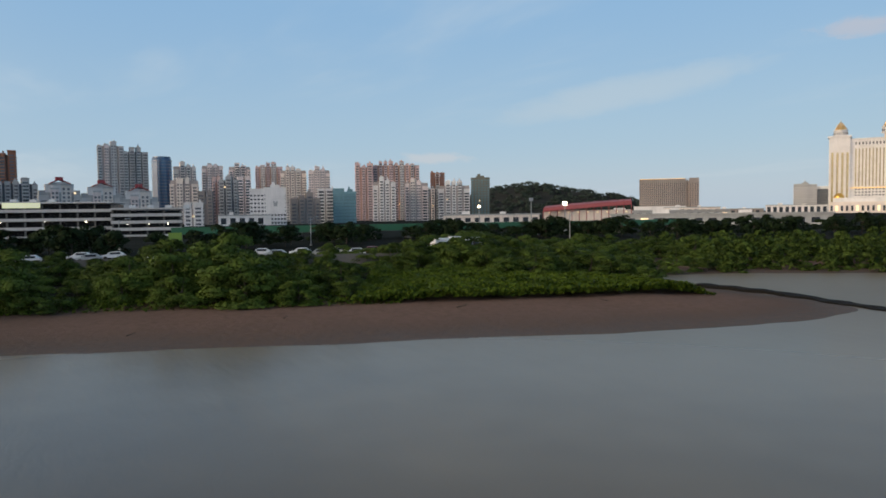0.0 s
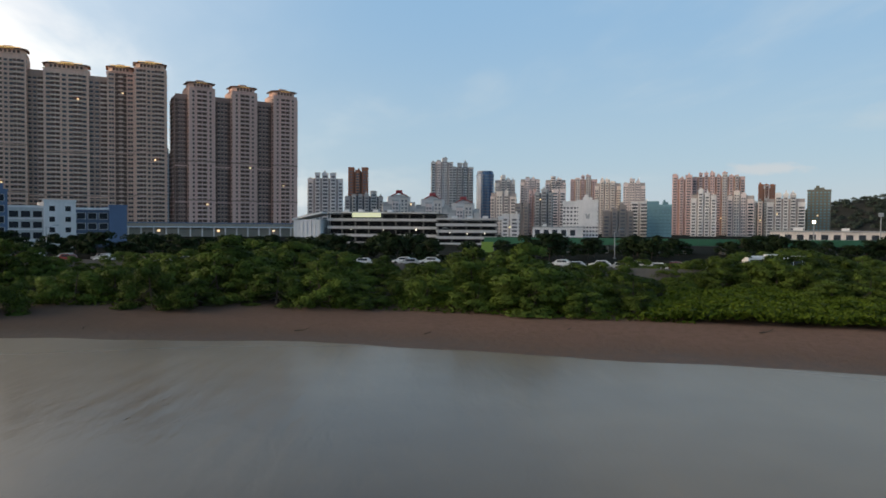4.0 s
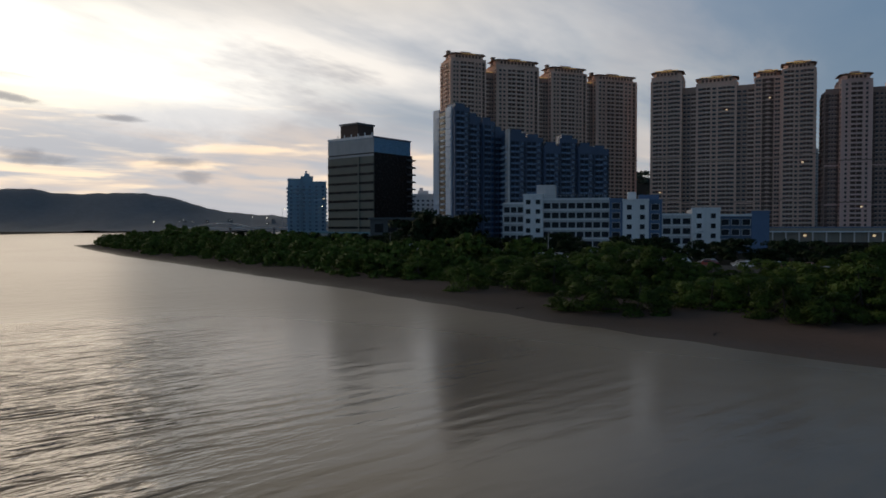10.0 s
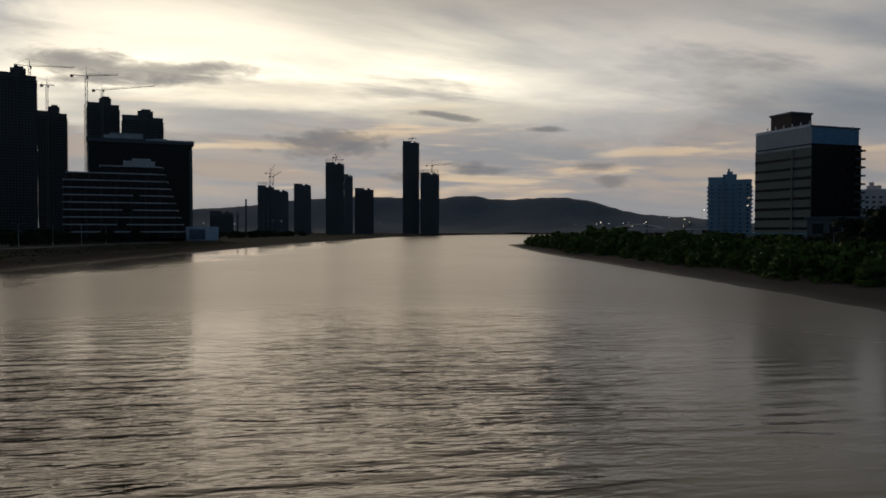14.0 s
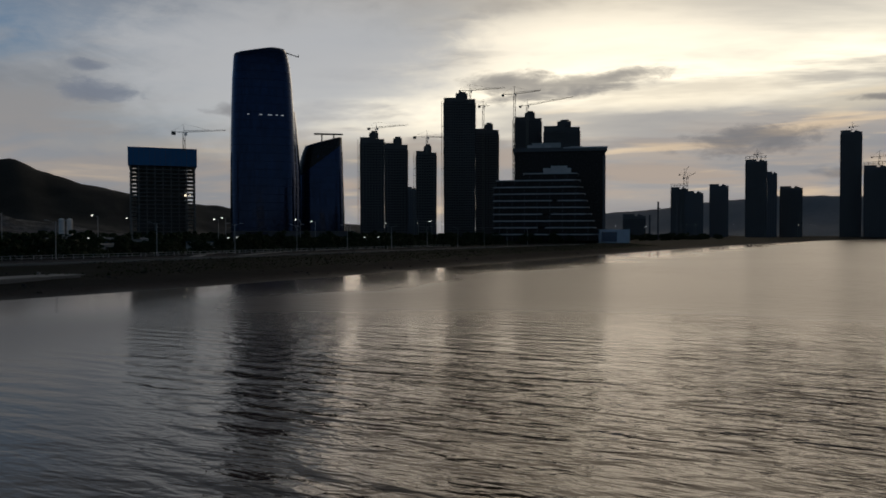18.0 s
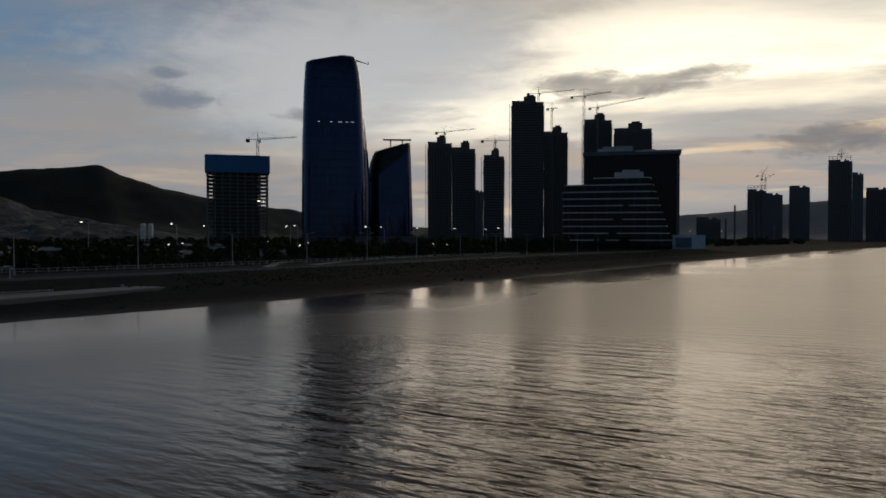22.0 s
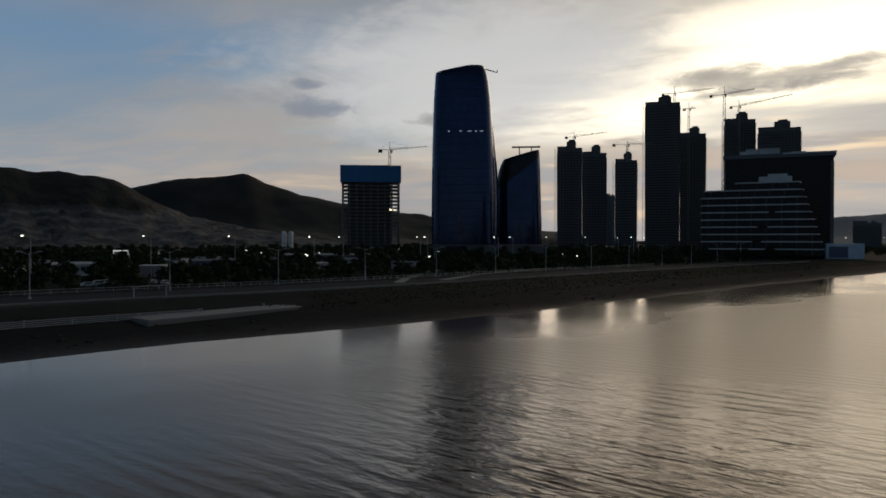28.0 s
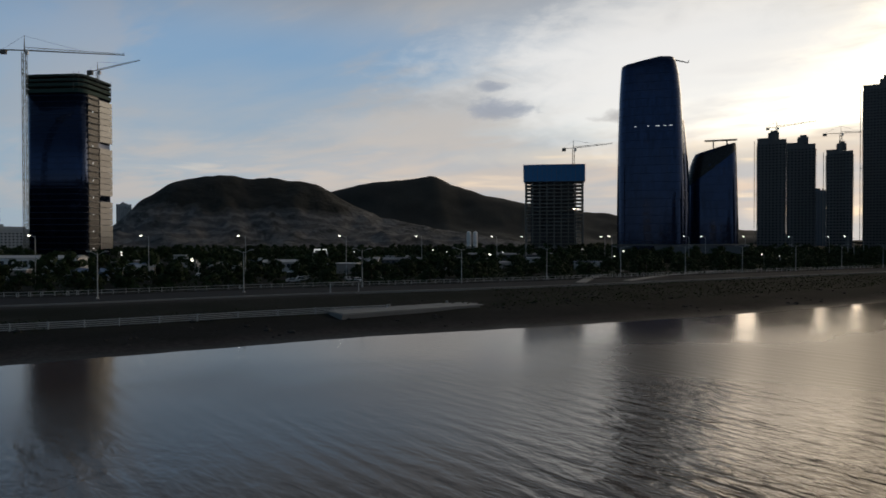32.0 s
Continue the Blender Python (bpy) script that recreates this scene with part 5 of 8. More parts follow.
def palace():
    """The white and gold palace hotel: corner turrets with gilded domes and a wall of gold glass."""
    top = thing("palace_hotel", pose(782, 1283, 3.3, 0, 0, -31.3), "white and gold palace hotel with domed turrets", "hotel")
    H = 132
    part("wall", boxes((-40, 75, 0, 36, 0, H)), WHITE, top)
    for i in range(20):
        x = -33 + i * 5.4
        part("gold_strip", boxes((x + 0.7, x + 2.7, -0.5, 0, 48, H - 16)), GOLDGLASS, top, "tall strip of gold glass")
        part("pilaster", boxes((x + 3.2, x + 5.6, -1.3, 0, 44, H - 12)), WHITE, top)
        part("attic_window", boxes((x + 0.6, x + 3.0, -0.4, 0, H - 9, H - 4)), WINDOW, top)
        for r in range(6):
            part("balcony", boxes((x + 0.3, x + 4.4, -1.6, 0, 12 + r * 5.4, 14.2 + r * 5.4)), WHITE, top)
            part("window", boxes((x + 0.8, x + 3.8, -0.3, 0, 14.6 + r * 5.4, 16.8 + r * 5.4)), WINDOW, top)
    part("cornice", boxes((-41, 75, -2.2, 0, H - 12.6, H - 10.6)), WHITE, top)
    part("parapet", boxes((-41, 75, -1.4, 1, H, H + 2.5)), WHITE, top)
    part("gold_band", boxes((-40, 75, -1.8, 0, 44.5, 46)), EAVEGLOW, top, "lit golden cornice")
    for x in (-56, 20):
        tur = part("turret", boxes((x - 18, x + 16, -6, 30, 0, H + 8)), WHITE, top, "square corner turret") if x < 0 else part("turret", boxes((x - 8, x + 8, -4, 12, H, H + 10)), CREAM, top)
        if x < 0:
            for j in range(4):
                part("gold_strip", boxes((x - 14 + j * 8, x - 10.5 + j * 8, -6.6, -6, 8, H - 22)), GOLDGLASS, tur)
                part("turret_pier", boxes((x - 17.6 + j * 8, x - 15 + j * 8, -7.4, -6, 0, H - 8)), WHITE, tur)
            part("turret_cornice", boxes((x - 20, x + 18, -8, 30, H + 5, H + 8.5)), WHITE, tur)
        y, z = (8, H + 8.5) if x < 0 else (4, H + 10)
        bm = bmesh.new()
        loft(bm, [ring(11, z, 16, x, y), ring(11, z + 9, 16, x, y), ring(12.5, z + 9.5, 16, x, y), ring(12.5, z + 11, 16, x, y)])
        drum = part("dome_drum", bm, WHITE, top)
        for j in range(10):
            a = math.pi * (1.0 + (j + 0.5) / 10)
            px, py = x + 11 * math.cos(a), y + 11 * math.sin(a)
            part("drum_window", boxes((px - 0.9, px + 0.9, py - 0.4, py + 0.4, z + 2, z + 7)), WINDOW, drum)
        bm = bmesh.new()
        loft(bm, [ring(9.6 * (1 - q) ** 0.75 * (1 + 0.18 * q), z + 11 + 15 * q, 16, x, y) for q in (0, 0.12, 0.3, 0.5, 0.7, 0.85, 0.96)] + [ring(0.7, z + 27, 16, x, y), ring(0.2, z + 30, 16, x, y)])
        dome = part("dome", bm, GOLD, top, "gilded pointed dome with a spire")
        for j in range(8):
            bm = bmesh.new()
            a = math.pi * (1.0 + j / 7)
            for q0, q1 in ((0, 0.3), (0.3, 0.6), (0.6, 0.92)):
                p, q = [(x + (9.9 * (1 - t) ** 0.75 * (1 + 0.18 * t)) * math.cos(a), y + (9.9 * (1 - t) ** 0.75 * (1 + 0.18 * t)) * math.sin(a), z + 11 + 15 * t) for t in (q0, q1)]
                tube(bm, p, q, 0.7, 0.5, 4)
            part("dome_rib", bm, PALEGOLD, dome)
        bm = bmesh.new()
        loft(bm, [ring(13, z - 0.2, 16, x, y), ring(13.6, z + 1.0, 16, x, y), ring(12, z + 2.0, 16, x, y)])
        part("drum_base", bm, WHITE, top)
    part("terrace", boxes((-70, 90, -50, -7, 0, 20)), CREAM, top, "stepped white terrace building")
    part("terrace", boxes((-62, 90, -40, -7, 20, 27)), WHITE, top)
    for i in range(20):
        part("arch_opening", boxes((-68 + i * 8, -64.5 + i * 8, -50.4, -50, 4, 13)), WARMGLOW if i % 4 == 1 else WINDOW, top)
    bm = bmesh.new()
    loft(bm, [ring(9 * math.cos(a), 27 + 9 * math.sin(a), 16, -56, -28) for a in (0, 0.4, 0.8, 1.1, 1.4)])
    part("small_dome", bm, GOLD, top, "small gilded dome")


PALEGOLD = surface("pale_gilded_rib", (0.80, 0.62, 0.40), 0.5, 0.2, 0.1, 0.2)
palace()
gb = high_rise("grey block with a white lit roof edge by the palace", (716, 1330), -28, 26, 20, 44, HAZEGREY, WINDOW, GREY, lit=0)
part("roof_edge", boxes((-13.6, 13.6, -0.8, 20, 45.2, 50)), PAINTWHITE, gb, "white roof edge")


# red-roofed stadium and the low halls by it
def stadium():
    top = thing("stadium", pose(118, 560, 3.3, 0, 0, -13), "stadium stand with a sloping red steel roof", "stadium")
    bm = bmesh.new()
    rows = []
    for i in range(13):
        x = -34 + i * 5.6
        z = 12.0 + 0.55 * i - 0.012 * i * i
        rows.append([(x, -4, z - 3.2), (x, 0, z - 0.6), (x, 16, z + 1.0), (x, 16, z + 0.4), (x, 0, z - 1.2), (x, -4, z - 3.8)])
    loft(bm, rows)
    part("roof", bm, REDSTEEL, top, "red ribbed steel roof")
    for i in range(13):
        x = -34 + i * 5.6
        bm = bmesh.new()
        tube(bm, (x, -5, 0), (x, -4.5, 9.5 + 0.5 * i), 0.35, 0.25)
        tube(bm, (x, -4.5, 7.5 + 0.5 * i), (x, 8, 12.2 + 0.5 * i), 0.3, 0.25)
        part("rib", bm, REDSTEEL, top)
    part("stand", boxes((-34, 34, 2, 16, 0, 9.5)), CREAM, top)
    for i in range(9):
        part("stand_light", boxes((-30 + i * 7.4, -28.8 + i * 7.4, 1.8, 2.0, 7.6, 8.3)), WARMGLOW, top, "warm concourse lamp")


stadium()
for label, x, y, az, w, d, h, wall in (("long low white hall with a flat roof", 40, 520, 0, 70, 20, 6.5, CREAM), ("low grey hall with pale roof", 190, 620, -14, 120, 20, 8, GREY), ("low cream hall with dark openings", 270, 760, -18, 56, 20, 11, CREAM), ("low brick hall with dark openings", 205, 740, -16, 50, 18, 8, TAUPE),
                                       ("long grey fence hall beside the bank", 150, 380, -20, 110, 12, 6, GREY), ("low white hall near the palace", 450, 900, -25, 70, 20, 13, WHITE), ("low taupe hall near the palace", 372, 890, -23, 60, 20, 9, TAUPE), ("white low plant building", -150, 560, 14, 40, 14, 8, WHITE)):
    hall = thing("low_hall", pose(x, y, 3.3, 0, 0, az), label, "building", "low halls")
    part("wall", boxes((-w / 2, w / 2, 0, d, 0, h)), wall, hall)
    part("roof", boxes((-w / 2 - 0.8, w / 2 + 0.8, -0.8, d, h, h + 0.8)), GREY, hall, "grey flat roof")
    part("roof_plant", boxes((-w * 0.3, -w * 0.22, 4, 9, h + 0.8, h + 3.0)), WHITE, hall)
    part("roof_plant", boxes((w * 0.1, w * 0.16, 5, 9, h + 0.8, h + 2.4)), WHITE, hall)
    for i in range(int(w / 7)):
        part("opening", boxes((-w / 2 + 2 + i * 7, -w / 2 + 6 + i * 7, -0.12, 0, 1.5, h - 1.8)), WARMGLOW if (i * 7 + int(x)) % 23 == 3 else WINDOW, hall)


def flood_mast(x, y, h, lit):
    top = thing("flood_mast", pose(x, y, 3.3, 0, 0, 5), "tall steel floodlight mast, lit" if lit else "tall steel floodlight mast, unlit", "floodlight", "floodlights")
    bm = bmesh.new()
    tube(bm, (0, 0, 0), (0, 0, h), 0.3, 0.16, 8)
    part("pole", bm, STEEL, top)
    head = part("head_frame", boxes((-0.9, 0.9, -0.15, 0.15, h - 0.8, h + 0.7)), STEEL, top)
    for i in range(3 if h > 8 else 1):
        for j in range(2 if h > 8 else 1):
            part("floodlight", boxes((-0.75 + 0.5 * i, -0.4 + 0.5 * i, -0.45, -0.15, h - 0.6 + 0.7 * j, h - 0.2 + 0.7 * j)), LAMPGLOW if lit else STEEL, head)


flood_mast(48.8, 259, 11.4, True)
flood_mast(45.5, 330, 14.2, False)
flood_mast(26.3, 422, 12.0, True)
flood_mast(-26.2, 241, 5.0, True)


# ---- cranes ----
def crane(x, y, z, mast, jib, back, az, tilt=0.0, k=1.0):
    top = thing("tower_crane", pose(x, y, z, 0, 0, az), "tower crane with a lattice mast and jib", "crane", "tower cranes")
    bm = bmesh.new()
    s = 0.9 * k
    for a in (-s, s):
        for b in (-s, s):
            tube(bm, (a, b, 0), (a, b, mast), 0.16 * k, n=4)
    n = max(2, int(mast / (3.2 * k)))
    for i in range(n):
        z0, z1 = mast * i / n, mast * (i + 1) / n
        sg = 1 if i % 2 else -1
        for b in (-s, s):
            tube(bm, (-s * sg, b, z0), (s * sg, b, z1), 0.10 * k, n=4)
            tube(bm, (b, -s * sg, z0), (b, s * sg, z1), 0.10 * k, n=4)
    part("mast", bm, CRANE, top)
    bm = bmesh.new()
    e = (jib, 0, mast + 1 + jib * math.tan(radians(tilt)))
    for b in (-0.7 * k, 0.7 * k):
        tube(bm, (-back, b, mast + 1), (0, b, mast + 1), 0.16 * k, n=4)
        tube(bm, (0, b, mast + 1), (e[0], b * 0.5, e[2]), 0.16 * k, 0.1 * k, n=4)
    tube(bm, (0, 0, mast + 2.4 * k), (e[0], 0, e[2] + 0.6), 0.15 * k, 0.1 * k, n=4)
    m = int(jib / (2.5 * k))
    for i in range(m):
        t0, t1 = i / m, (i + 1) / m
        tube(bm, (jib * t0, -0.6 * k, mast + 1 + (e[2] - mast - 1) * t0), (jib * t1, 0, mast + 1.9 * k + (e[2] - mast - 1) * t1), 0.08 * k, n=3)
    part("jib", bm, CRANE, top)
    bm = bmesh.new()
    tube(bm, (0, 0, mast), (0, 0, mast + 8 * k), 0.35 * k, 0.12 * k, n=5)
    tube(bm, (0, 0, mast + 8 * k), (-back, 0, mast + 1.3), 0.07 * k, n=3)
    tube(bm, (0, 0, mast + 8 * k), (jib * 0.6, 0, mast + 1 + (e[2] - mast - 1) * 0.6 + 1), 0.07 * k, n=3)
    part("apex", bm, CRANE, top)
    part("counterweight", boxes((-back - 1, -back + 2.4, -1.0, 1.0, mast - 1.6, mast + 1.2)), DARKCON, top)
    part("cab", boxes((0.6, 2.4, -1.0, 0.6, mast - 1.6, mast + 0.6)), PAINTWHITE, top)
    return top


# ---- towers on the far bank ----
def curved_tower(label, c, az, h, profile, mat, z0=3.3, slant=0.0, floors=36):
    top = thing("glass_tower", pose(c[0], c[1], z0, 0, 0, az), label, "skyscraper", "curved glass towers")
    zs, xl, xr, dp = (np.array(v) for v in zip(*profile))

    def outline(z, grow=0.0, top_cut=True):
        a, b, d = np.interp(z, zs, xl) - grow, np.interp(z, zs, xr) + grow, np.interp(z, zs, dp) + grow
        cx, rx = (a + b) / 2, (b - a) / 2
        pts = []
        for i in range(44):
            t = 2 * math.pi * i / 44
            x = cx + rx * math.copysign(abs(math.cos(t)) ** 0.6, math.cos(t))
            y = d * math.copysign(abs(math.sin(t)) ** 0.6, math.sin(t))
            pts.append((x, y, z * h))
        return pts

    bm = bmesh.new()
    rings = [outline(z) for z in np.linspace(0, 1, 40)]
    if slant:
        rings = [[(x, y, min(z, h * (1 + slant * (x - np.max(xr)) / 40.0))) for x, y, z in r] for r in rings]
    loft(bm, rings)
    for f in bm.faces:
        f.smooth = len(f.verts) == 4
    part("curtain_wall", bm, mat, top)
    for i in range(1, floors):
        z = 0.97 * i / floors
        bm = bmesh.new()
        loft(bm, [outline(z, 0.04), outline(z + 0.0022, 0.04)], cap=False)
        part("floor_band", bm, FLOORBAND, top)
    return top


FLOORBAND = surface("dark_mullion_metal", (0.012, 0.022, 0.05), 0.3, 0.5, 0.1, 0.2, spec=0.3)


def bmesh_shell(reach, h):
    """A curved glass shell leaning against the right side of the tall tower."""
    bm = bmesh.new()
    rings = []
    for z in np.linspace(0, 1, 14):
        x1 = reach + 2.4 - 4.5 * z ** 2.5
        rings.append([(x1 - 9 + 9 * math.cos(a), 2 + 16 * math.sin(a) * (1 - 0.25 * z), z * h) for a in np.linspace(-1.5, 1.5, 9)] + [(4, 12, z * h), (4, -8, z * h)])
    loft(bm, rings)
    for f in bm.faces:
        f.smooth = len(f.verts) == 4
    return bm



bt = curved_tower("tall rounded dark blue glass skyscraper", (-264, -511), 152.6, 155, [(0, -25.5, 26, 20), (0.3, -25.5, 25.5, 20), (0.55, -25, 24, 19), (0.8, -23.8, 21.8, 17), (0.9, -22.8, 20, 15), (0.97, -22, 17.5, 13), (0.985, -21.5, 15, 12), (1.0, -20, 11, 11)], DEEPGLASS, slant=0.05, floors=24)
part("lower_shell", bmesh_shell(26.5, 104), DEEPGLASS, bt, "lower curved glass shell")
for x, w in ((-12, 1.2), (-3, 1.8), (3, 3.0), (9, 1.6), (13, 2.2)):
    part("floor_light", boxes((x, x + w, -19.4, -18.0, 98, 98.2)), COOLGLOW, bt, "strip of lit floor")
bm = bmesh.new()
tube(bm, (8, 0, 153), (27, 0, 147.5), 0.8, 0.35, 5)
tube(bm, (27, 0, 147.5), (27, 0, 149.5), 0.3, 0.3, 5)
tube(bm, (14, 0, 145), (14, 0, 151.5), 0.5, 0.4, 5)
part("roof_arm", bm, CRANE, bt, "sloping roof hoist arm")
sm = curved_tower("shorter rounded glass tower with a slanted top", (-321, -519), 148.2, 90, [(0, -19.5, 19.5, 16), (0.3, -19.8, 19.3, 16), (0.66, -19.4, 18.3, 15), (0.8, -16.8, 18, 14.5), (0.92, -13.0, 17.5, 13), (0.97, -11.0, 17.3, 12), (1.0, -9.5, 17, 11)], DEEPGLASS, slant=0.13, floors=14)
part("roof_rig", boxes((-6, 18, -1.5, 1.5, 91.5, 92.6), (0, 1, -0.5, 0.5, 86, 92), (10, 11, -0.5, 0.5, 88, 92)), CRANE, sm)
def dark_crown(h, left, right):
    """The unglazed upper part of the shorter tower, cut off along a slope."""
    prof = [(0.55, -19.6, 18.5, 15.3), (0.66, -19.4, 18.3, 15), (0.8, -16.8, 18, 14.5), (0.92, -13.0, 17.5, 13), (0.97, -11.0, 17.3, 12), (1.0, -9.5, 17, 11)]
    zs, xl, xr, dp = (np.array(v) for v in zip(*prof))
    rings = []
    for u in np.linspace(0, 1, 7):
        row = []
        for i in range(44):
            t = 2 * math.pi * i / 44
            c, sn = (math.copysign(abs(f(t)) ** 0.6, f(t)) for f in (math.cos, math.sin))
            low = left + (right - left) * (c + 1) / 2
            z = low + (0.985 - low) * u
            a, b, d = np.interp(z, zs, xl) - 0.12, np.interp(z, zs, xr) + 0.12, np.interp(z, zs, dp) + 0.12
            x = (a + b) / 2 + (b - a) / 2 * c
            row.append((x, d * sn, min(z * h, h * (1 + 0.13 * (x - 19.5) / 40.0) - 0.3)))
        rings.append(row)
    bm = bmesh.new()
    loft(bm, rings, cap=False)
    return bm


part("unglazed_crown", dark_crown(90, 0.60, 0.93), BLACKGLASS, sm, "dark unglazed upper floors")
annex = thing("low_block", pose(-278, -480, 3.3, 0, 0, 150), "dark podium linking the glass towers", "building")
part("wall", boxes((-50, 40, 0, 30, 0, 9)), DARKGREY, annex)
part("roof", boxes((-51, 41, -1, 30, 9, 9.8)), DARKCON, annex)


def open_frame(label, c, az, w, d, h, floors, skin, net_from, net_mat, name="unfinished_tower"):
    """A concrete frame under construction: slabs, columns, a core, and netting round the top."""
    top = thing(name, pose(c[0], c[1], 3.3, 0, 0, az), label, "tower", "")
    step = h / floors
    slab = bpy.data.meshes.new("slab")
    bm = boxes((-w / 2, w / 2, 0, d, -0.25, 0.25))
    bm.to_mesh(slab)
    bm.free()
    slab.materials.append(CONCRETE)
    for i in range(1, floors + 1):
        o = part("slab", slab, None, top)
        o.location = (0, 0, i * step)
    nx, ny = int(w / 6), int(d / 7)
    col = bpy.data.meshes.new("column")
    bm = boxes((-0.45, 0.45, -0.45, 0.45, 0, h))
    bm.to_mesh(col)
    bm.free()
    col.materials.append(CONCRETE)
    for i in range(nx + 1):
        for j in range(ny + 1):
            if i in (0, nx) or j in (0, ny):
                o = part("column", col, None, top)
                o.location = (-w / 2 + 0.8 + i * (w - 1.6) / nx, 0.8 + j * (d - 1.6) / ny, 0)
    part("core", boxes((-w * 0.40, w * 0.34, d * 0.25, d * 0.8, 0, h + 3)), DARKTOWER, top)
    if net_mat:
        e = 1.0
        bm = boxes((-w / 2 - e, w / 2 + e, -e, -e + 0.15, net_from, h + 2), (-w / 2 - e, w / 2 + e, d + e - 0.15, d + e, net_from, h + 2), (-w / 2 - e, -w / 2 - e + 0.15, -e, d + e, net_from, h + 2), (w / 2 + e - 0.15, w / 2 + e, -e, d + e, net_from, h + 2))
        part("safety_net", bm, net_mat, top, "blue safety netting")
        for i in range(int(w / 4) + 1):
            x = -w / 2 - 1 + i * (w + 2) / int(w / 4)
            part("scaffold_pole", boxes((x - 0.08, x + 0.08, -e - 0.12, -e, net_from, h + 2.6)), CRANE, top)
    return top


nt = open_frame("concrete frame with blue netting round its top", (-219, -604), 160.2, 52, 30, 78, 24, None, 65, NET)
part("work_light", boxes((17, 18.2, -0.6, -0.2, 40, 41)), LAMPGLOW, nt, "bright work lamp")
part("work_light", boxes((21, 21.6, -0.6, -0.2, 40, 40.6)), LAMPGLOW, nt, "bright work lamp")
crane(-234, -596, 81, 15, 34, 9, 164, 6)


def glass_slab_tower():
    """The tower at the east end: dark glass with rounded corners, an unglazed strip of floors, a pale glazed flank and a netted crown."""
    top = thing("unfinished_tower", pose(154.5, -493, 3.3, 0, 0, 163), "dark glass tower with open floors and netted crown", "tower")
    H, W, D = 108, 39.0, 34.0

    def slab_ring(z, g=0.0):
        r = 5.0
        pts = []
        for cx, cy, a0 in ((W / 2 - r, r, -90), (W / 2 - r, D - r, 0), (-W / 2 + r, D - r, 90), (-W / 2 + r, r, 180)):
            for i in range(7):
                a = radians(a0 + 15 * i)
                pts.append((cx + (r + g) * math.cos(a), cy + (r + g) * math.sin(a), z))
        return pts

    bm = bmesh.new()
    loft(bm, [slab_ring(0), slab_ring(H)])
    for f in bm.faces:
        f.smooth = len(f.verts) == 4
    part("curtain_wall", bm, DEEPGLASS, top, "dark blue curtain wall")
    for i in range(1, 28):
        bm = bmesh.new()
        loft(bm, [slab_ring(i * 3.9, 0.06), slab_ring(i * 3.9 + 0.25, 0.06)], cap=False)
        part("floor_band", bm, FLOORBAND, top)
    # unglazed strip on the western side, its inner shade a black panel
    part("open_bay", boxes((W / 2 - 0.4, W / 2 + 0.3, 6, 17, 3, H)), BLACKGLASS, top, "black panel painting the shade of the open floors")
    for i in range(27):
        part("floor_slab", boxes((W / 2 - 0.3, W / 2 + 1.6, 5.8, 17.2, 3 + i * 3.9, 3.5 + i * 3.9)), CONCRETE, top)
    for i in range(9):
        part("work_light", boxes((W / 2 + 0.3, W / 2 + 0.7, 10, 10.6, 8 + i * 11, 8.6 + i * 11)), COOLGLOW, top, "work lamp")
    for i in range(26):
        part("scaffold_deck", boxes((-W / 2 - 1.1, -W / 2 + 0.1, 7, 9.5, 4 + i * 3.9, 4.5 + i * 3.9)), CRANE, top)
    for i in (r for r in range(25) if r not in (8, 17)):
        part("glazed_panel", boxes((W / 2 + 0.1, W / 2 + 0.7, 17.6, 32, 8 + i * 3.9, 11.6 + i * 3.9)), PALEGLASS, top, "pale reflecting glass panel")
    # crown under netting
    for i in range(4):
        bm = bmesh.new()
        loft(bm, [slab_ring(H + 0.2 + i * 3.0, 0.4), slab_ring(H + 0.7 + i * 3.0, 0.4)])
        part("crown_slab", bm, DARKCON, top)
    bm = bmesh.new()
    for za, zb in ((-1.0, 1.4), (3.0, 5.0), (6.4, 7.8), (9.4, 10.6)):
        loft(bm, [slab_ring(H + za, 1.0), slab_ring(H + zb, 1.0)], cap=False)
        loft(bm, [slab_ring(H + zb, 0.85), slab_ring(H + za, 0.85)], cap=False)
    part("safety_net", bm, GREENNET, top, "dark green safety netting")
    p = slab_ring(0, 1.15)
    for i in range(0, 28, 2):
        bm = bmesh.new()
        tube(bm, (p[i][0], p[i][1], H), (p[i][0], p[i][1], H + 12), 0.12, n=4)
        part("scaffold_pole", bm, CRANE, top)


PALEGLASS = surface("pale_reflecting_glass", (0.11, 0.115, 0.12), 0.20, 0.5, 0.12, 0.1, rnd=0.2)
glass_slab_tower()
crane(169.5, -489, 3.3, 131, 60, 13, 175, -1.5, 1.25)
crane(130, -500, 118, 8, 30, 6, 160, 10, 0.8)
for label, x, y, az, w, h in (("pale apartment block far beyond the tower", 520, -1330, -158, 26, 66), ("white apartment block far beyond the tower", 560, -1330, -157, 40, 40), ("grey apartment block by the quarry hill", 330, -1420, -168, 26, 78),
                              ("dark low plant hall", 300, -800, -160, 90, 24)):
    high_rise(label, (x, y), az, w, 20, h, GREY, WINDOW, GREY, lit=0, group="")

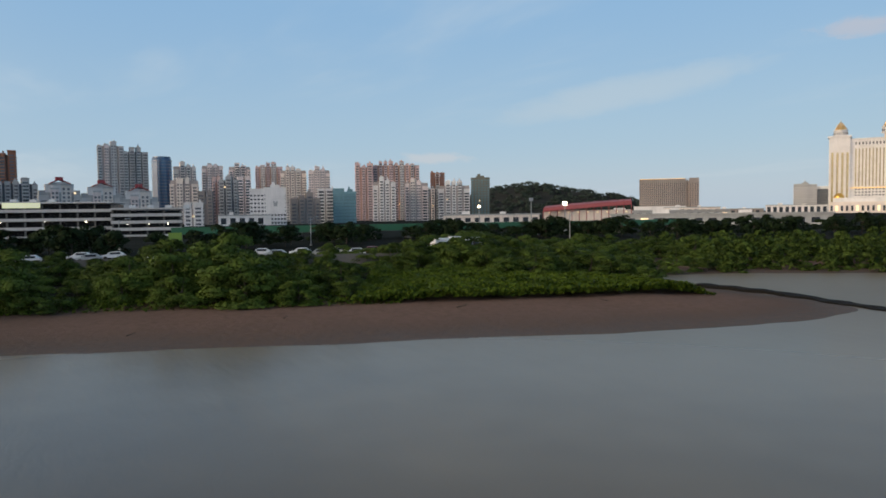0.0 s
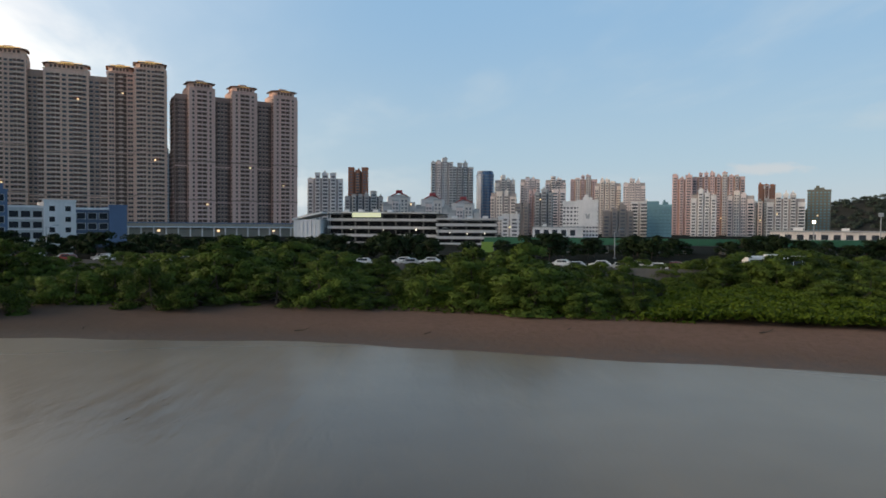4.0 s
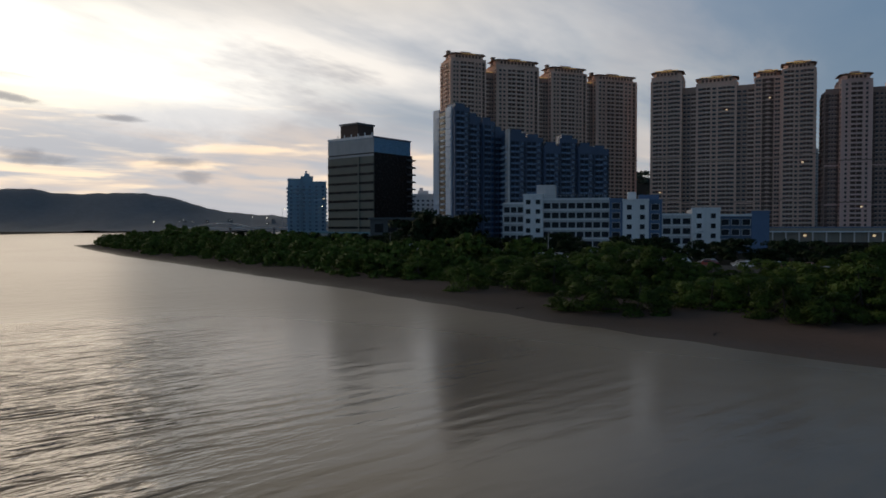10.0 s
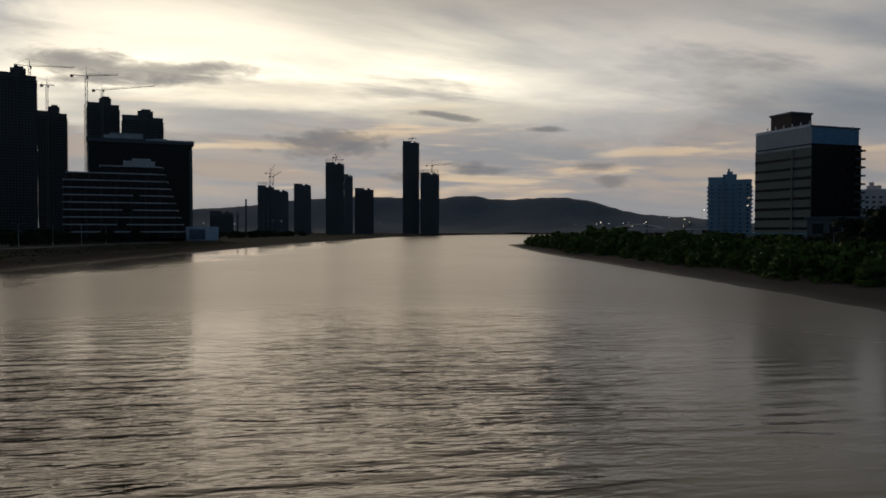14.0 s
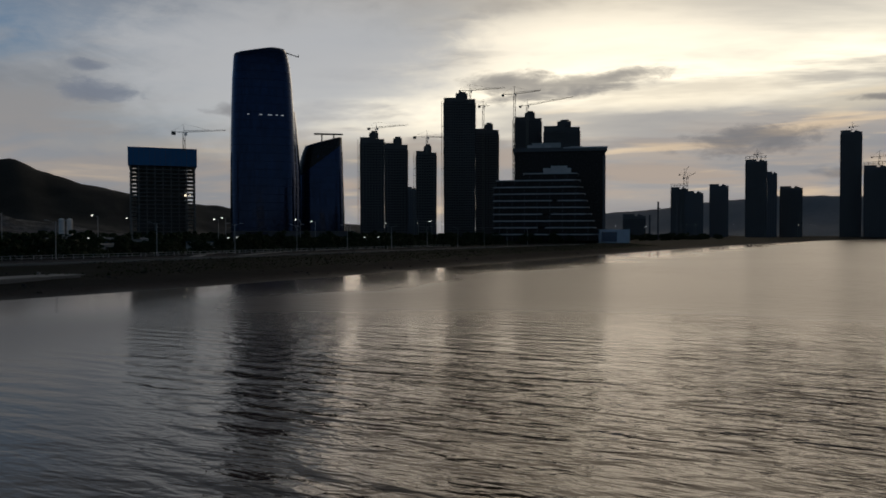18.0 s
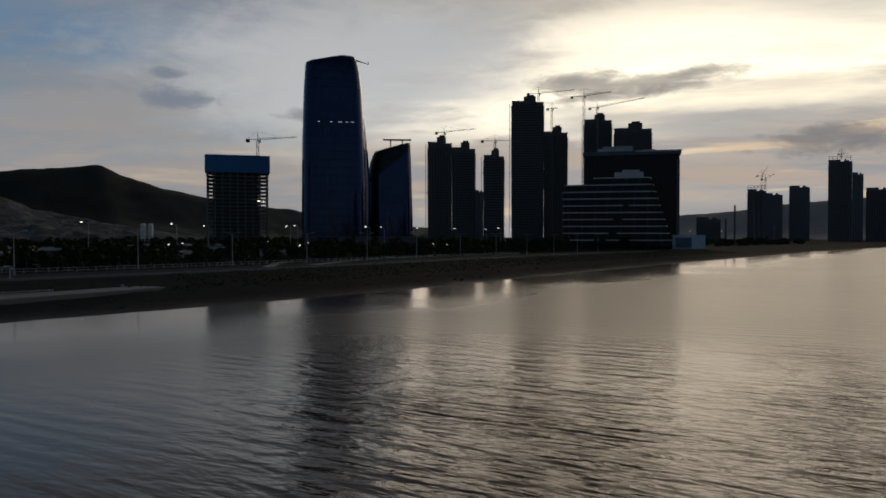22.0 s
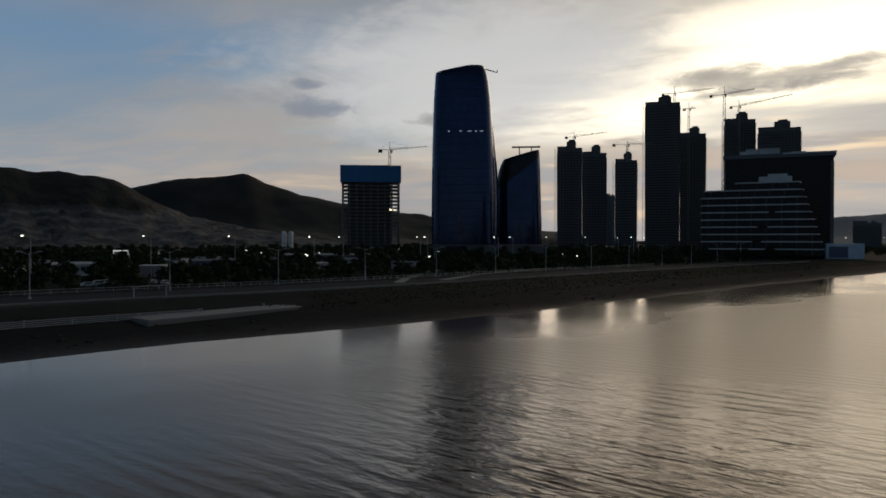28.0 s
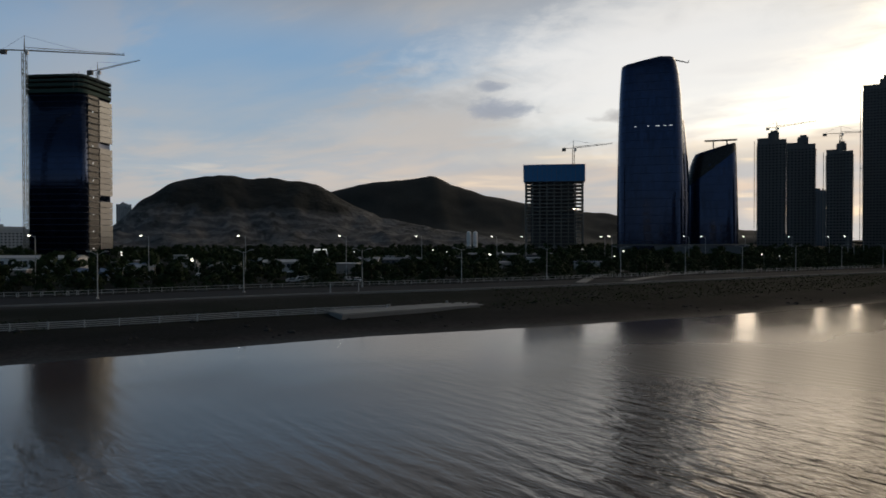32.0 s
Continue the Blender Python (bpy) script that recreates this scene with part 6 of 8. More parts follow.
FAR = [("dark apartment tower with scaffold edges", -526, -731, 144.3, 30, 129), ("dark apartment tower beside a scaffolded one", -550, -713, 142.3, 29, 122), ("dark apartment tower beneath a crane", -567, -674, 139.9, 25, 110),
       ("tallest dark apartment tower under construction", -635, -687, 137.2, 41, 186), ("dark apartment tower behind the tallest one", -707, -708, 135, 32, 155), ("dark apartment tower with a flat top", -731, -653, 131.8, 36, 167),
       ("broad dark apartment tower", -745, -606, 129.1, 47, 151)]
for label, x, y, az, w, h in FAR:
    bl = bays([w * 0.38, w * 0.24, w * 0.38], [1.5, 0, 1.5], [h - 1, h + 3, h - 3])
    o = high_rise(label, (x, y), az, w, 24, h, DARKTOWER, BLACKGLASS, DARKTOWER, slab=0.9, lit=0, storey=3.3, group="far bank towers", blocks=bl, pitch=3.0)
    decks = []
    for i in range(int(h / 3.3) - 2):
        decks += [(w / 2, w / 2 + 1.3, 0, 4, 4 + i * 3.3, 4.5 + i * 3.3), (-w / 2 - 1.0, -w / 2, 0, 3, 4 + i * 3.3, 4.4 + i * 3.3)]
    part("scaffold_decks", boxes(*decks), DARKCON, o)["kind"] = "stuff"
    part("core_top", boxes((-w * 0.12, w * 0.26, 6, 16, h, h + 7), (-w * 0.02, w * 0.2, 8, 14, h + 7, h + 9.5)), DARKTOWER, o)
    part("hoist_mast", boxes((-w / 2 - 3.2, -w / 2 - 2.6, 1, 1.6, 0, h * 0.98), (-w / 2 - 3.0, -w / 2, 1, 1.4, h * 0.5, h * 0.5 + 0.6), (-w / 2 - 3.0, -w / 2, 1, 1.4, h * 0.8, h * 0.8 + 0.6)), CRANE, o, "slim hoist mast")
FAR2 = [("low dark block with a work lamp", -1167, -774, 123.6, 42, 44), ("dark tower under construction by the river", -1383, -806, 120.2, 35, 106), ("grey tower far down the river", -1397, -780, 119.2, 37, 97), ("grey-blue tower far down the river", -1465, -760, 117.4, 38, 114),
        ("dark tower with an open steel top", -1497, -694, 114.8, 42, 164), ("slim grey tower behind a dark one", -1510, -666, 113.8, 19, 137), ("dark square tower far down the river", -1563, -649, 112.6, 44, 108),
        ("slender dark tower by the river bend", -1650, -562, 108.9, 40, 226), ("dark tower with construction hoists", -1645, -512, 107.3, 45, 148), ("pale tower in the haze", -942, -1168, 141.1, 19, 106)]
for label, x, y, az, w, h in FAR2:
    grey = "grey" in label or "pale" in label
    o = high_rise(label, (x, y), az, w, 24, h, HAZEGREY if grey else FARDARK, WINDOW if grey else BLACKGLASS, HAZEGREY if grey else FARDARK, slab=0.7, lit=0, storey=3.6, group="far bank towers", blocks=bays([w * 0.5, w * 0.5], [1.5, 0], [h, h - 4]), pitch=4.0, win_w=2.4)
    if "open" in label or "hoists" in label or "construction" in label:
        for i in range(6):
            part("steel_frame", boxes((-w / 2 + i * w / 5.5, -w / 2 + 0.7 + i * w / 5.5, 2, 2.7, h, h + 8)), CRANE, o)
        part("steel_frame", boxes((-w / 2, w / 2, 2, 2.7, h + 4, h + 4.7), (-w / 2, w / 2, 2, 2.7, h + 7.5, h + 8.2)), CRANE, o)
for x, y, z, mast, jib, back, az, tilt, k in ((-526, -722, 128, 14, 40, 10, 150, 7, 1.1), (-560, -664, 108, 20, 28, 16, 150, 0, 1.1), (-640, -672, 180, 16, 46, 14, 142, 5, 1.2), (-690, -640, 3.3, 190, 34, 16, 130, 6, 1.4), (-715, -640, 3.3, 178, 60, 10, 125, 8, 1.2),
                                               (-1383, -795, 108, 28, 10, 10, 120, 60, 1.6), (-1378, -785, 108, 20, 16, 8, 120, 30, 1.6), (-1640, -505, 150, 18, 46, 14, 110, 4, 1.6), (-1650, -560, 228, 8, 12, 6, 110, 0, 1.4), (-1492, -690, 170, 8, 12, 6, 120, 0, 1.4),
                                               (-660, -668, 3.3, 175, 8, 6, 140, 0, 1.2)):
    crane(x, y, z, mast, jib, back, az, tilt, k)


# ---- layered office on the far bank ----
def layered_office():
    top = thing("office_block", pose(-462, -381, 3.3, 0, 0, 129.5), "black glass office block over a layered terrace wing", "office")
    part("block", boxes((-34, 40, 0, 40, 0, 76)), BLACKGLASS, top, "black glass block")
    part("roof_edge", boxes((-36, 41.5, -1.5, 40, 76, 79)), DARKGREY, top, "overhanging dark roof edge")
    part("roof_house", boxes((-20, 4, 6, 30, 79, 84)), GREY, top)
    part("flank", boxes((38, 40.3, -0.6, 40, 10, 72)), DARKGREY, top)
    g = random.Random(3)
    for i in range(10):
        z = 2 + i * 5.4
        right = 34 - 1.75 * i
        left = -50 if i < 8 else (-48, -26)[i - 8]
        part("terrace_floor", boxes((left + 0.8, right - 0.8, -26, -1.6, z, z + 4.6)), BLACKGLASS, top, "dark glazed terrace floor")
        gap = g.uniform(-18, 12) if i % 2 else None
        for a0, a1 in ((left, right),) if gap is None or i > 6 else ((left, gap - 4), (gap + g.uniform(0, 5), right)):
            bm = bmesh.new()
            if a1 == right:
                pts = [(a0, -1.7), (a0, -27)] + [(a1 - 9 + 9 * math.sin(t), -18 - 9 * math.cos(t)) for t in (0, 0.4, 0.8, 1.2, 1.57)] + [(a1, -1.7)]
            else:
                pts = [(a0, -1.7), (a0, -27), (a1, -27), (a1, -1.7)]
            loft(bm, [[(x, y, z + 4.5) for x, y in pts], [(x, y, z + 5.4) for x, y in pts]])
            part("terrace_band", bm, PALEBAND, top, "pale grey terrace edge")
        for j in range(int((right - left) / 10)):
            part("mullion", boxes((left + 5 + j * 10, left + 5.3 + j * 10, -26.15, -25.9, z, z + 4.5)), DARKGREY, top)
    part("terrace_house", boxes((-10, 12, -24, -8, 56, 60), (-4, 9, -22, -10, 60, 62)), PALEGREY, top, "pale roof house on the terraces")
    part("roof_trim", boxes((6, 41.8, -1.8, -1.4, 78.2, 79.3), (41.3, 41.8, -1.8, 30, 78.2, 79.3)), PALEBAND, top, "pale roof edge trim")
    part("roof_unit", boxes((-24, -12, 4, 10, 79, 82), (-10, -4, 2, 8, 79, 81.4), (12, 22, 8, 14, 79, 81)), PALEGREY, top)
    part("entrance", boxes((34, 58, -20, 0, 0, 11)), PALEBLUE, top, "white entrance pavilion")
    part("entrance_glass", boxes((36, 48, -20.2, -20, 1, 9)), BLUEGLASS, top)


for x, y, h in ((-760, -470, 46), (-745, -472, 30), (-1090, -640, 62), (-1105, -640, 50)):
    post = thing("mast", pose(x, y, 3.3), "slim dark upright mast by the river", "mast", "river masts")
    bm = bmesh.new()
    tube(bm, (0, 0, 0), (0, 0, h), 1.3, 1.0, 8)
    part("shaft", bm, DARKGREY, post)
    part("platform", boxes((-2, 2, -2, 2, h * 0.82, h * 0.82 + 0.6)), DARKGREY, post)
PALEBAND = surface("pale_terrace_edge", (0.50, 0.51, 0.53), 0.5, 0.1, 0.1, 0.1)
layered_office()


# ---- hills ----
def hill(label, spine, span, step, mat, seed, depth, ridge=10.0, rough=9.0):
    """A hill: a crest that follows its spine of (x, y, height), falling off to both sides, gullied and roughened."""
    X, Y = np.meshgrid(np.arange(span[0], span[1] + 1, step), np.arange(span[2], span[3] + 1, step))
    sx, sy, sh = (np.array(v, float) for v in zip(*sorted(spine)))
    line = np.arange(span[0] - 60, span[1] + 61, 4.0)
    soft = np.exp(-(np.arange(-15, 16) / 6.5) ** 2)
    top_line = np.convolve(np.interp(line, sx, sh), soft / soft.sum(), "same") + np.array([noise.fractal((x / 45, seed, 4.0), 0.9, 2.1, 5) * min(3.5, step * 0.35) for x in line]) * np.clip(np.interp(line, sx, sh) / 60, 0, 1)
    crest, y0 = np.interp(X, line, top_line), np.interp(X, sx, sy)
    R = np.array([noise.fractal((x / (step * rough), y / (step * rough), seed), 0.9, 2.1, 7) for x, y in zip(X.ravel(), Y.ravel())]).reshape(X.shape)
    fall = np.abs(Y - y0) / depth
    Z = crest * np.exp(-np.clip(fall - 0.06, 0, None) ** 1.5 * 1.9) + R * ridge * np.clip(crest / 40, 0, 1) * np.clip(0.35 + 2 * fall, 0, 1.6) - 3
    n, m = X.shape
    i = np.arange(n * m).reshape(n, m)
    me = bpy.data.meshes.new("hill")
    me.from_pydata(np.stack([X.ravel(), Y.ravel(), Z.ravel()], 1).tolist(), [], np.stack([i[:-1, :-1].ravel(), i[:-1, 1:].ravel(), i[1:, 1:].ravel(), i[1:, :-1].ravel()], 1).tolist())
    me.polygons.foreach_set("use_smooth", [True] * len(me.polygons))
    me.materials.append(mat)
    return tagged(new("hill", me), label, "hill", kind="structure")


def quarry_face():
    m = surface("quarried_hillside", (0.018, 0.020, 0.014), 0.95, 0, 0.3, 0.02)
    k = Nodes(m.node_tree)
    where = k.add("ShaderNodeTexCoord").outputs["Object"]
    sep = k.add("ShaderNodeSeparateXYZ")
    k.put(sep.inputs[0], where)
    wide, fine = k.noise(where, 0.008, 6.0, 0.6, 0.8), k.noise(where, 0.06, 6.0, 0.65)
    level = k.math("ADD", sep.outputs[2], k.math("MULTIPLY", wide, 90.0))
    bare = k.math("MULTIPLY", k.smooth(level, 128.0, 112.0), k.smooth(k.math("ADD", wide, k.math("MULTIPLY", fine, 0.5)), 0.56, 0.78))
    bench = k.smooth(k.math("SINE", k.math("MULTIPLY", level, 0.42)), -0.2, 0.6)
    rock = k.mix(bench, k.mix(fine, (0.030, 0.029, 0.030), (0.085, 0.082, 0.083)), k.mix(fine, (0.06, 0.058, 0.058), (0.16, 0.154, 0.152)))
    b = k.add("ShaderNodeBsdfPrincipled")
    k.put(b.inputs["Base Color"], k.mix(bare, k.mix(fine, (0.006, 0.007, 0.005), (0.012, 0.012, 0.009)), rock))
    b.inputs["Roughness"].default_value = 0.95
    bump = k.add("ShaderNodeBump")
    bump.inputs["Distance"].default_value = 4.0
    k.put(bump.inputs["Height"], fine)
    k.tree.links.new(bump.outputs[0], b.inputs["Normal"])
    o = k.add("ShaderNodeOutputMaterial")
    k.tree.links.new(b.outputs[0], o.inputs[0])
    return m


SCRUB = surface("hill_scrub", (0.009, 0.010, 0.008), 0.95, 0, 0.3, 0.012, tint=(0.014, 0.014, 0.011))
WOODS = surface("wooded_hill", (0.012, 0.014, 0.012), 0.95, 0, 0.3, 0.02, tint=(0.020, 0.021, 0.017))
# Pale grey base colour holds the far-off haze; no haze is built.
HAZE = surface("haze_coloured_far_hills", (0.19, 0.195, 0.205), 0.95, 0, 0.2, 0.004)
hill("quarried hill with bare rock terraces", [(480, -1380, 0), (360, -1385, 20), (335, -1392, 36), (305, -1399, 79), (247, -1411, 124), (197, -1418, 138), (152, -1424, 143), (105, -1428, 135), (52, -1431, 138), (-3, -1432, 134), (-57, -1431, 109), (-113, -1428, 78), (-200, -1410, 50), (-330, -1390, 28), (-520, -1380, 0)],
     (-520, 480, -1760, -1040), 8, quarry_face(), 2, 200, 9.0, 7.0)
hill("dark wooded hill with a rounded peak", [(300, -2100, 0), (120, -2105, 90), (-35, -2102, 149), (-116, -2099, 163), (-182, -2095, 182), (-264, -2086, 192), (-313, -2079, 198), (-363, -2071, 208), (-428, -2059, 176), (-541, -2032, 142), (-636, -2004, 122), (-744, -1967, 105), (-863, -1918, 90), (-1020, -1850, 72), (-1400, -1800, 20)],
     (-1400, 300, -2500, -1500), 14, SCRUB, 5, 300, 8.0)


def far_range():
    """The hills across the bay, haze painted into their colour, their crest running north and south."""
    ob = hill("range of hills across the bay with haze in its colour", [(-900, 0, 60), (-500, 0, 105), (-200, 0, 118), (0, 0, 139), (190, 0, 150), (387, 0, 147), (634, 0, 139), (761, 0, 150), (841, 0, 131), (1028, 0, 138), (1135, 0, 136), (1221, 0, 121), (1308, 0, 92), (1395, 0, 74), (1590, 0, 58), (1720, 0, 45), (2100, 0, 10)],
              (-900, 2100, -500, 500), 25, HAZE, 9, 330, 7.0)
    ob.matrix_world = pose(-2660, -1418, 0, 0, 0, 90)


far_range()
rng = random.Random(17)
for i in range(11):
    sx = rng.uniform(1240, 1560)
    x, y = -2660 + rng.uniform(190, 250), -1418 + sx
    house = thing("hillside_house", pose(x, y, 20, 0, 0, 90), "small pale house with a lit front on the far hillside", "house", "hillside houses")
    z = rng.uniform(0, 18)
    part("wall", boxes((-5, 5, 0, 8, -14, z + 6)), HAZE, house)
    part("roof", boxes((-5.5, 5.5, -0.5, 8.5, z + 6, z + 6.8)), FARDARK, house)
    part("lit_front", boxes((-0.8, 0.8, -0.2, 0, z + 2, z + 3.6)), LAMPGLOW, house, "bright lit front")
CITY_HILL = hill("low wooded hill behind the city", [(-200, 1860, 0), (40, 1855, 40), (132, 1848, 71), (176, 1845, 81), (219, 1840, 85), (269, 1834, 78), (318, 1826, 70), (401, 1810, 57), (489, 1788, 38), (560, 1767, 14), (760, 1750, 0)], (-200, 760, 1500, 2100), 9, WOODS, 12, 170, 5.0, 5.0)
TOWER_HILL = hill("wooded rise behind the beige towers", [(-800, 384, 0), (-680, 384, 30), (-606, 384, 74), (-540, 384, 30), (-440, 384, 0)], (-800, -440, 220, 540), 8, WOODS, 13, 90, 6.0)


# ---- ribbons of road, kerb and wall along the banks ----
def ribbon(line, start, s0, s1, step, profile, mat, name, label, category, kind="structure", parent=None):
    """Sweeps a closed profile of (offset inland, height) along a bank line."""
    bm = bmesh.new()
    rings = []
    s = s0
    while s <= s1:
        ringp = []
        for off, z in profile:
            x, y, a = along_smooth(line, s, off, start)
            ringp.append((x, y, z))
        rings.append(ringp)
        s += step
    loft(bm, rings)
    bmesh.ops.recalc_face_normals(bm, faces=bm.faces)
    return tagged(part(name, bm, mat, parent), label, category, kind=kind)


def along_smooth(line, s, off, start):
    """As along(), with the direction eased over the corners."""
    xs = ys = ux = uy = 0.0
    for d in (-14, -7, 0, 7, 14):
        x, y, a = along(line, max(0.0, s + d), 0.0, start)
        xs, ys, ux, uy = xs + x / 5, ys + y / 5, ux + math.cos(radians(a)), uy + math.sin(radians(a))
    n = math.hypot(ux, uy)
    flip = 1.0 if line is RIGHT else -1.0
    return xs + flip * uy / n * off, ys - flip * ux / n * off, math.degrees(math.atan2(uy, ux))


# right bank: service road with parked vehicles behind the mangroves
ribbon(RIGHT, 8, 0, 620, 8, [(66, 3.0), (66, 3.62), (84, 3.66), (84, 3.0)], ASPHALT, "road", "dark asphalt road behind the mangroves", "road")
ribbon(RIGHT, 8, 0, 620, 8, [(65.4, 3.0), (65.4, 3.85), (66, 3.85), (66, 3.0)], CONCRETE, "kerb", "pale concrete kerb of the bank road", "kerb")
ribbon(RIGHT, 8, 0, 620, 8, [(63.8, 2.6), (63.8, 4.6), (64.1, 4.6), (64.1, 2.6)], DARKCON, "embankment_wall", "dark low wall along the bank road", "wall")
# left bank: revetment, promenade edge and road
ribbon(LEFT, 2, 0, 150, 6, [(40, 1.6), (56, 3.42), (56.6, 3.42), (56.6, 1.6)], DARKPAVE, "revetment", "sloping grey concrete revetment", "wall")
ribbon(LEFT, 2, 0, 560, 6, [(56.8, 2.6), (56.8, 3.75), (57.5, 3.75), (57.5, 2.6)], PAVING, "promenade_edge", "pale stone edge of the promenade", "kerb")
ribbon(LEFT, 2, 0, 560, 6, [(57.7, 3.0), (57.7, 3.60), (79, 3.64), (79, 3.0)], ASPHALT, "road", "dark asphalt promenade road", "road")
ribbon(LEFT, 2, 0, 560, 6, [(79.2, 3.0), (79.2, 3.78), (81.2, 3.78), (81.2, 3.0)], DARKPAVE, "pavement", "narrow paved strip under the lamps", "pavement")


def fence(line, start, s0, s1, off, z, post_step, h, rails, label, thick=0.06):
    top = thing("fence", pose(0, 0, 0), label, "fence")
    post = boxes((-thick, thick, -thick, thick, 0, h))
    me = bpy.data.meshes.new("post")
    post.to_mesh(me)
    post.free()
    me.materials.append(FENCEPAINT)
    s, pts = s0, []
    while s <= s1:
        x, y, a = along_smooth(line, s, off, start)
        o = part("post", me, None, top)
        o.location = (x, y, z)
        pts.append((x, y))
        s += post_step
    for rz in rails:
        for i in range(0, len(pts) - 1, 5):
            bm = bmesh.new()
            for p, q in zip(pts[i:i + 6], pts[i + 1:i + 6]):
                tube(bm, (*p, z + rz), (*q, z + rz), thick * 0.75, n=4)
            part("rail", bm, FENCEPAINT, top)


FENCEPAINT = surface("pale_fence_paint", (0.42, 0.42, 0.42), 0.6, 0.1, 0.12, 0.6)
fence(LEFT, 2, 0, 420, 80.2, 3.75, 3.0, 1.25, (0.45, 1.15), "pale metal railing along the promenade road", 0.075)
fence(LEFT, 2, 6, 150, 28.5, 1.4, 7.2, 1.5, (0.25, 0.6, 0.95, 1.3), "low pipe railing on the muddy bank", 0.11)


# concrete landing slab on the far bank
def landing():
    top = thing("landing_slab", pose(-26, -163, 0.9, 0, 0, 204), "flat concrete landing slab on the mud", "platform")
    bm = bmesh.new()
    loft(bm, [[(-21, -5.6, 0), (16, -5.0, 0), (22, 4.8, 0), (-20, 5.6, 0)], [(-20.6, -5.2, 0.95), (15.6, -4.6, 0.95), (21.4, 4.4, 0.95), (-19.6, 5.2, 0.95)]])
    part("base", bm, DARKCON, top)
    for i in range(7):
        x = -20 + i * 5.3
        part("deck_slab", boxes((x, x + 5.2, -4.5, 4.3, 0.96, 1.14)), PAVING, top)
    for x, y in ((-18, 3.8), (-4, 3.9), (12, 3.6)):
        part("bollard", boxes((x - 0.25, x + 0.25, y - 0.25, y + 0.25, 1.14, 1.7)), CONCRETE, top)


landing()


def channel_edge():
    """The dark wet lip of the tidal channel behind the mud spit."""
    path = [(44, 110.5), (47.5, 106), (50.5, 101), (52.3, 95), (53.4, 90), (55.5, 84.5), (59, 78)]
    bm = bmesh.new()
    rings = []
    for i in range(len(path) * 4 - 3):
        k, f = min(i // 4, len(path) - 2), i / 4 - min(i // 4, len(path) - 2)
        (ax, ay), (cx, cy) = path[k], path[k + 1]
        x, y = ax + (cx - ax) * f, ay + (cy - ay) * f
        w = 1.7 + 0.5 * math.sin(i * 1.3)
        h = 0.62 - 0.02 * i + 0.08 * math.sin(i * 2.1)
        rings.append([(x - w, y - 0.5, -0.3), (x - w * 0.7, y - 0.3, h * 0.8), (x, y, h), (x + w * 0.8, y + 0.4, h * 0.5), (x + w * 1.3, y + 0.6, -0.3)])
    loft(bm, rings)
    tagged(part("mud_ridge", bm, WETMUD), "dark wet mud ridge beside the tidal channel", "mud", kind="structure")


WETMUD = surface("wet_dark_mud", (0.016, 0.014, 0.012), 0.85, 0, 0.25, 0.5, 0.05, spec=0.1)
channel_edge()


def bank_stones():
    """Loose stones and broken concrete on the far bank, too many to count."""
    g = random.Random(77)
    bm = bmesh.new()
    n = 0
    while n < 260:
        x, y = g.uniform(-330, 70), g.uniform(-270, -118)
        q = -side_distance(np.array([x]), np.array([y]), LEFT)[0]
        if 5 < q < 40 and noise.noise((x * 0.05, y * 0.05, 2)) > 0.0:
            z, r = ground_z(x, y), g.uniform(0.2, 0.75) * g.random() + 0.15
            a = g.uniform(0, 6.28)
            loft(bm, [[(x + r * s * math.cos(a + k * 1.26) * (1 + 0.3 * math.sin(k * 2.1 + a)), y + r * s * math.sin(a + k * 1.26), z + h * r) for k in range(5)] for s, h in ((1.0, -0.3), (0.95, 0.25), (0.5, 0.55))])
            n += 1
    tagged(part("bank_stones", bm, DARKPAVE), "scattered dark stones and rubble on the mud bank", "stones", kind="stuff")


bank_stones()


def driftwood(x, y, az, size):
    """A forked dead branch lying on the mud."""
    top = thing("driftwood", pose(x, y, ground_z(x, y) + 0.05, 0, 0, az), "dark forked driftwood branch on the mud", "driftwood", "driftwood")
    bm = bmesh.new()
    tube(bm, (-size, 0, 0), (size * 0.2, 0.1, 0.12), 0.10 * size, 0.07 * size)
    tube(bm, (size * 0.2, 0.1, 0.12), (size, 0.5 * size, 0.5 * size), 0.07 * size, 0.02 * size)
    part("branch", bm, BARK, top)
    bm = bmesh.new()
    tube(bm, (size * 0.1, 0.1, 0.1), (size * 0.7, -0.5 * size, 0.3 * size), 0.05 * size, 0.015 * size, 5)
    tube(bm, (-size * 0.4, 0, 0.05), (-size * 0.6, 0.4 * size, 0.35 * size), 0.04 * size, 0.015 * size, 5)
    part("twig", bm, BARK, top)


for x, y, az, size in ((7, 84, 20, 0.8), (-12, 78, 70, 0.6), (-38, 66, 10, 0.9), (-60, 57, 120, 0.7), (24, 88, 150, 0.6), (-25, 70, 40, 0.5), (-90, 46, 60, 0.8)):
    driftwood(x, y, az, size)
sh = thing("bus_shelter", pose(-12, -191, 3.6, 0, 0, 200), "small open shelter with a pale flat roof", "shelter")
for x in (-4, 4):
    part("post", boxes((x - 0.12, x + 0.12, -0.1, 0.1, 0, 2.5)), STEEL, sh)
part("roof", boxes((-4.8, 4.8, -0.9, 0.9, 2.5, 2.68)), PAVING, sh)


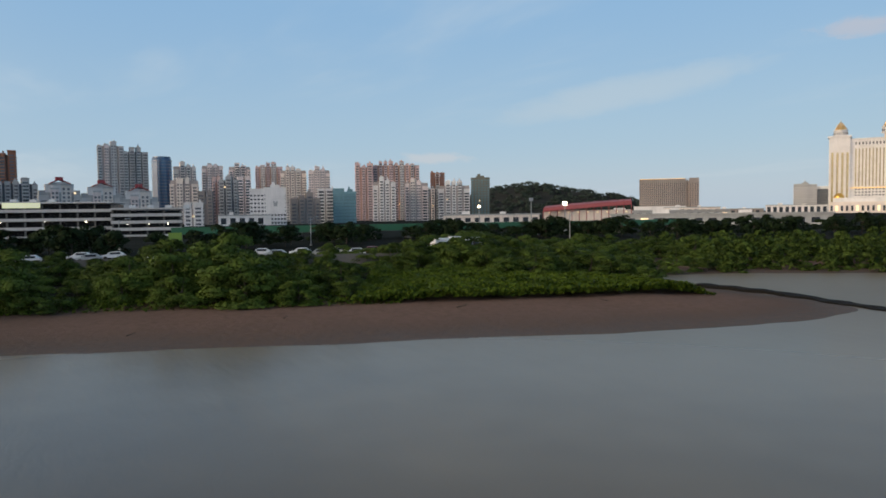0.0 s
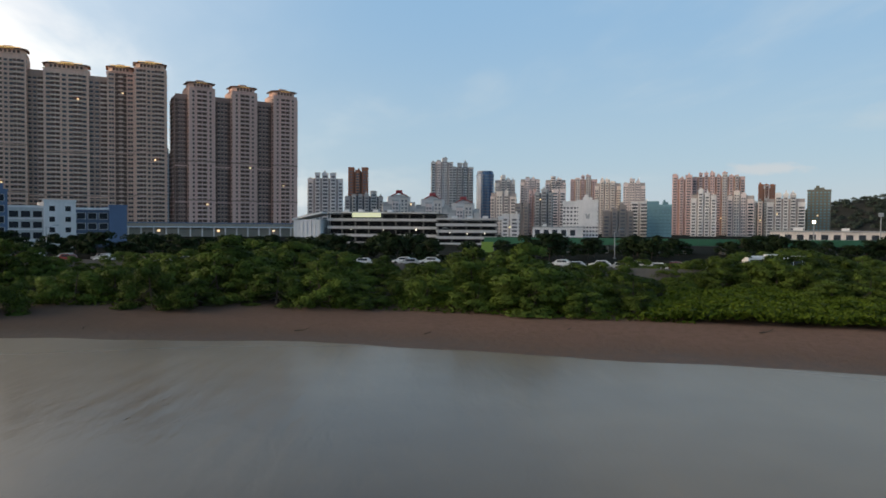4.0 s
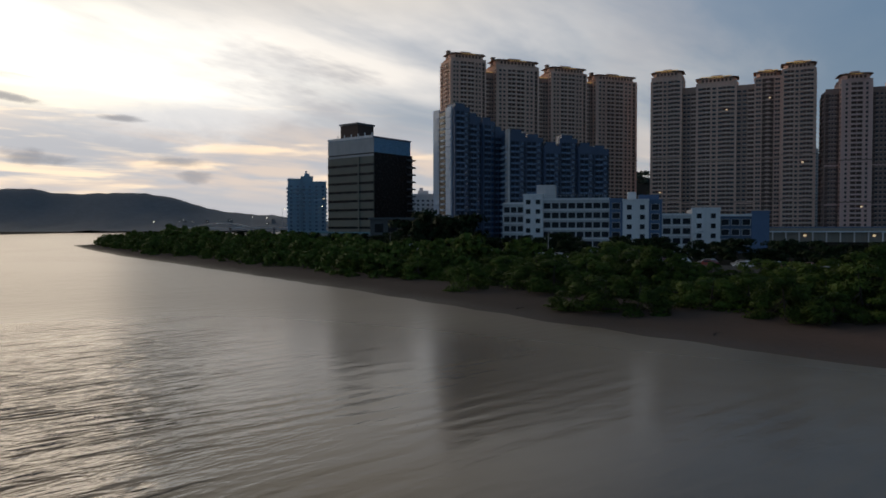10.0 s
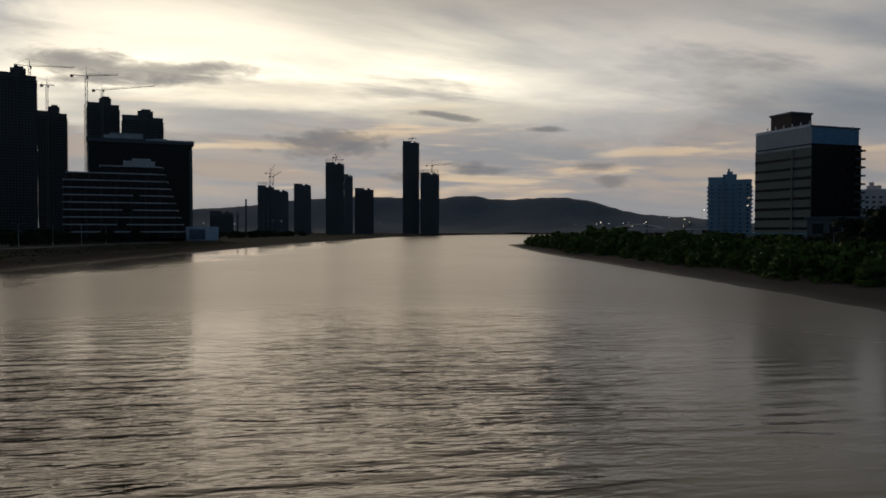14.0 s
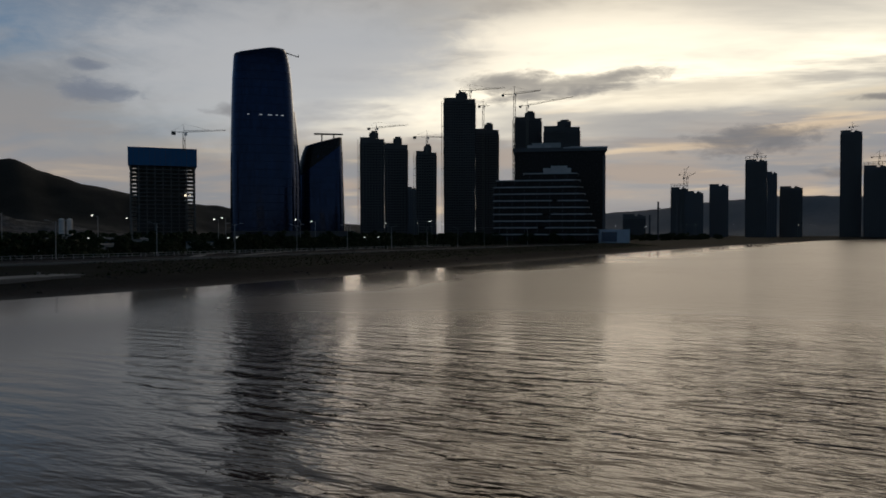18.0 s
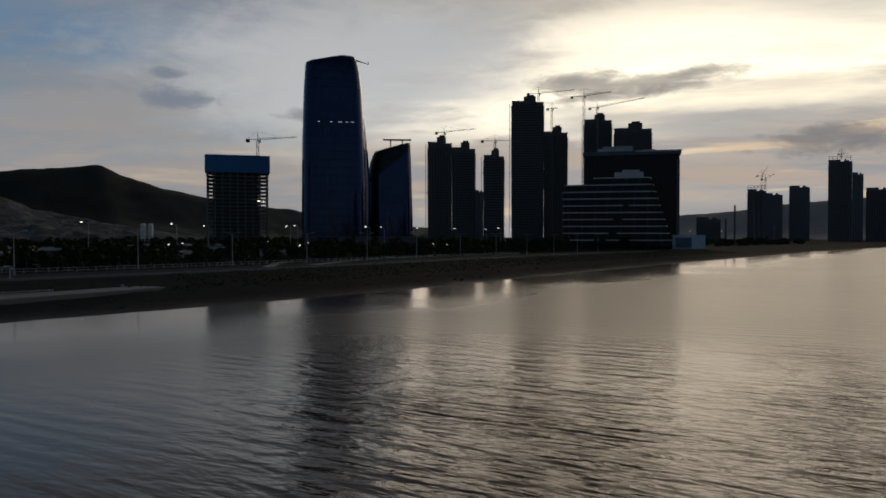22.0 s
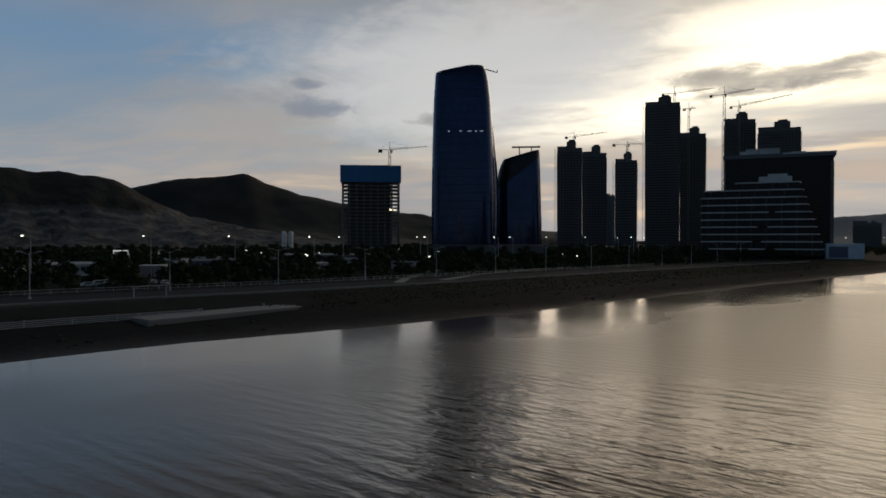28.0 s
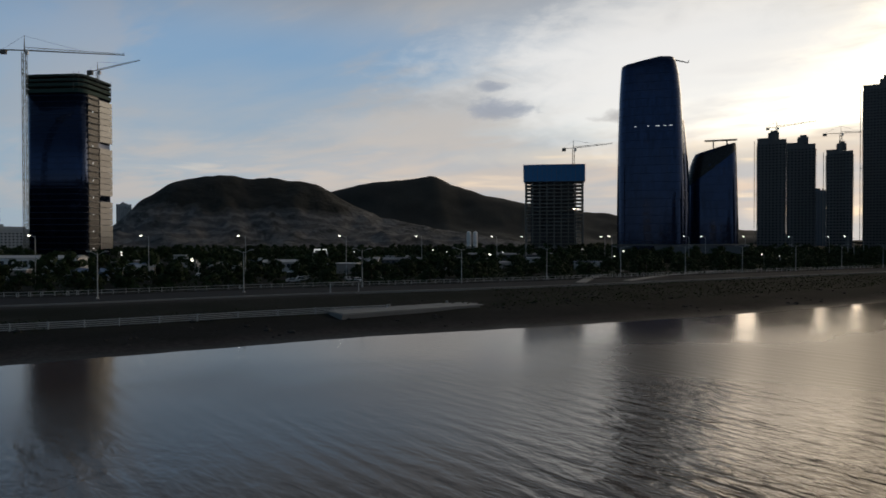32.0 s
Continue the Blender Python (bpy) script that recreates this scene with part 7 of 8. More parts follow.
# footpaths in the park, pale paving
def footpath(label, pts, w):
    bm = bmesh.new()
    rings = []
    for i in range((len(pts) - 1) * 4 + 1):
        k = min(i // 4, len(pts) - 2)
        f = i / 4 - k
        (ax, ay), (cx, cy) = pts[k], pts[k + 1]
        x, y = ax + (cx - ax) * f, ay + (cy - ay) * f
        n = math.hypot(cx - ax, cy - ay)
        nx, ny = -(cy - ay) / n * w, (cx - ax) / n * w
        rings.append([(x - nx, y - ny, 3.0), (x - nx, y - ny, 3.78), (x + nx, y + ny, 3.78), (x + nx, y + ny, 3.0)])
    loft(bm, rings)
    tagged(part("footpath", bm, PAVING), label, "path", kind="structure")


footpath("pale paved footpath curving into the park", [(-87, -214), (-100, -238), (-116, -264), (-136, -290)], 1.6)
footpath("pale paved footpath along the park lawn", [(-106, -221), (-129, -244), (-153, -264), (-176, -278), (-197, -288), (-227, -307)], 1.6)


# ---- street lamps ----
def street_lamp(m, h, arms, lit, label, group, glow=None):
    top = thing("street_lamp", m, label, "street lamp", group)
    bm = bmesh.new()
    tube(bm, (0, 0, 0), (0, 0, h), 0.15, 0.08, 8)
    part("pole", bm, STEEL, top)
    part("base", boxes((-0.25, 0.25, -0.25, 0.25, 0, 0.5)), STEEL, top)
    for sgn in arms:
        bm = bmesh.new()
        tube(bm, (0, 0, h - 0.6), (sgn * 1.9, 0, h + 0.25), 0.065, 0.05, 6)
        arm = part("arm", bm, STEEL, top)
        a, b = sorted((sgn * 1.8, sgn * 2.9))
        part("lamp_head", boxes((a, b, -0.2, 0.2, h + 0.16, h + 0.36)), STEEL, arm)
        if lit:
            part("lamp_lens", boxes((a + 0.3, b - 0.2, -0.18, 0.18, h - 0.14, h + 0.15)), glow or LAMPGLOW, arm, "glowing lamp lens")
    return top


first = street_lamp(pose(-18, -209, 3.5, 0, 0, -22), 11.0, (-1, 1), False, "pale double-arm street lamp beside the railing", "promenade lamps")
for i in range(-3, 12):
    if i:
        x, y = -18 - 32.0 * i, -209 - (11.3 if i < 6 else 11.0) * i + (0.0 if i > 0 else -2.5 * i)
        copy_thing(first, pose(x, y, 3.5, 0, 0, -22))
lit_one = street_lamp(pose(49, -252, 3.4, 0, 0, 10), 15.3, (1,), True, "tall lit single-arm street lamp in the park", "park lamps", WHITELAMP)
for x, y in ((79, -239), (19, -264), (-17, -272), (-50, -298), (-89, -321), (-117, -365), (-163, -368), (-235, -387), (-270, -400), (-310, -410), (-350, -425), (-390, -440), (-150, -330), (-200, -345), (-330, -380), (-300, -350), (-560, -420), (-620, -430), (-690, -440)):
    copy_thing(lit_one, pose(x, y, 3.4, 0, 0, random.Random(x).uniform(-40, 40)))
small_lamp = street_lamp(pose(40, -300, 3.4), 5.5, (1,), True, "low lit lamp among the park trees", "low park lamps", WHITELAMP)
rng = random.Random(8)
for i in range(34):
    copy_thing(small_lamp, pose(rng.uniform(-330, 120), rng.uniform(-560, -300), 3.4, 0, 0, rng.uniform(0, 360)))
far_lamp = street_lamp(pose(-893, 24, 3.4), 24.0, (1,), True, "tall lit lamp far along the shore", "shore lamps")
for x, y, z in ((-793, 36, 3.4), (-760, 20, 3.4), (-700, 60, 3.4), (-640, 60, 3.4), (-600, 70, 3.4), (-1286, -130, 6), (-1290, -91, 8), (-1100, -30, 3), (-1296, -508, 0), (-1200, -470, 0), (-1480, -600, 0), (-1560, -600, 0), (-1420, -640, 0), (-1250, -620, 0), (-1080, -600, 0), (-980, -560, 0), (-560, 40, 0), (-480, 60, 0)):
    copy_thing(far_lamp, pose(x, y, max(0.0, ground_z(x, y)) - 0.4, 0, 0, 40))
for x, y in ((-190, 96), (-160, 125), (-250, 60), (-116, 160), (-30, 190), (40, 200), (-75, 178)):
    street_lamp(pose(x, y, 3.4, 0, 0, 60), 7.5, (1,), False, "grey single-arm street lamp by the bank road", "bank road lamps")
bl = thing("billboard", pose(-8, -302, 3.4, 0, 0, 178), "small lit gantry sign in the park", "sign")
part("panel", boxes((-2.6, 2.6, -0.3, 0.3, 9.5, 9.95)), COOLGLOW, bl, "glowing white sign bar")
for x in (-2.6, 2.3):
    part("side_light", boxes((x, x + 0.3, -0.3, 0.3, 8.3, 9.2)), COOLGLOW, bl, "glowing white upright")
part("back_panel", boxes((-2.7, 2.7, 0.32, 0.5, 8.2, 10.0)), DARKGREY, bl)
for x in (-3, 3):
    part("post", boxes((x - 0.2, x + 0.2, -0.2, 0.2, 0, 8.6)), STEEL, bl)
for dx in (-3.2, 3.2):
    tk = thing("storage_tank", pose(-163 + dx, -683, 3.3), "white upright storage tank", "tank", "storage tanks")
    bm = bmesh.new()
    loft(bm, [ring(2.3, 0, 16), ring(2.3, 20, 16), ring(1.7, 21.0, 16), ring(0.3, 21.5, 16)])
    part("shell", bm, WHITE, tk)
    bm = bmesh.new()
    loft(bm, [ring(2.4, 10, 16), ring(2.4, 10.5, 16)])
    part("hoop", bm, STEEL, tk)


# ---- vehicles ----
def wheel_parts(top, xs, y0, y1, r):
    for x in xs:
        for y in (y0, y1):
            bm = bmesh.new()
            tube(bm, (x, y - 0.12, r), (x, y + 0.12, r), r, n=12)
            w = part("wheel", bm, RUBBER, top)
            if r > 0.4:
                bm = bmesh.new()
                tube(bm, (x, y - 0.14, r), (x, y + 0.14, r), r * 0.55, n=10)
                part("rim", bm, STEEL, w)


def bus(m, label, paint, L=10.5, H=3.1):
    top = thing("bus", m, label, "bus", "parked vehicles")
    bm = bmesh.new()
    prof = [(-1.22, 0.45), (1.22, 0.45), (1.25, 1.3), (1.2, H - 0.25), (0.95, H), (-0.95, H), (-1.2, H - 0.25), (-1.25, 1.3)]
    loft(bm, [[(x, y, z) for y, z in prof] for x in (-L / 2, L / 2)])
    part("body", bm, paint, top)
    for s in (-1, 1):
        for i in range(6):
            x = -L / 2 + 0.6 + i * (L - 1.2) / 6
            part("window", boxes((x, x + (L - 1.2) / 6 - 0.18, min(s * 1.22, s * 1.27), max(s * 1.22, s * 1.27), 1.45, 2.45)), WINDOW, top)
    part("windscreen", boxes((L / 2 - 0.02, L / 2 + 0.04, -1.05, 1.05, 1.25, 2.6)), WINDOW, top)
    part("roof_unit", boxes((-1.5, 1.2, -0.7, 0.7, H, H + 0.28)), PAINTWHITE, top)
    wheel_parts(top, (-L / 2 + 2.2, L / 2 - 2.4), -1.12, 1.12, 0.48)
    return top


def car(m, label, paint):
    top = thing("car", m, label, "car", "parked vehicles")
    bm = bmesh.new()
    side = [(-2.15, 0.35), (2.15, 0.35), (2.2, 0.72), (1.2, 0.9), (0.55, 1.42), (-1.2, 1.45), (-1.95, 0.95), (-2.2, 0.8)]
    loft(bm, [[(x, y, z) for x, z in side] for y in (-0.86, 0.86)])
    part("body", bm, paint, top)
    for s in (-1, 1):
        part("window", boxes((-1.3, 0.55, min(s * 0.855, s * 0.88), max(s * 0.855, s * 0.88), 0.95, 1.34)), WINDOW, top)
    bm = bmesh.new()
    loft(bm, [[(1.2, -0.75, 0.93), (1.2, 0.75, 0.93), (0.62, 0.7, 1.4), (0.62, -0.7, 1.4)], [(1.23, -0.75, 0.95), (1.23, 0.75, 0.95), (0.65, 0.7, 1.42), (0.65, -0.7, 1.42)]])
    part("windscreen", bm, WINDOW, top)
    wheel_parts(top, (-1.35, 1.35), -0.8, 0.8, 0.31)
    return top


SILVER = surface("silver_car_paint", (0.45, 0.46, 0.47), 0.35, 0.4, 0.06, 0.5)
CARRED = surface("dark_red_car_paint", (0.22, 0.03, 0.03), 0.35, 0.1, 0.06, 0.5)
rng = random.Random(5)
b1 = bus(pose(0, 0, -200), "white parked coach behind the mangroves", PAINTWHITE)
c1, c2, c3 = car(pose(0, 0, -200), "white parked car on the bank road", PAINTWHITE), car(pose(0, 0, -200), "silver parked car on the bank road", SILVER), car(pose(0, 0, -200), "dark red parked car on the bank road", CARRED)
s, row = 10.0, 0
while s < 330:
    row = 1 - row
    x, y, a = along_smooth(RIGHT, s, (74.5, 80.5)[row] + rng.uniform(-0.6, 0.6), 8)
    if rng.random() < 0.03:
        copy_thing(b1, pose(x, y, 3.65, 0, 0, a + rng.choice((0, 180)) + rng.uniform(-3, 3)))
        s += 9 + rng.uniform(0, 4)
    else:
        copy_thing(rng.choice((c1, c1, c1, c2, c2, c3)), pose(x, y, 3.65, 0, 0, a + rng.uniform(-4, 4)))
        s += 2.9 + rng.uniform(0, 1.6)
for i in range(34):
    x, y = rng.uniform(-70, 110), rng.uniform(-330, -236)
    if -side_distance(np.array([x]), np.array([y]), LEFT)[0] > 98:
        copy_thing(rng.choice((c1, c1, c2, b1) if i % 7 == 0 else (c1, c2)), pose(x, y, 3.45, 0, 0, rng.choice((10, 100, 190)) + rng.uniform(-5, 5)))
for mdl in (b1, c1, c2, c3):
    for o in (*mdl.children_recursive, mdl):
        bpy.data.objects.remove(o)

# sheds and site huts in the park on the far bank
for label, x, y, az, w, d, h, wall in (("long white site shed", 112, -322, 172, 44, 9, 6.5, WHITE), ("white site hut with flat roof", 30, -300, 175, 12, 6, 4, WHITE), ("pale little site hut", 60, -290, 178, 10, 6, 3.5, CREAM),
                                       ("low blue-roofed site hut", 70, -262, 170, 12, 5, 3.2, BLUEPAINT), ("long dark site shed", -60, -360, 165, 50, 10, 3.6, DARKGREY), ("low dark site shed", -120, -420, 160, 60, 12, 4.5, DARKGREY), ("pale hut by the car park", 8, -318, 176, 16, 7, 4.2, GREY),
                                       ("white pavilion in the trees", -30, -325, 170, 9, 6, 5.0, WHITE)):
    hut = thing("site_shed", pose(x, y, 3.4, 0, 0, az), label, "shed", "site sheds")
    part("wall", boxes((-w / 2, w / 2, 0, d, 0, h)), wall, hut)
    bm = bmesh.new()
    loft(bm, [[(-w / 2 - 0.4, -0.5, h), (-w / 2 - 0.4, d / 2, h + 1.0), (-w / 2 - 0.4, d + 0.5, h)], [(w / 2 + 0.4, -0.5, h), (w / 2 + 0.4, d / 2, h + 1.0), (w / 2 + 0.4, d + 0.5, h)]])
    part("roof", bm, wall if wall in (BLUEPAINT, DARKGREY) else GREY, hut)
    for i in range(int(w / 3)):
        part("window", boxes((-w / 2 + 1 + i * 3, -w / 2 + 2.4 + i * 3, -0.1, 0, h * 0.45, h * 0.8)), WINDOW, hut)

rng = random.Random(21)
for i in range(30):
    x, y = rng.uniform(-150, 190), rng.uniform(-470, -262)
    w, d, h = rng.uniform(5, 14), rng.uniform(4, 7), rng.uniform(2.6, 4.5)
    hut = thing("site_hut", pose(x, y, 3.4, 0, 0, rng.uniform(150, 200)), "small pale site hut among the park trees", "hut", "site huts")
    part("wall", boxes((-w / 2, w / 2, 0, d, 0, h)), rng.choice((WHITE, GREY, TAUPE, GREY)), hut)
    part("roof", boxes((-w / 2 - 0.3, w / 2 + 0.3, -0.3, d + 0.3, h, h + 0.25)), rng.choice((GREY, BLUEPAINT, WHITE)), hut)
    part("door", boxes((-0.5, 0.5, -0.06, 0, 0, 2.0)), DARKGREY, hut)

# green viaduct beyond the bank road
via = thing("viaduct", pose(-42, 226, 4.0, 0, 0, 20.4), "green-parapet road viaduct on short piers", "bridge")
part("deck", boxes((-36, 150, 0, 9, 2.0, 2.9)), DARKCON, via)
for i in range(31):
    part("parapet_panel", boxes((-36 + i * 6, -30.1 + i * 6, -0.25, 0, 2.2, 4.3)), GREENPAINT, via, "green parapet panel")
for i in range(16):
    part("pier", boxes((-34 + i * 12, -32.8 + i * 12, 2, 6, -0.7, 2.0)), CONCRETE, via)
part("end_wall", boxes((-36.8, -33, -0.8, -0.3, -0.5, 2.8)), LIMEPAINT, via, "lime green end wall")
br = thing("far_bridge", pose(-753, -10, 3.3, 0, 0, 80), "far pale arched bridge approach", "bridge")
bm = bmesh.new()
loft(bm, [[(x, y, 4 + 10 * (1 - (x / 40) ** 2) + z) for y, z in ((0, 0), (8, 0), (8, 1.2), (0, 1.2))] for x in range(-40, 41, 8)])
part("arch", bm, CREAM, br)
part("deck", boxes((-40, 150, 0, 8, 9, 10)), CREAM, br)
for i in range(9):
    part("pier", boxes((-36 + i * 22, -34 + i * 22, 2, 6, 0, 9)), CONCRETE, br)


# ---- trees ----
def leaf_mesh(name, seed, clumps, per, size, mat):
    """Many small leaves on the shells of clumps (x, y, z, rx, rz)."""
    g = np.random.default_rng(seed)
    C = np.repeat(np.array(clumps), per, axis=0)
    n = len(C)
    d = g.normal(size=(n, 3))
    d /= np.linalg.norm(d, axis=1)[:, None]
    d[:, 2] = np.where(d[:, 2] < -0.35, -d[:, 2], d[:, 2])
    p = C[:, :3] + d * np.stack([C[:, 3], C[:, 3], C[:, 4]], 1) * g.uniform(0.62, 1.08, n)[:, None]
    p[:, 2] = np.maximum(p[:, 2], 0.05)
    nrm = d + g.normal(size=(n, 3)) * 0.55
    nrm /= np.linalg.norm(nrm, axis=1)[:, None]
    a = np.cross(nrm, g.normal(size=(n, 3)))
    a /= np.linalg.norm(a, axis=1)[:, None]
    b = np.cross(nrm, a)
    s = (size * g.uniform(0.6, 1.35, n))[:, None]
    V = np.stack([p - a * s, p - b * s * 0.5 + nrm * s * 0.12, p + a * s, p + b * s * 0.5 + nrm * s * 0.12], 1).reshape(-1, 3)
    me = bpy.data.meshes.new(name)
    me.from_pydata(V.tolist(), [], np.arange(4 * n).reshape(n, 4).tolist())
    me.materials.append(mat)
    whole = p - np.array((0, 0, p[:, 2].max() * 0.3))
    whole /= np.linalg.norm(whole, axis=1)[:, None]
    round_off(me, np.repeat(0.55 * d + 0.4 * whole + 0.45 * nrm, 4, axis=0))
    return me


def round_off(me, normals):
    """Lets the leaves of a clump take the light as the clump's rounded surface does."""
    normals = normals / np.linalg.norm(normals, axis=1)[:, None]
    me.polygons.foreach_set("use_smooth", [True] * len(me.polygons))
    me.normals_split_custom_set_from_vertices(normals.tolist())
    LEAF_NORMALS[me.name] = normals


LEAF_NORMALS = {}


def make_tree(name, label, category, group, h, r, seed, mat, leaf, per, nclump=16, trunk=0.16, base=0.25, top_narrow=0.55, dome=False):
    """A tapered trunk with limbs under a crown of leaf clumps."""
    g = random.Random(seed)
    top = thing(name, pose(0, 0, -300), label, category, group)
    clumps = []
    for i in range(nclump):
        a, q = g.uniform(0, 6.283), math.sqrt(g.random())
        z = base + (1 - base) * g.random() ** 0.8
        rad = r * (1.0 - top_narrow * ((z - base) / (1 - base)) ** 2)
        k = g.uniform(0.24, 0.42) * r
        if dome:
            z = (i + g.random()) / nclump * 0.92
            rad, k = r * math.sqrt(1 - (0.98 * z) ** 2), g.uniform(0.30, 0.44) * r * (1 - 0.35 * z)
            q = math.sqrt(g.uniform(0.35 if z < 0.6 else 0.0, 1.0))
        clumps.append((math.cos(a) * q * rad, math.sin(a) * q * rad, z * h - 0.5 * k, k, k * g.uniform(0.6, 0.95)))
    bm = bmesh.new()
    lean = (g.uniform(-0.4, 0.4), g.uniform(-0.4, 0.4))
    tube(bm, (0, 0, -0.3), (lean[0], lean[1], h * 0.5), trunk, trunk * 0.55)
    tube(bm, (lean[0], lean[1], h * 0.5), (lean[0] * 1.6, lean[1] * 1.6, h * 0.85), trunk * 0.55, trunk * 0.2, 5)
    for c in clumps[:7]:
        tube(bm, (lean[0] * 0.6, lean[1] * 0.6, h * g.uniform(0.15, 0.45)), c[:3], trunk * 0.4, trunk * 0.12, 4)
    part("trunk", bm, BARK, top)
    part("crown", leaf_mesh("crown", seed, clumps, per, leaf, mat), None, top)
    return top


def scatter(models, spots, g, tall=1.0):
    z = land_height(np.array([p[0] for p in spots], float), np.array([p[1] for p in spots], float))[0]
    for (x, y, s), zz in zip(spots, z):
        o = copy_thing(g.choice(models), pose(x, y, float(zz), 0, 0, g.uniform(0, 360)))
        o.scale = (s * g.uniform(0.9, 1.2), s * g.uniform(0.9, 1.2), s * tall * g.uniform(0.8, 1.2))


def sow(n, box_, line, flip, lo, hi, gap, g, keep=None):
    """Random spots in a strip lo to hi inland of a bank line, no two closer than gap."""
    out, grid = [], {}
    xs = np.array([g.uniform(box_[0], box_[1]) for _ in range(n)])
    ys = np.array([g.uniform(box_[2], box_[3]) for _ in range(n)])
    d = flip * side_distance(xs, ys, line)
    for x, y, q in zip(xs, ys, d):
        if lo <= q <= hi and (keep is None or keep(x, y, q)):
            key = (int(x // gap), int(y // gap))
            if all(math.hypot(x - u, y - v) >= gap for i in (-1, 0, 1) for j in (-1, 0, 1) for u, v in grid.get((key[0] + i, key[1] + j), ())):
                grid.setdefault(key, []).append((x, y))
                out.append((x, y, q))
    return out


rng = random.Random(11)
MANGROVE = [make_tree("mangrove_tree", "bushy green mangrove tree rooted in the mud bank", "tree", "mangrove trees", 7.0, 4.3, 100 + i, LEAF_MANGROVE, 0.19, 270, 24, base=0.02, dome=True) for i in range(5)]
MANGROVE_FAR = [make_tree("mangrove_tree", "dark bushy mangrove tree along the river point", "tree", "mangrove trees", 6.8, 4.3, 120 + i, LEAF_MANGROVE, 0.50, 48, 18, base=0.02, dome=True) for i in range(4)]


def low_patch(x, y, q):
    return x > -6 and y < 118 + 4 * math.sin(x * 0.3) and x < 46.5 + 1.5 * math.sin(y)


def tree_size(x, y, q):
    swell = 0.5 + 1.35 * noise.noise((x * 0.05, y * 0.05, 7.0))
    s = 0.60 + 0.62 * swell + (0.10 if 27 < q < 42 else 0.0) - (0.14 if q < 23.5 else 0.0) - (0.08 if q > 46 else 0.0) + (0.16 if x < -50 and q > 38 else 0.0)
    return max(0.38, s) * rng.uniform(0.82, 1.18)


def join_trees(name, label, models, spots_, g, mat=LEAF_MANGROVE):
    """A far belt of trees as one object: the crowns of the models set side by side."""
    V, N = [], []
    z = land_height(np.array([p[0] for p in spots_], float), np.array([p[1] for p in spots_], float))[0]
    crowns = []
    for mdl in models:
        me = [o for o in mdl.children if o.name.startswith("crown")][0].data
        co = np.empty(len(me.vertices) * 3)
        me.vertices.foreach_get("co", co)
        crowns.append((co.reshape(-1, 3), LEAF_NORMALS[me.name]))
    for (x, y, s), zz in zip(spots_, z):
        c, nn = g.choice(crowns)
        a = g.uniform(0, 6.283)
        R = np.array([[math.cos(a), -math.sin(a), 0], [math.sin(a), math.cos(a), 0], [0, 0, 1]])
        V.append((c * (s * g.uniform(0.9, 1.2), s * g.uniform(0.9, 1.2), s * g.uniform(0.85, 1.15))) @ R.T + (x, y, float(zz)))
        N.append(nn @ R.T)
    V = np.concatenate(V)
    me = bpy.data.meshes.new(name)
    me.from_pydata(V.tolist(), [], np.arange(len(V)).reshape(-1, 4).tolist())
    me.materials.append(mat)
    round_off(me, np.concatenate(N))
    return tagged(new(name, me), label, "trees", kind="stuff")


spots = sow(6000, (-170, 60, 40, 170), RIGHT, 1, 20.5, 58, 5.0, rng, lambda x, y, q: not low_patch(x, y, q) and x < 12)
spots += sow(1100, (8, 62, 108, 172), RIGHT, 1, 2.5, 62, 5.0, rng, lambda x, y, q: y > 116 + 4 * math.sin(x * 0.3))
scatter(MANGROVE, [(x, y, tree_size(x, y, q)) for x, y, q in spots], rng, 0.66)
scatter(MANGROVE, [(x, y, sz) for x, y, sz in ((-82, 55, 1.15), (-78, 58, 0.95), (-87, 53.5, 0.9), (-64, 70, 1.0), (-59, 72, 0.8), (-20, 87, 1.1), (-15, 89, 0.8), (-118, 47, 1.0), (-44, 80, 0.9))], rng, 0.72)
spots2 = sow(9000, (-620, -150, -130, 120), RIGHT, 1, 15, 60, 6.2, rng)
join_trees("mangrove_belt", "dark belt of mangrove trees along the river point", MANGROVE_FAR, [(x, y, tree_size(x, y, q) * 1.05) for x, y, q in spots2], rng)
spots3 = sow(2600, (56, 260, 126, 240), RIGHT, 1, 2, 60, 4.6, rng)
join_trees("mangrove_belt", "belt of mangrove trees beyond the tidal inlet", MANGROVE_FAR, [(x, y, rng.uniform(0.42, 0.75)) for x, y, q in spots3], rng)
STREET = [make_tree("street_tree", "dark round-crowned street tree behind the mangroves", "tree", "street trees", 8.0, 4.6, 200 + i, LEAF_DARK, 0.5, 60, 17, base=0.22) for i in range(4)]
spots4 = sow(7000, (-520, 260, -40, 330), RIGHT, 1, 87, 112, 5.6, rng, lambda x, y, q: x > -480)
scatter(STREET, [(x, y, rng.uniform(0.7, 1.0)) for x, y, q in spots4], rng, 0.8)
scatter(STREET, [(-240, 72, 1.7), (-248, 80, 2.0), (-252, 67, 1.6), (-262, 78, 1.9), (-236, 83, 1.5), (-285, 92, 1.8), (-292, 104, 1.9)], rng)
PARK = [make_tree("park_tree", "small dark park tree behind the promenade", "tree", "park trees", 6.0, 3.8, 220 + i, LEAF_DARK, 0.55, 45, 14, base=0.15) for i in range(4)]
spots5 = sow(5000, (-330, 130, -420, -190), LEFT, -1, 92, 190, 9.5, rng, lambda x, y, q: noise.noise((x * 0.02, y * 0.02, 1)) > -0.32 and (q < 140 or x < 20))
scatter(PARK, [(x, y, rng.uniform(0.6, 1.15)) for x, y, q in spots5], rng)
spots6 = sow(3000, (-900, -300, -560, -240), LEFT, -1, 85, 170, 15, rng)
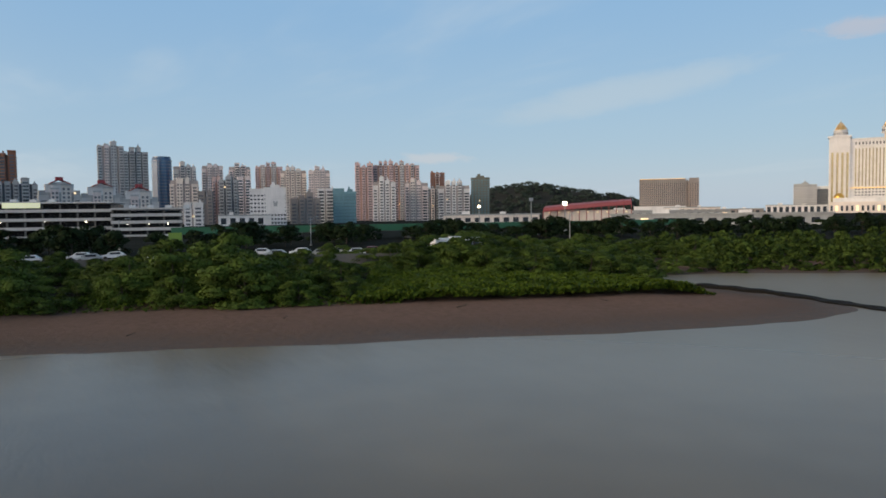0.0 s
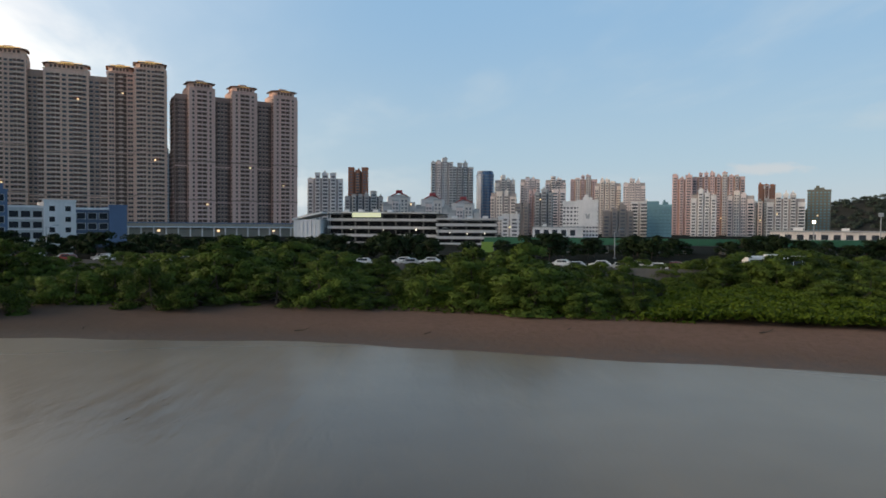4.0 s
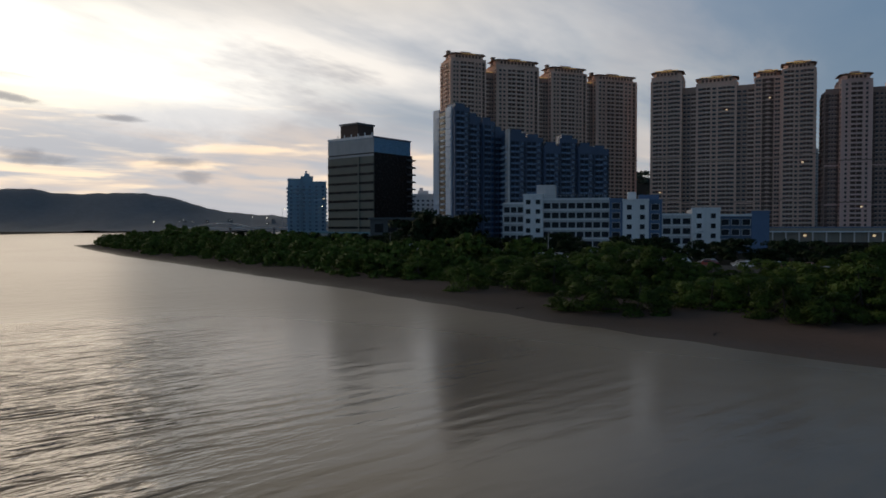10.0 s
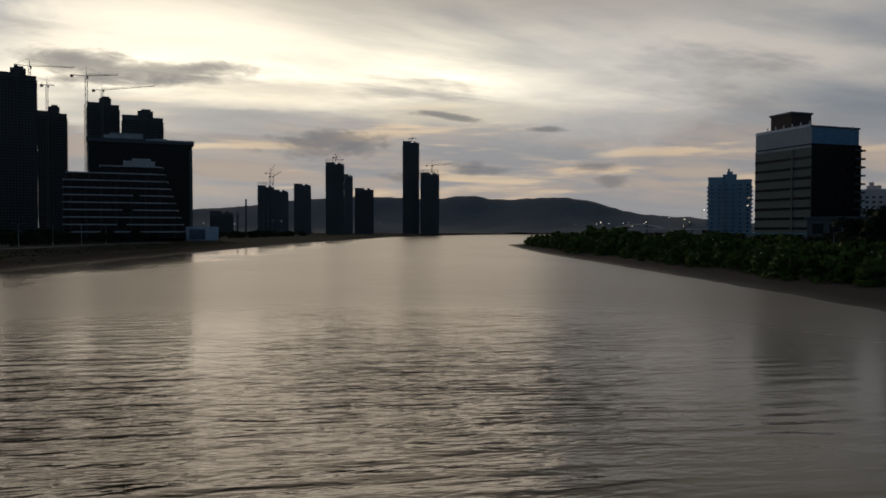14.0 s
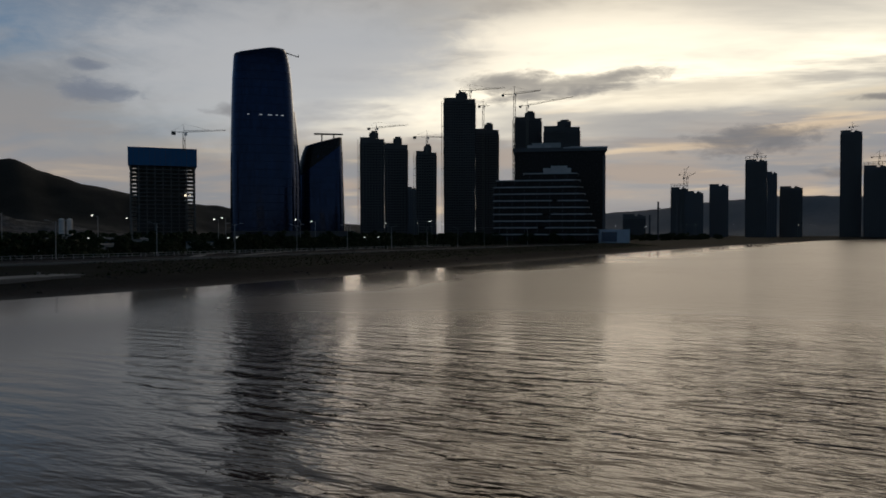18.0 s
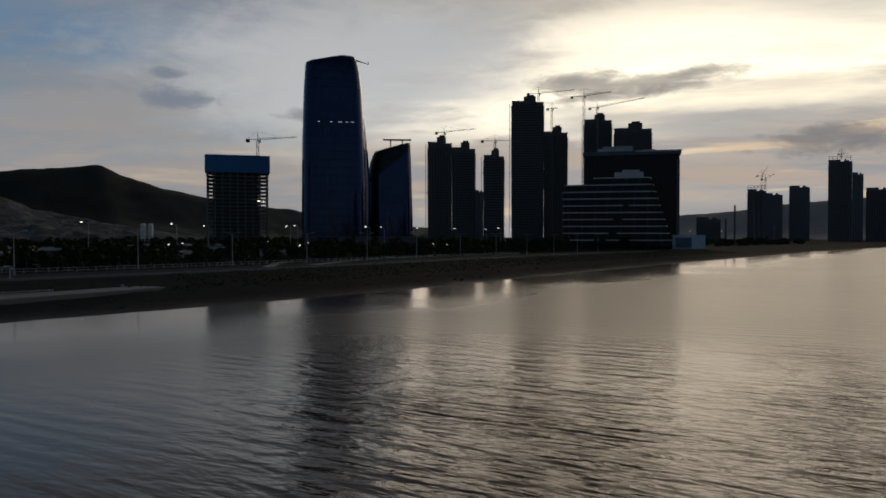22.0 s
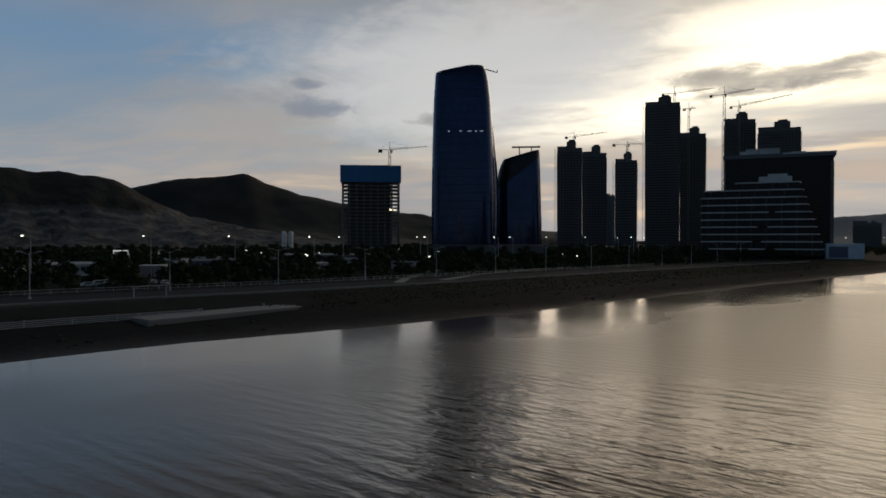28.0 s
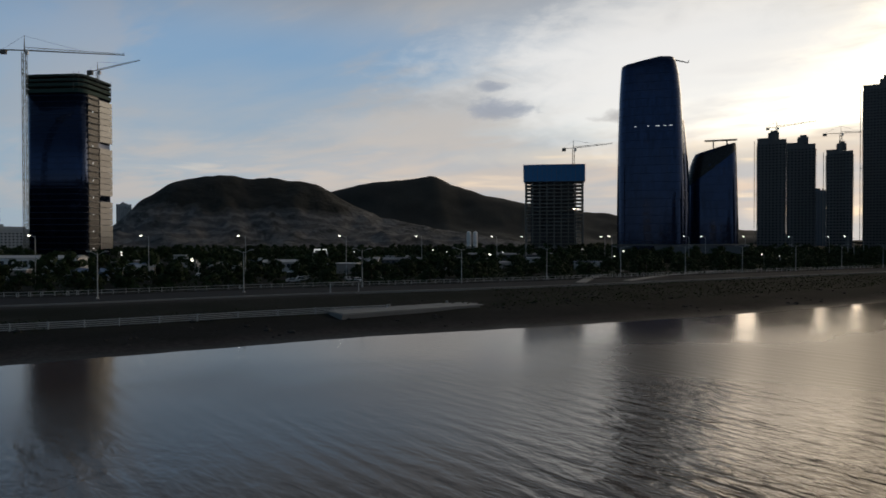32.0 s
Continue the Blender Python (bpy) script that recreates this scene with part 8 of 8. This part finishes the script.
scatter(PARK, [(x, y, rng.uniform(0.9, 1.4)) for x, y, q in spots6], rng)
spots7 = sow(6000, (-500, 420, -900, -240), LEFT, -1, 150, 620, 15, rng)
join_trees("park_woodland", "dark belts of trees between park and hills", PARK, [(x, y, rng.uniform(0.8, 1.5)) for x, y, q in spots7], rng, LEAF_DARK)
for mdl in MANGROVE + MANGROVE_FAR + STREET + PARK:
    for o in (*mdl.children_recursive, mdl):
        bpy.data.objects.remove(o)


def undergrowth(name, label, line, flip, box_, lo, hi, n, height, leaf, mat, seed, keep=None):
    """Ground cover: clumps of leaves spread over a strip, one object for what nobody could count."""
    g = np.random.default_rng(seed)
    xs, ys = g.uniform(box_[0], box_[1], n), g.uniform(box_[2], box_[3], n)
    q = flip * side_distance(xs, ys, line)
    ok = (q > lo) & (q < hi)
    if keep:
        ok &= np.array([keep(x, y, d) for x, y, d in zip(xs, ys, q)])
    xs, ys, q = xs[ok], ys[ok], q[ok]
    z = land_height(xs, ys)[0]
    lump = np.array([noise.noise((x * 0.28, y * 0.28, seed)) * 0.5 + noise.noise((x * 0.09, y * 0.09, seed + 1)) * 0.5 for x, y in zip(xs, ys)])
    rise = np.clip((q - lo) / 2.5, 0.25, 1)
    hh = np.clip(height * (0.75 + 0.6 * lump), 0.2, None) * rise
    m = len(xs)
    p = np.stack([xs, ys, z + hh * g.uniform(0.15, 1.0, m) ** 0.5], 1)
    nrm = np.stack([g.normal(0, 0.6, m), g.normal(0, 0.6, m) - 0.2, np.full(m, 0.9)], 1)
    nrm /= np.linalg.norm(nrm, axis=1)[:, None]
    a = np.cross(nrm, g.normal(size=(m, 3)))
    a /= np.linalg.norm(a, axis=1)[:, None]
    b = np.cross(nrm, a)
    s = (leaf * g.uniform(0.6, 1.4, m))[:, None]
    V = np.stack([p - a * s, p - b * s * 0.5 + nrm * s * 0.1, p + a * s, p + b * s * 0.5 + nrm * s * 0.1], 1).reshape(-1, 3)
    me = bpy.data.meshes.new(name)
    me.from_pydata(V.tolist(), [], np.arange(4 * m).reshape(m, 4).tolist())
    me.materials.append(mat)
    return tagged(new(name, me), label, "undergrowth", kind="stuff")


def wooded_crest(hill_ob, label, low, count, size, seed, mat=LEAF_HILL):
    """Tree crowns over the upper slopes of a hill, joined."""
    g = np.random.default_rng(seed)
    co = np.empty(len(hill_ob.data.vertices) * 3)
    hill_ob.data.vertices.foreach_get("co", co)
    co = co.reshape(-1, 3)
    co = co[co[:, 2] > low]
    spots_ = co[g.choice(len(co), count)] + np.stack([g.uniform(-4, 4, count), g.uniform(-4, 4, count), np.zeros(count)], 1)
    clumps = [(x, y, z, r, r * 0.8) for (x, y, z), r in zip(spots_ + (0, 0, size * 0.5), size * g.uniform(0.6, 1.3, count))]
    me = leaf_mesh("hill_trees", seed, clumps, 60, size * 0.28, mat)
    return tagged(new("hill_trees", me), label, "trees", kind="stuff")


# these crowns carry the painted haze of LEAF_HILL
wooded_crest(CITY_HILL, "trees in haze-lightened green covering the hill behind the city", 12, 900, 7.0, 51)
wooded_crest(TOWER_HILL, "trees in haze-lightened green on the rise behind the towers", 8, 260, 6.0, 52)
undergrowth("low_mangrove", "carpet of low bright green mangrove shrubs", SHRUB_LINE, 1, (-8, 54, 80, 124), 13, 60, 130000, 1.7, 0.27, LEAF_SHRUB, 31, lambda x, y, q: low_patch(x, y, q) and (q > 19 or y > 94))
undergrowth("mangrove_seedlings", "low mangrove shrubs along the edge of the mud", RIGHT, 1, (-150, 0, 36, 110), 19, 27, 90000, 1.3, 0.25, LEAF_SHRUB, 33, lambda x, y, q: noise.noise((x * 0.06, y * 0.06, 3)) > -0.15)
undergrowth("bank_scrub", "dark scrub on the bank behind the mangroves", RIGHT, 1, (-300, 120, 0, 260), 52, 64, 70000, 1.5, 0.4, LEAF_DARK, 34)
undergrowth("bank_grass", "dark rough grass on the river bank", LEFT, -1, (-480, 70, -340, -130), 26, 56, 90000, 0.55, 0.3, LEAF_DARK, 35, lambda x, y, q: x < -50 or (q < 38 and noise.noise((x * 0.07, y * 0.07, 5)) > 0.1))
undergrowth("park_scrub", "dark hedges and scrub in the park", LEFT, -1, (-420, 130, -440, -190), 83, 150, 80000, 1.6, 0.5, LEAF_DARK, 36, lambda x, y, q: noise.noise((x * 0.05, y * 0.05, 8)) > -0.05)
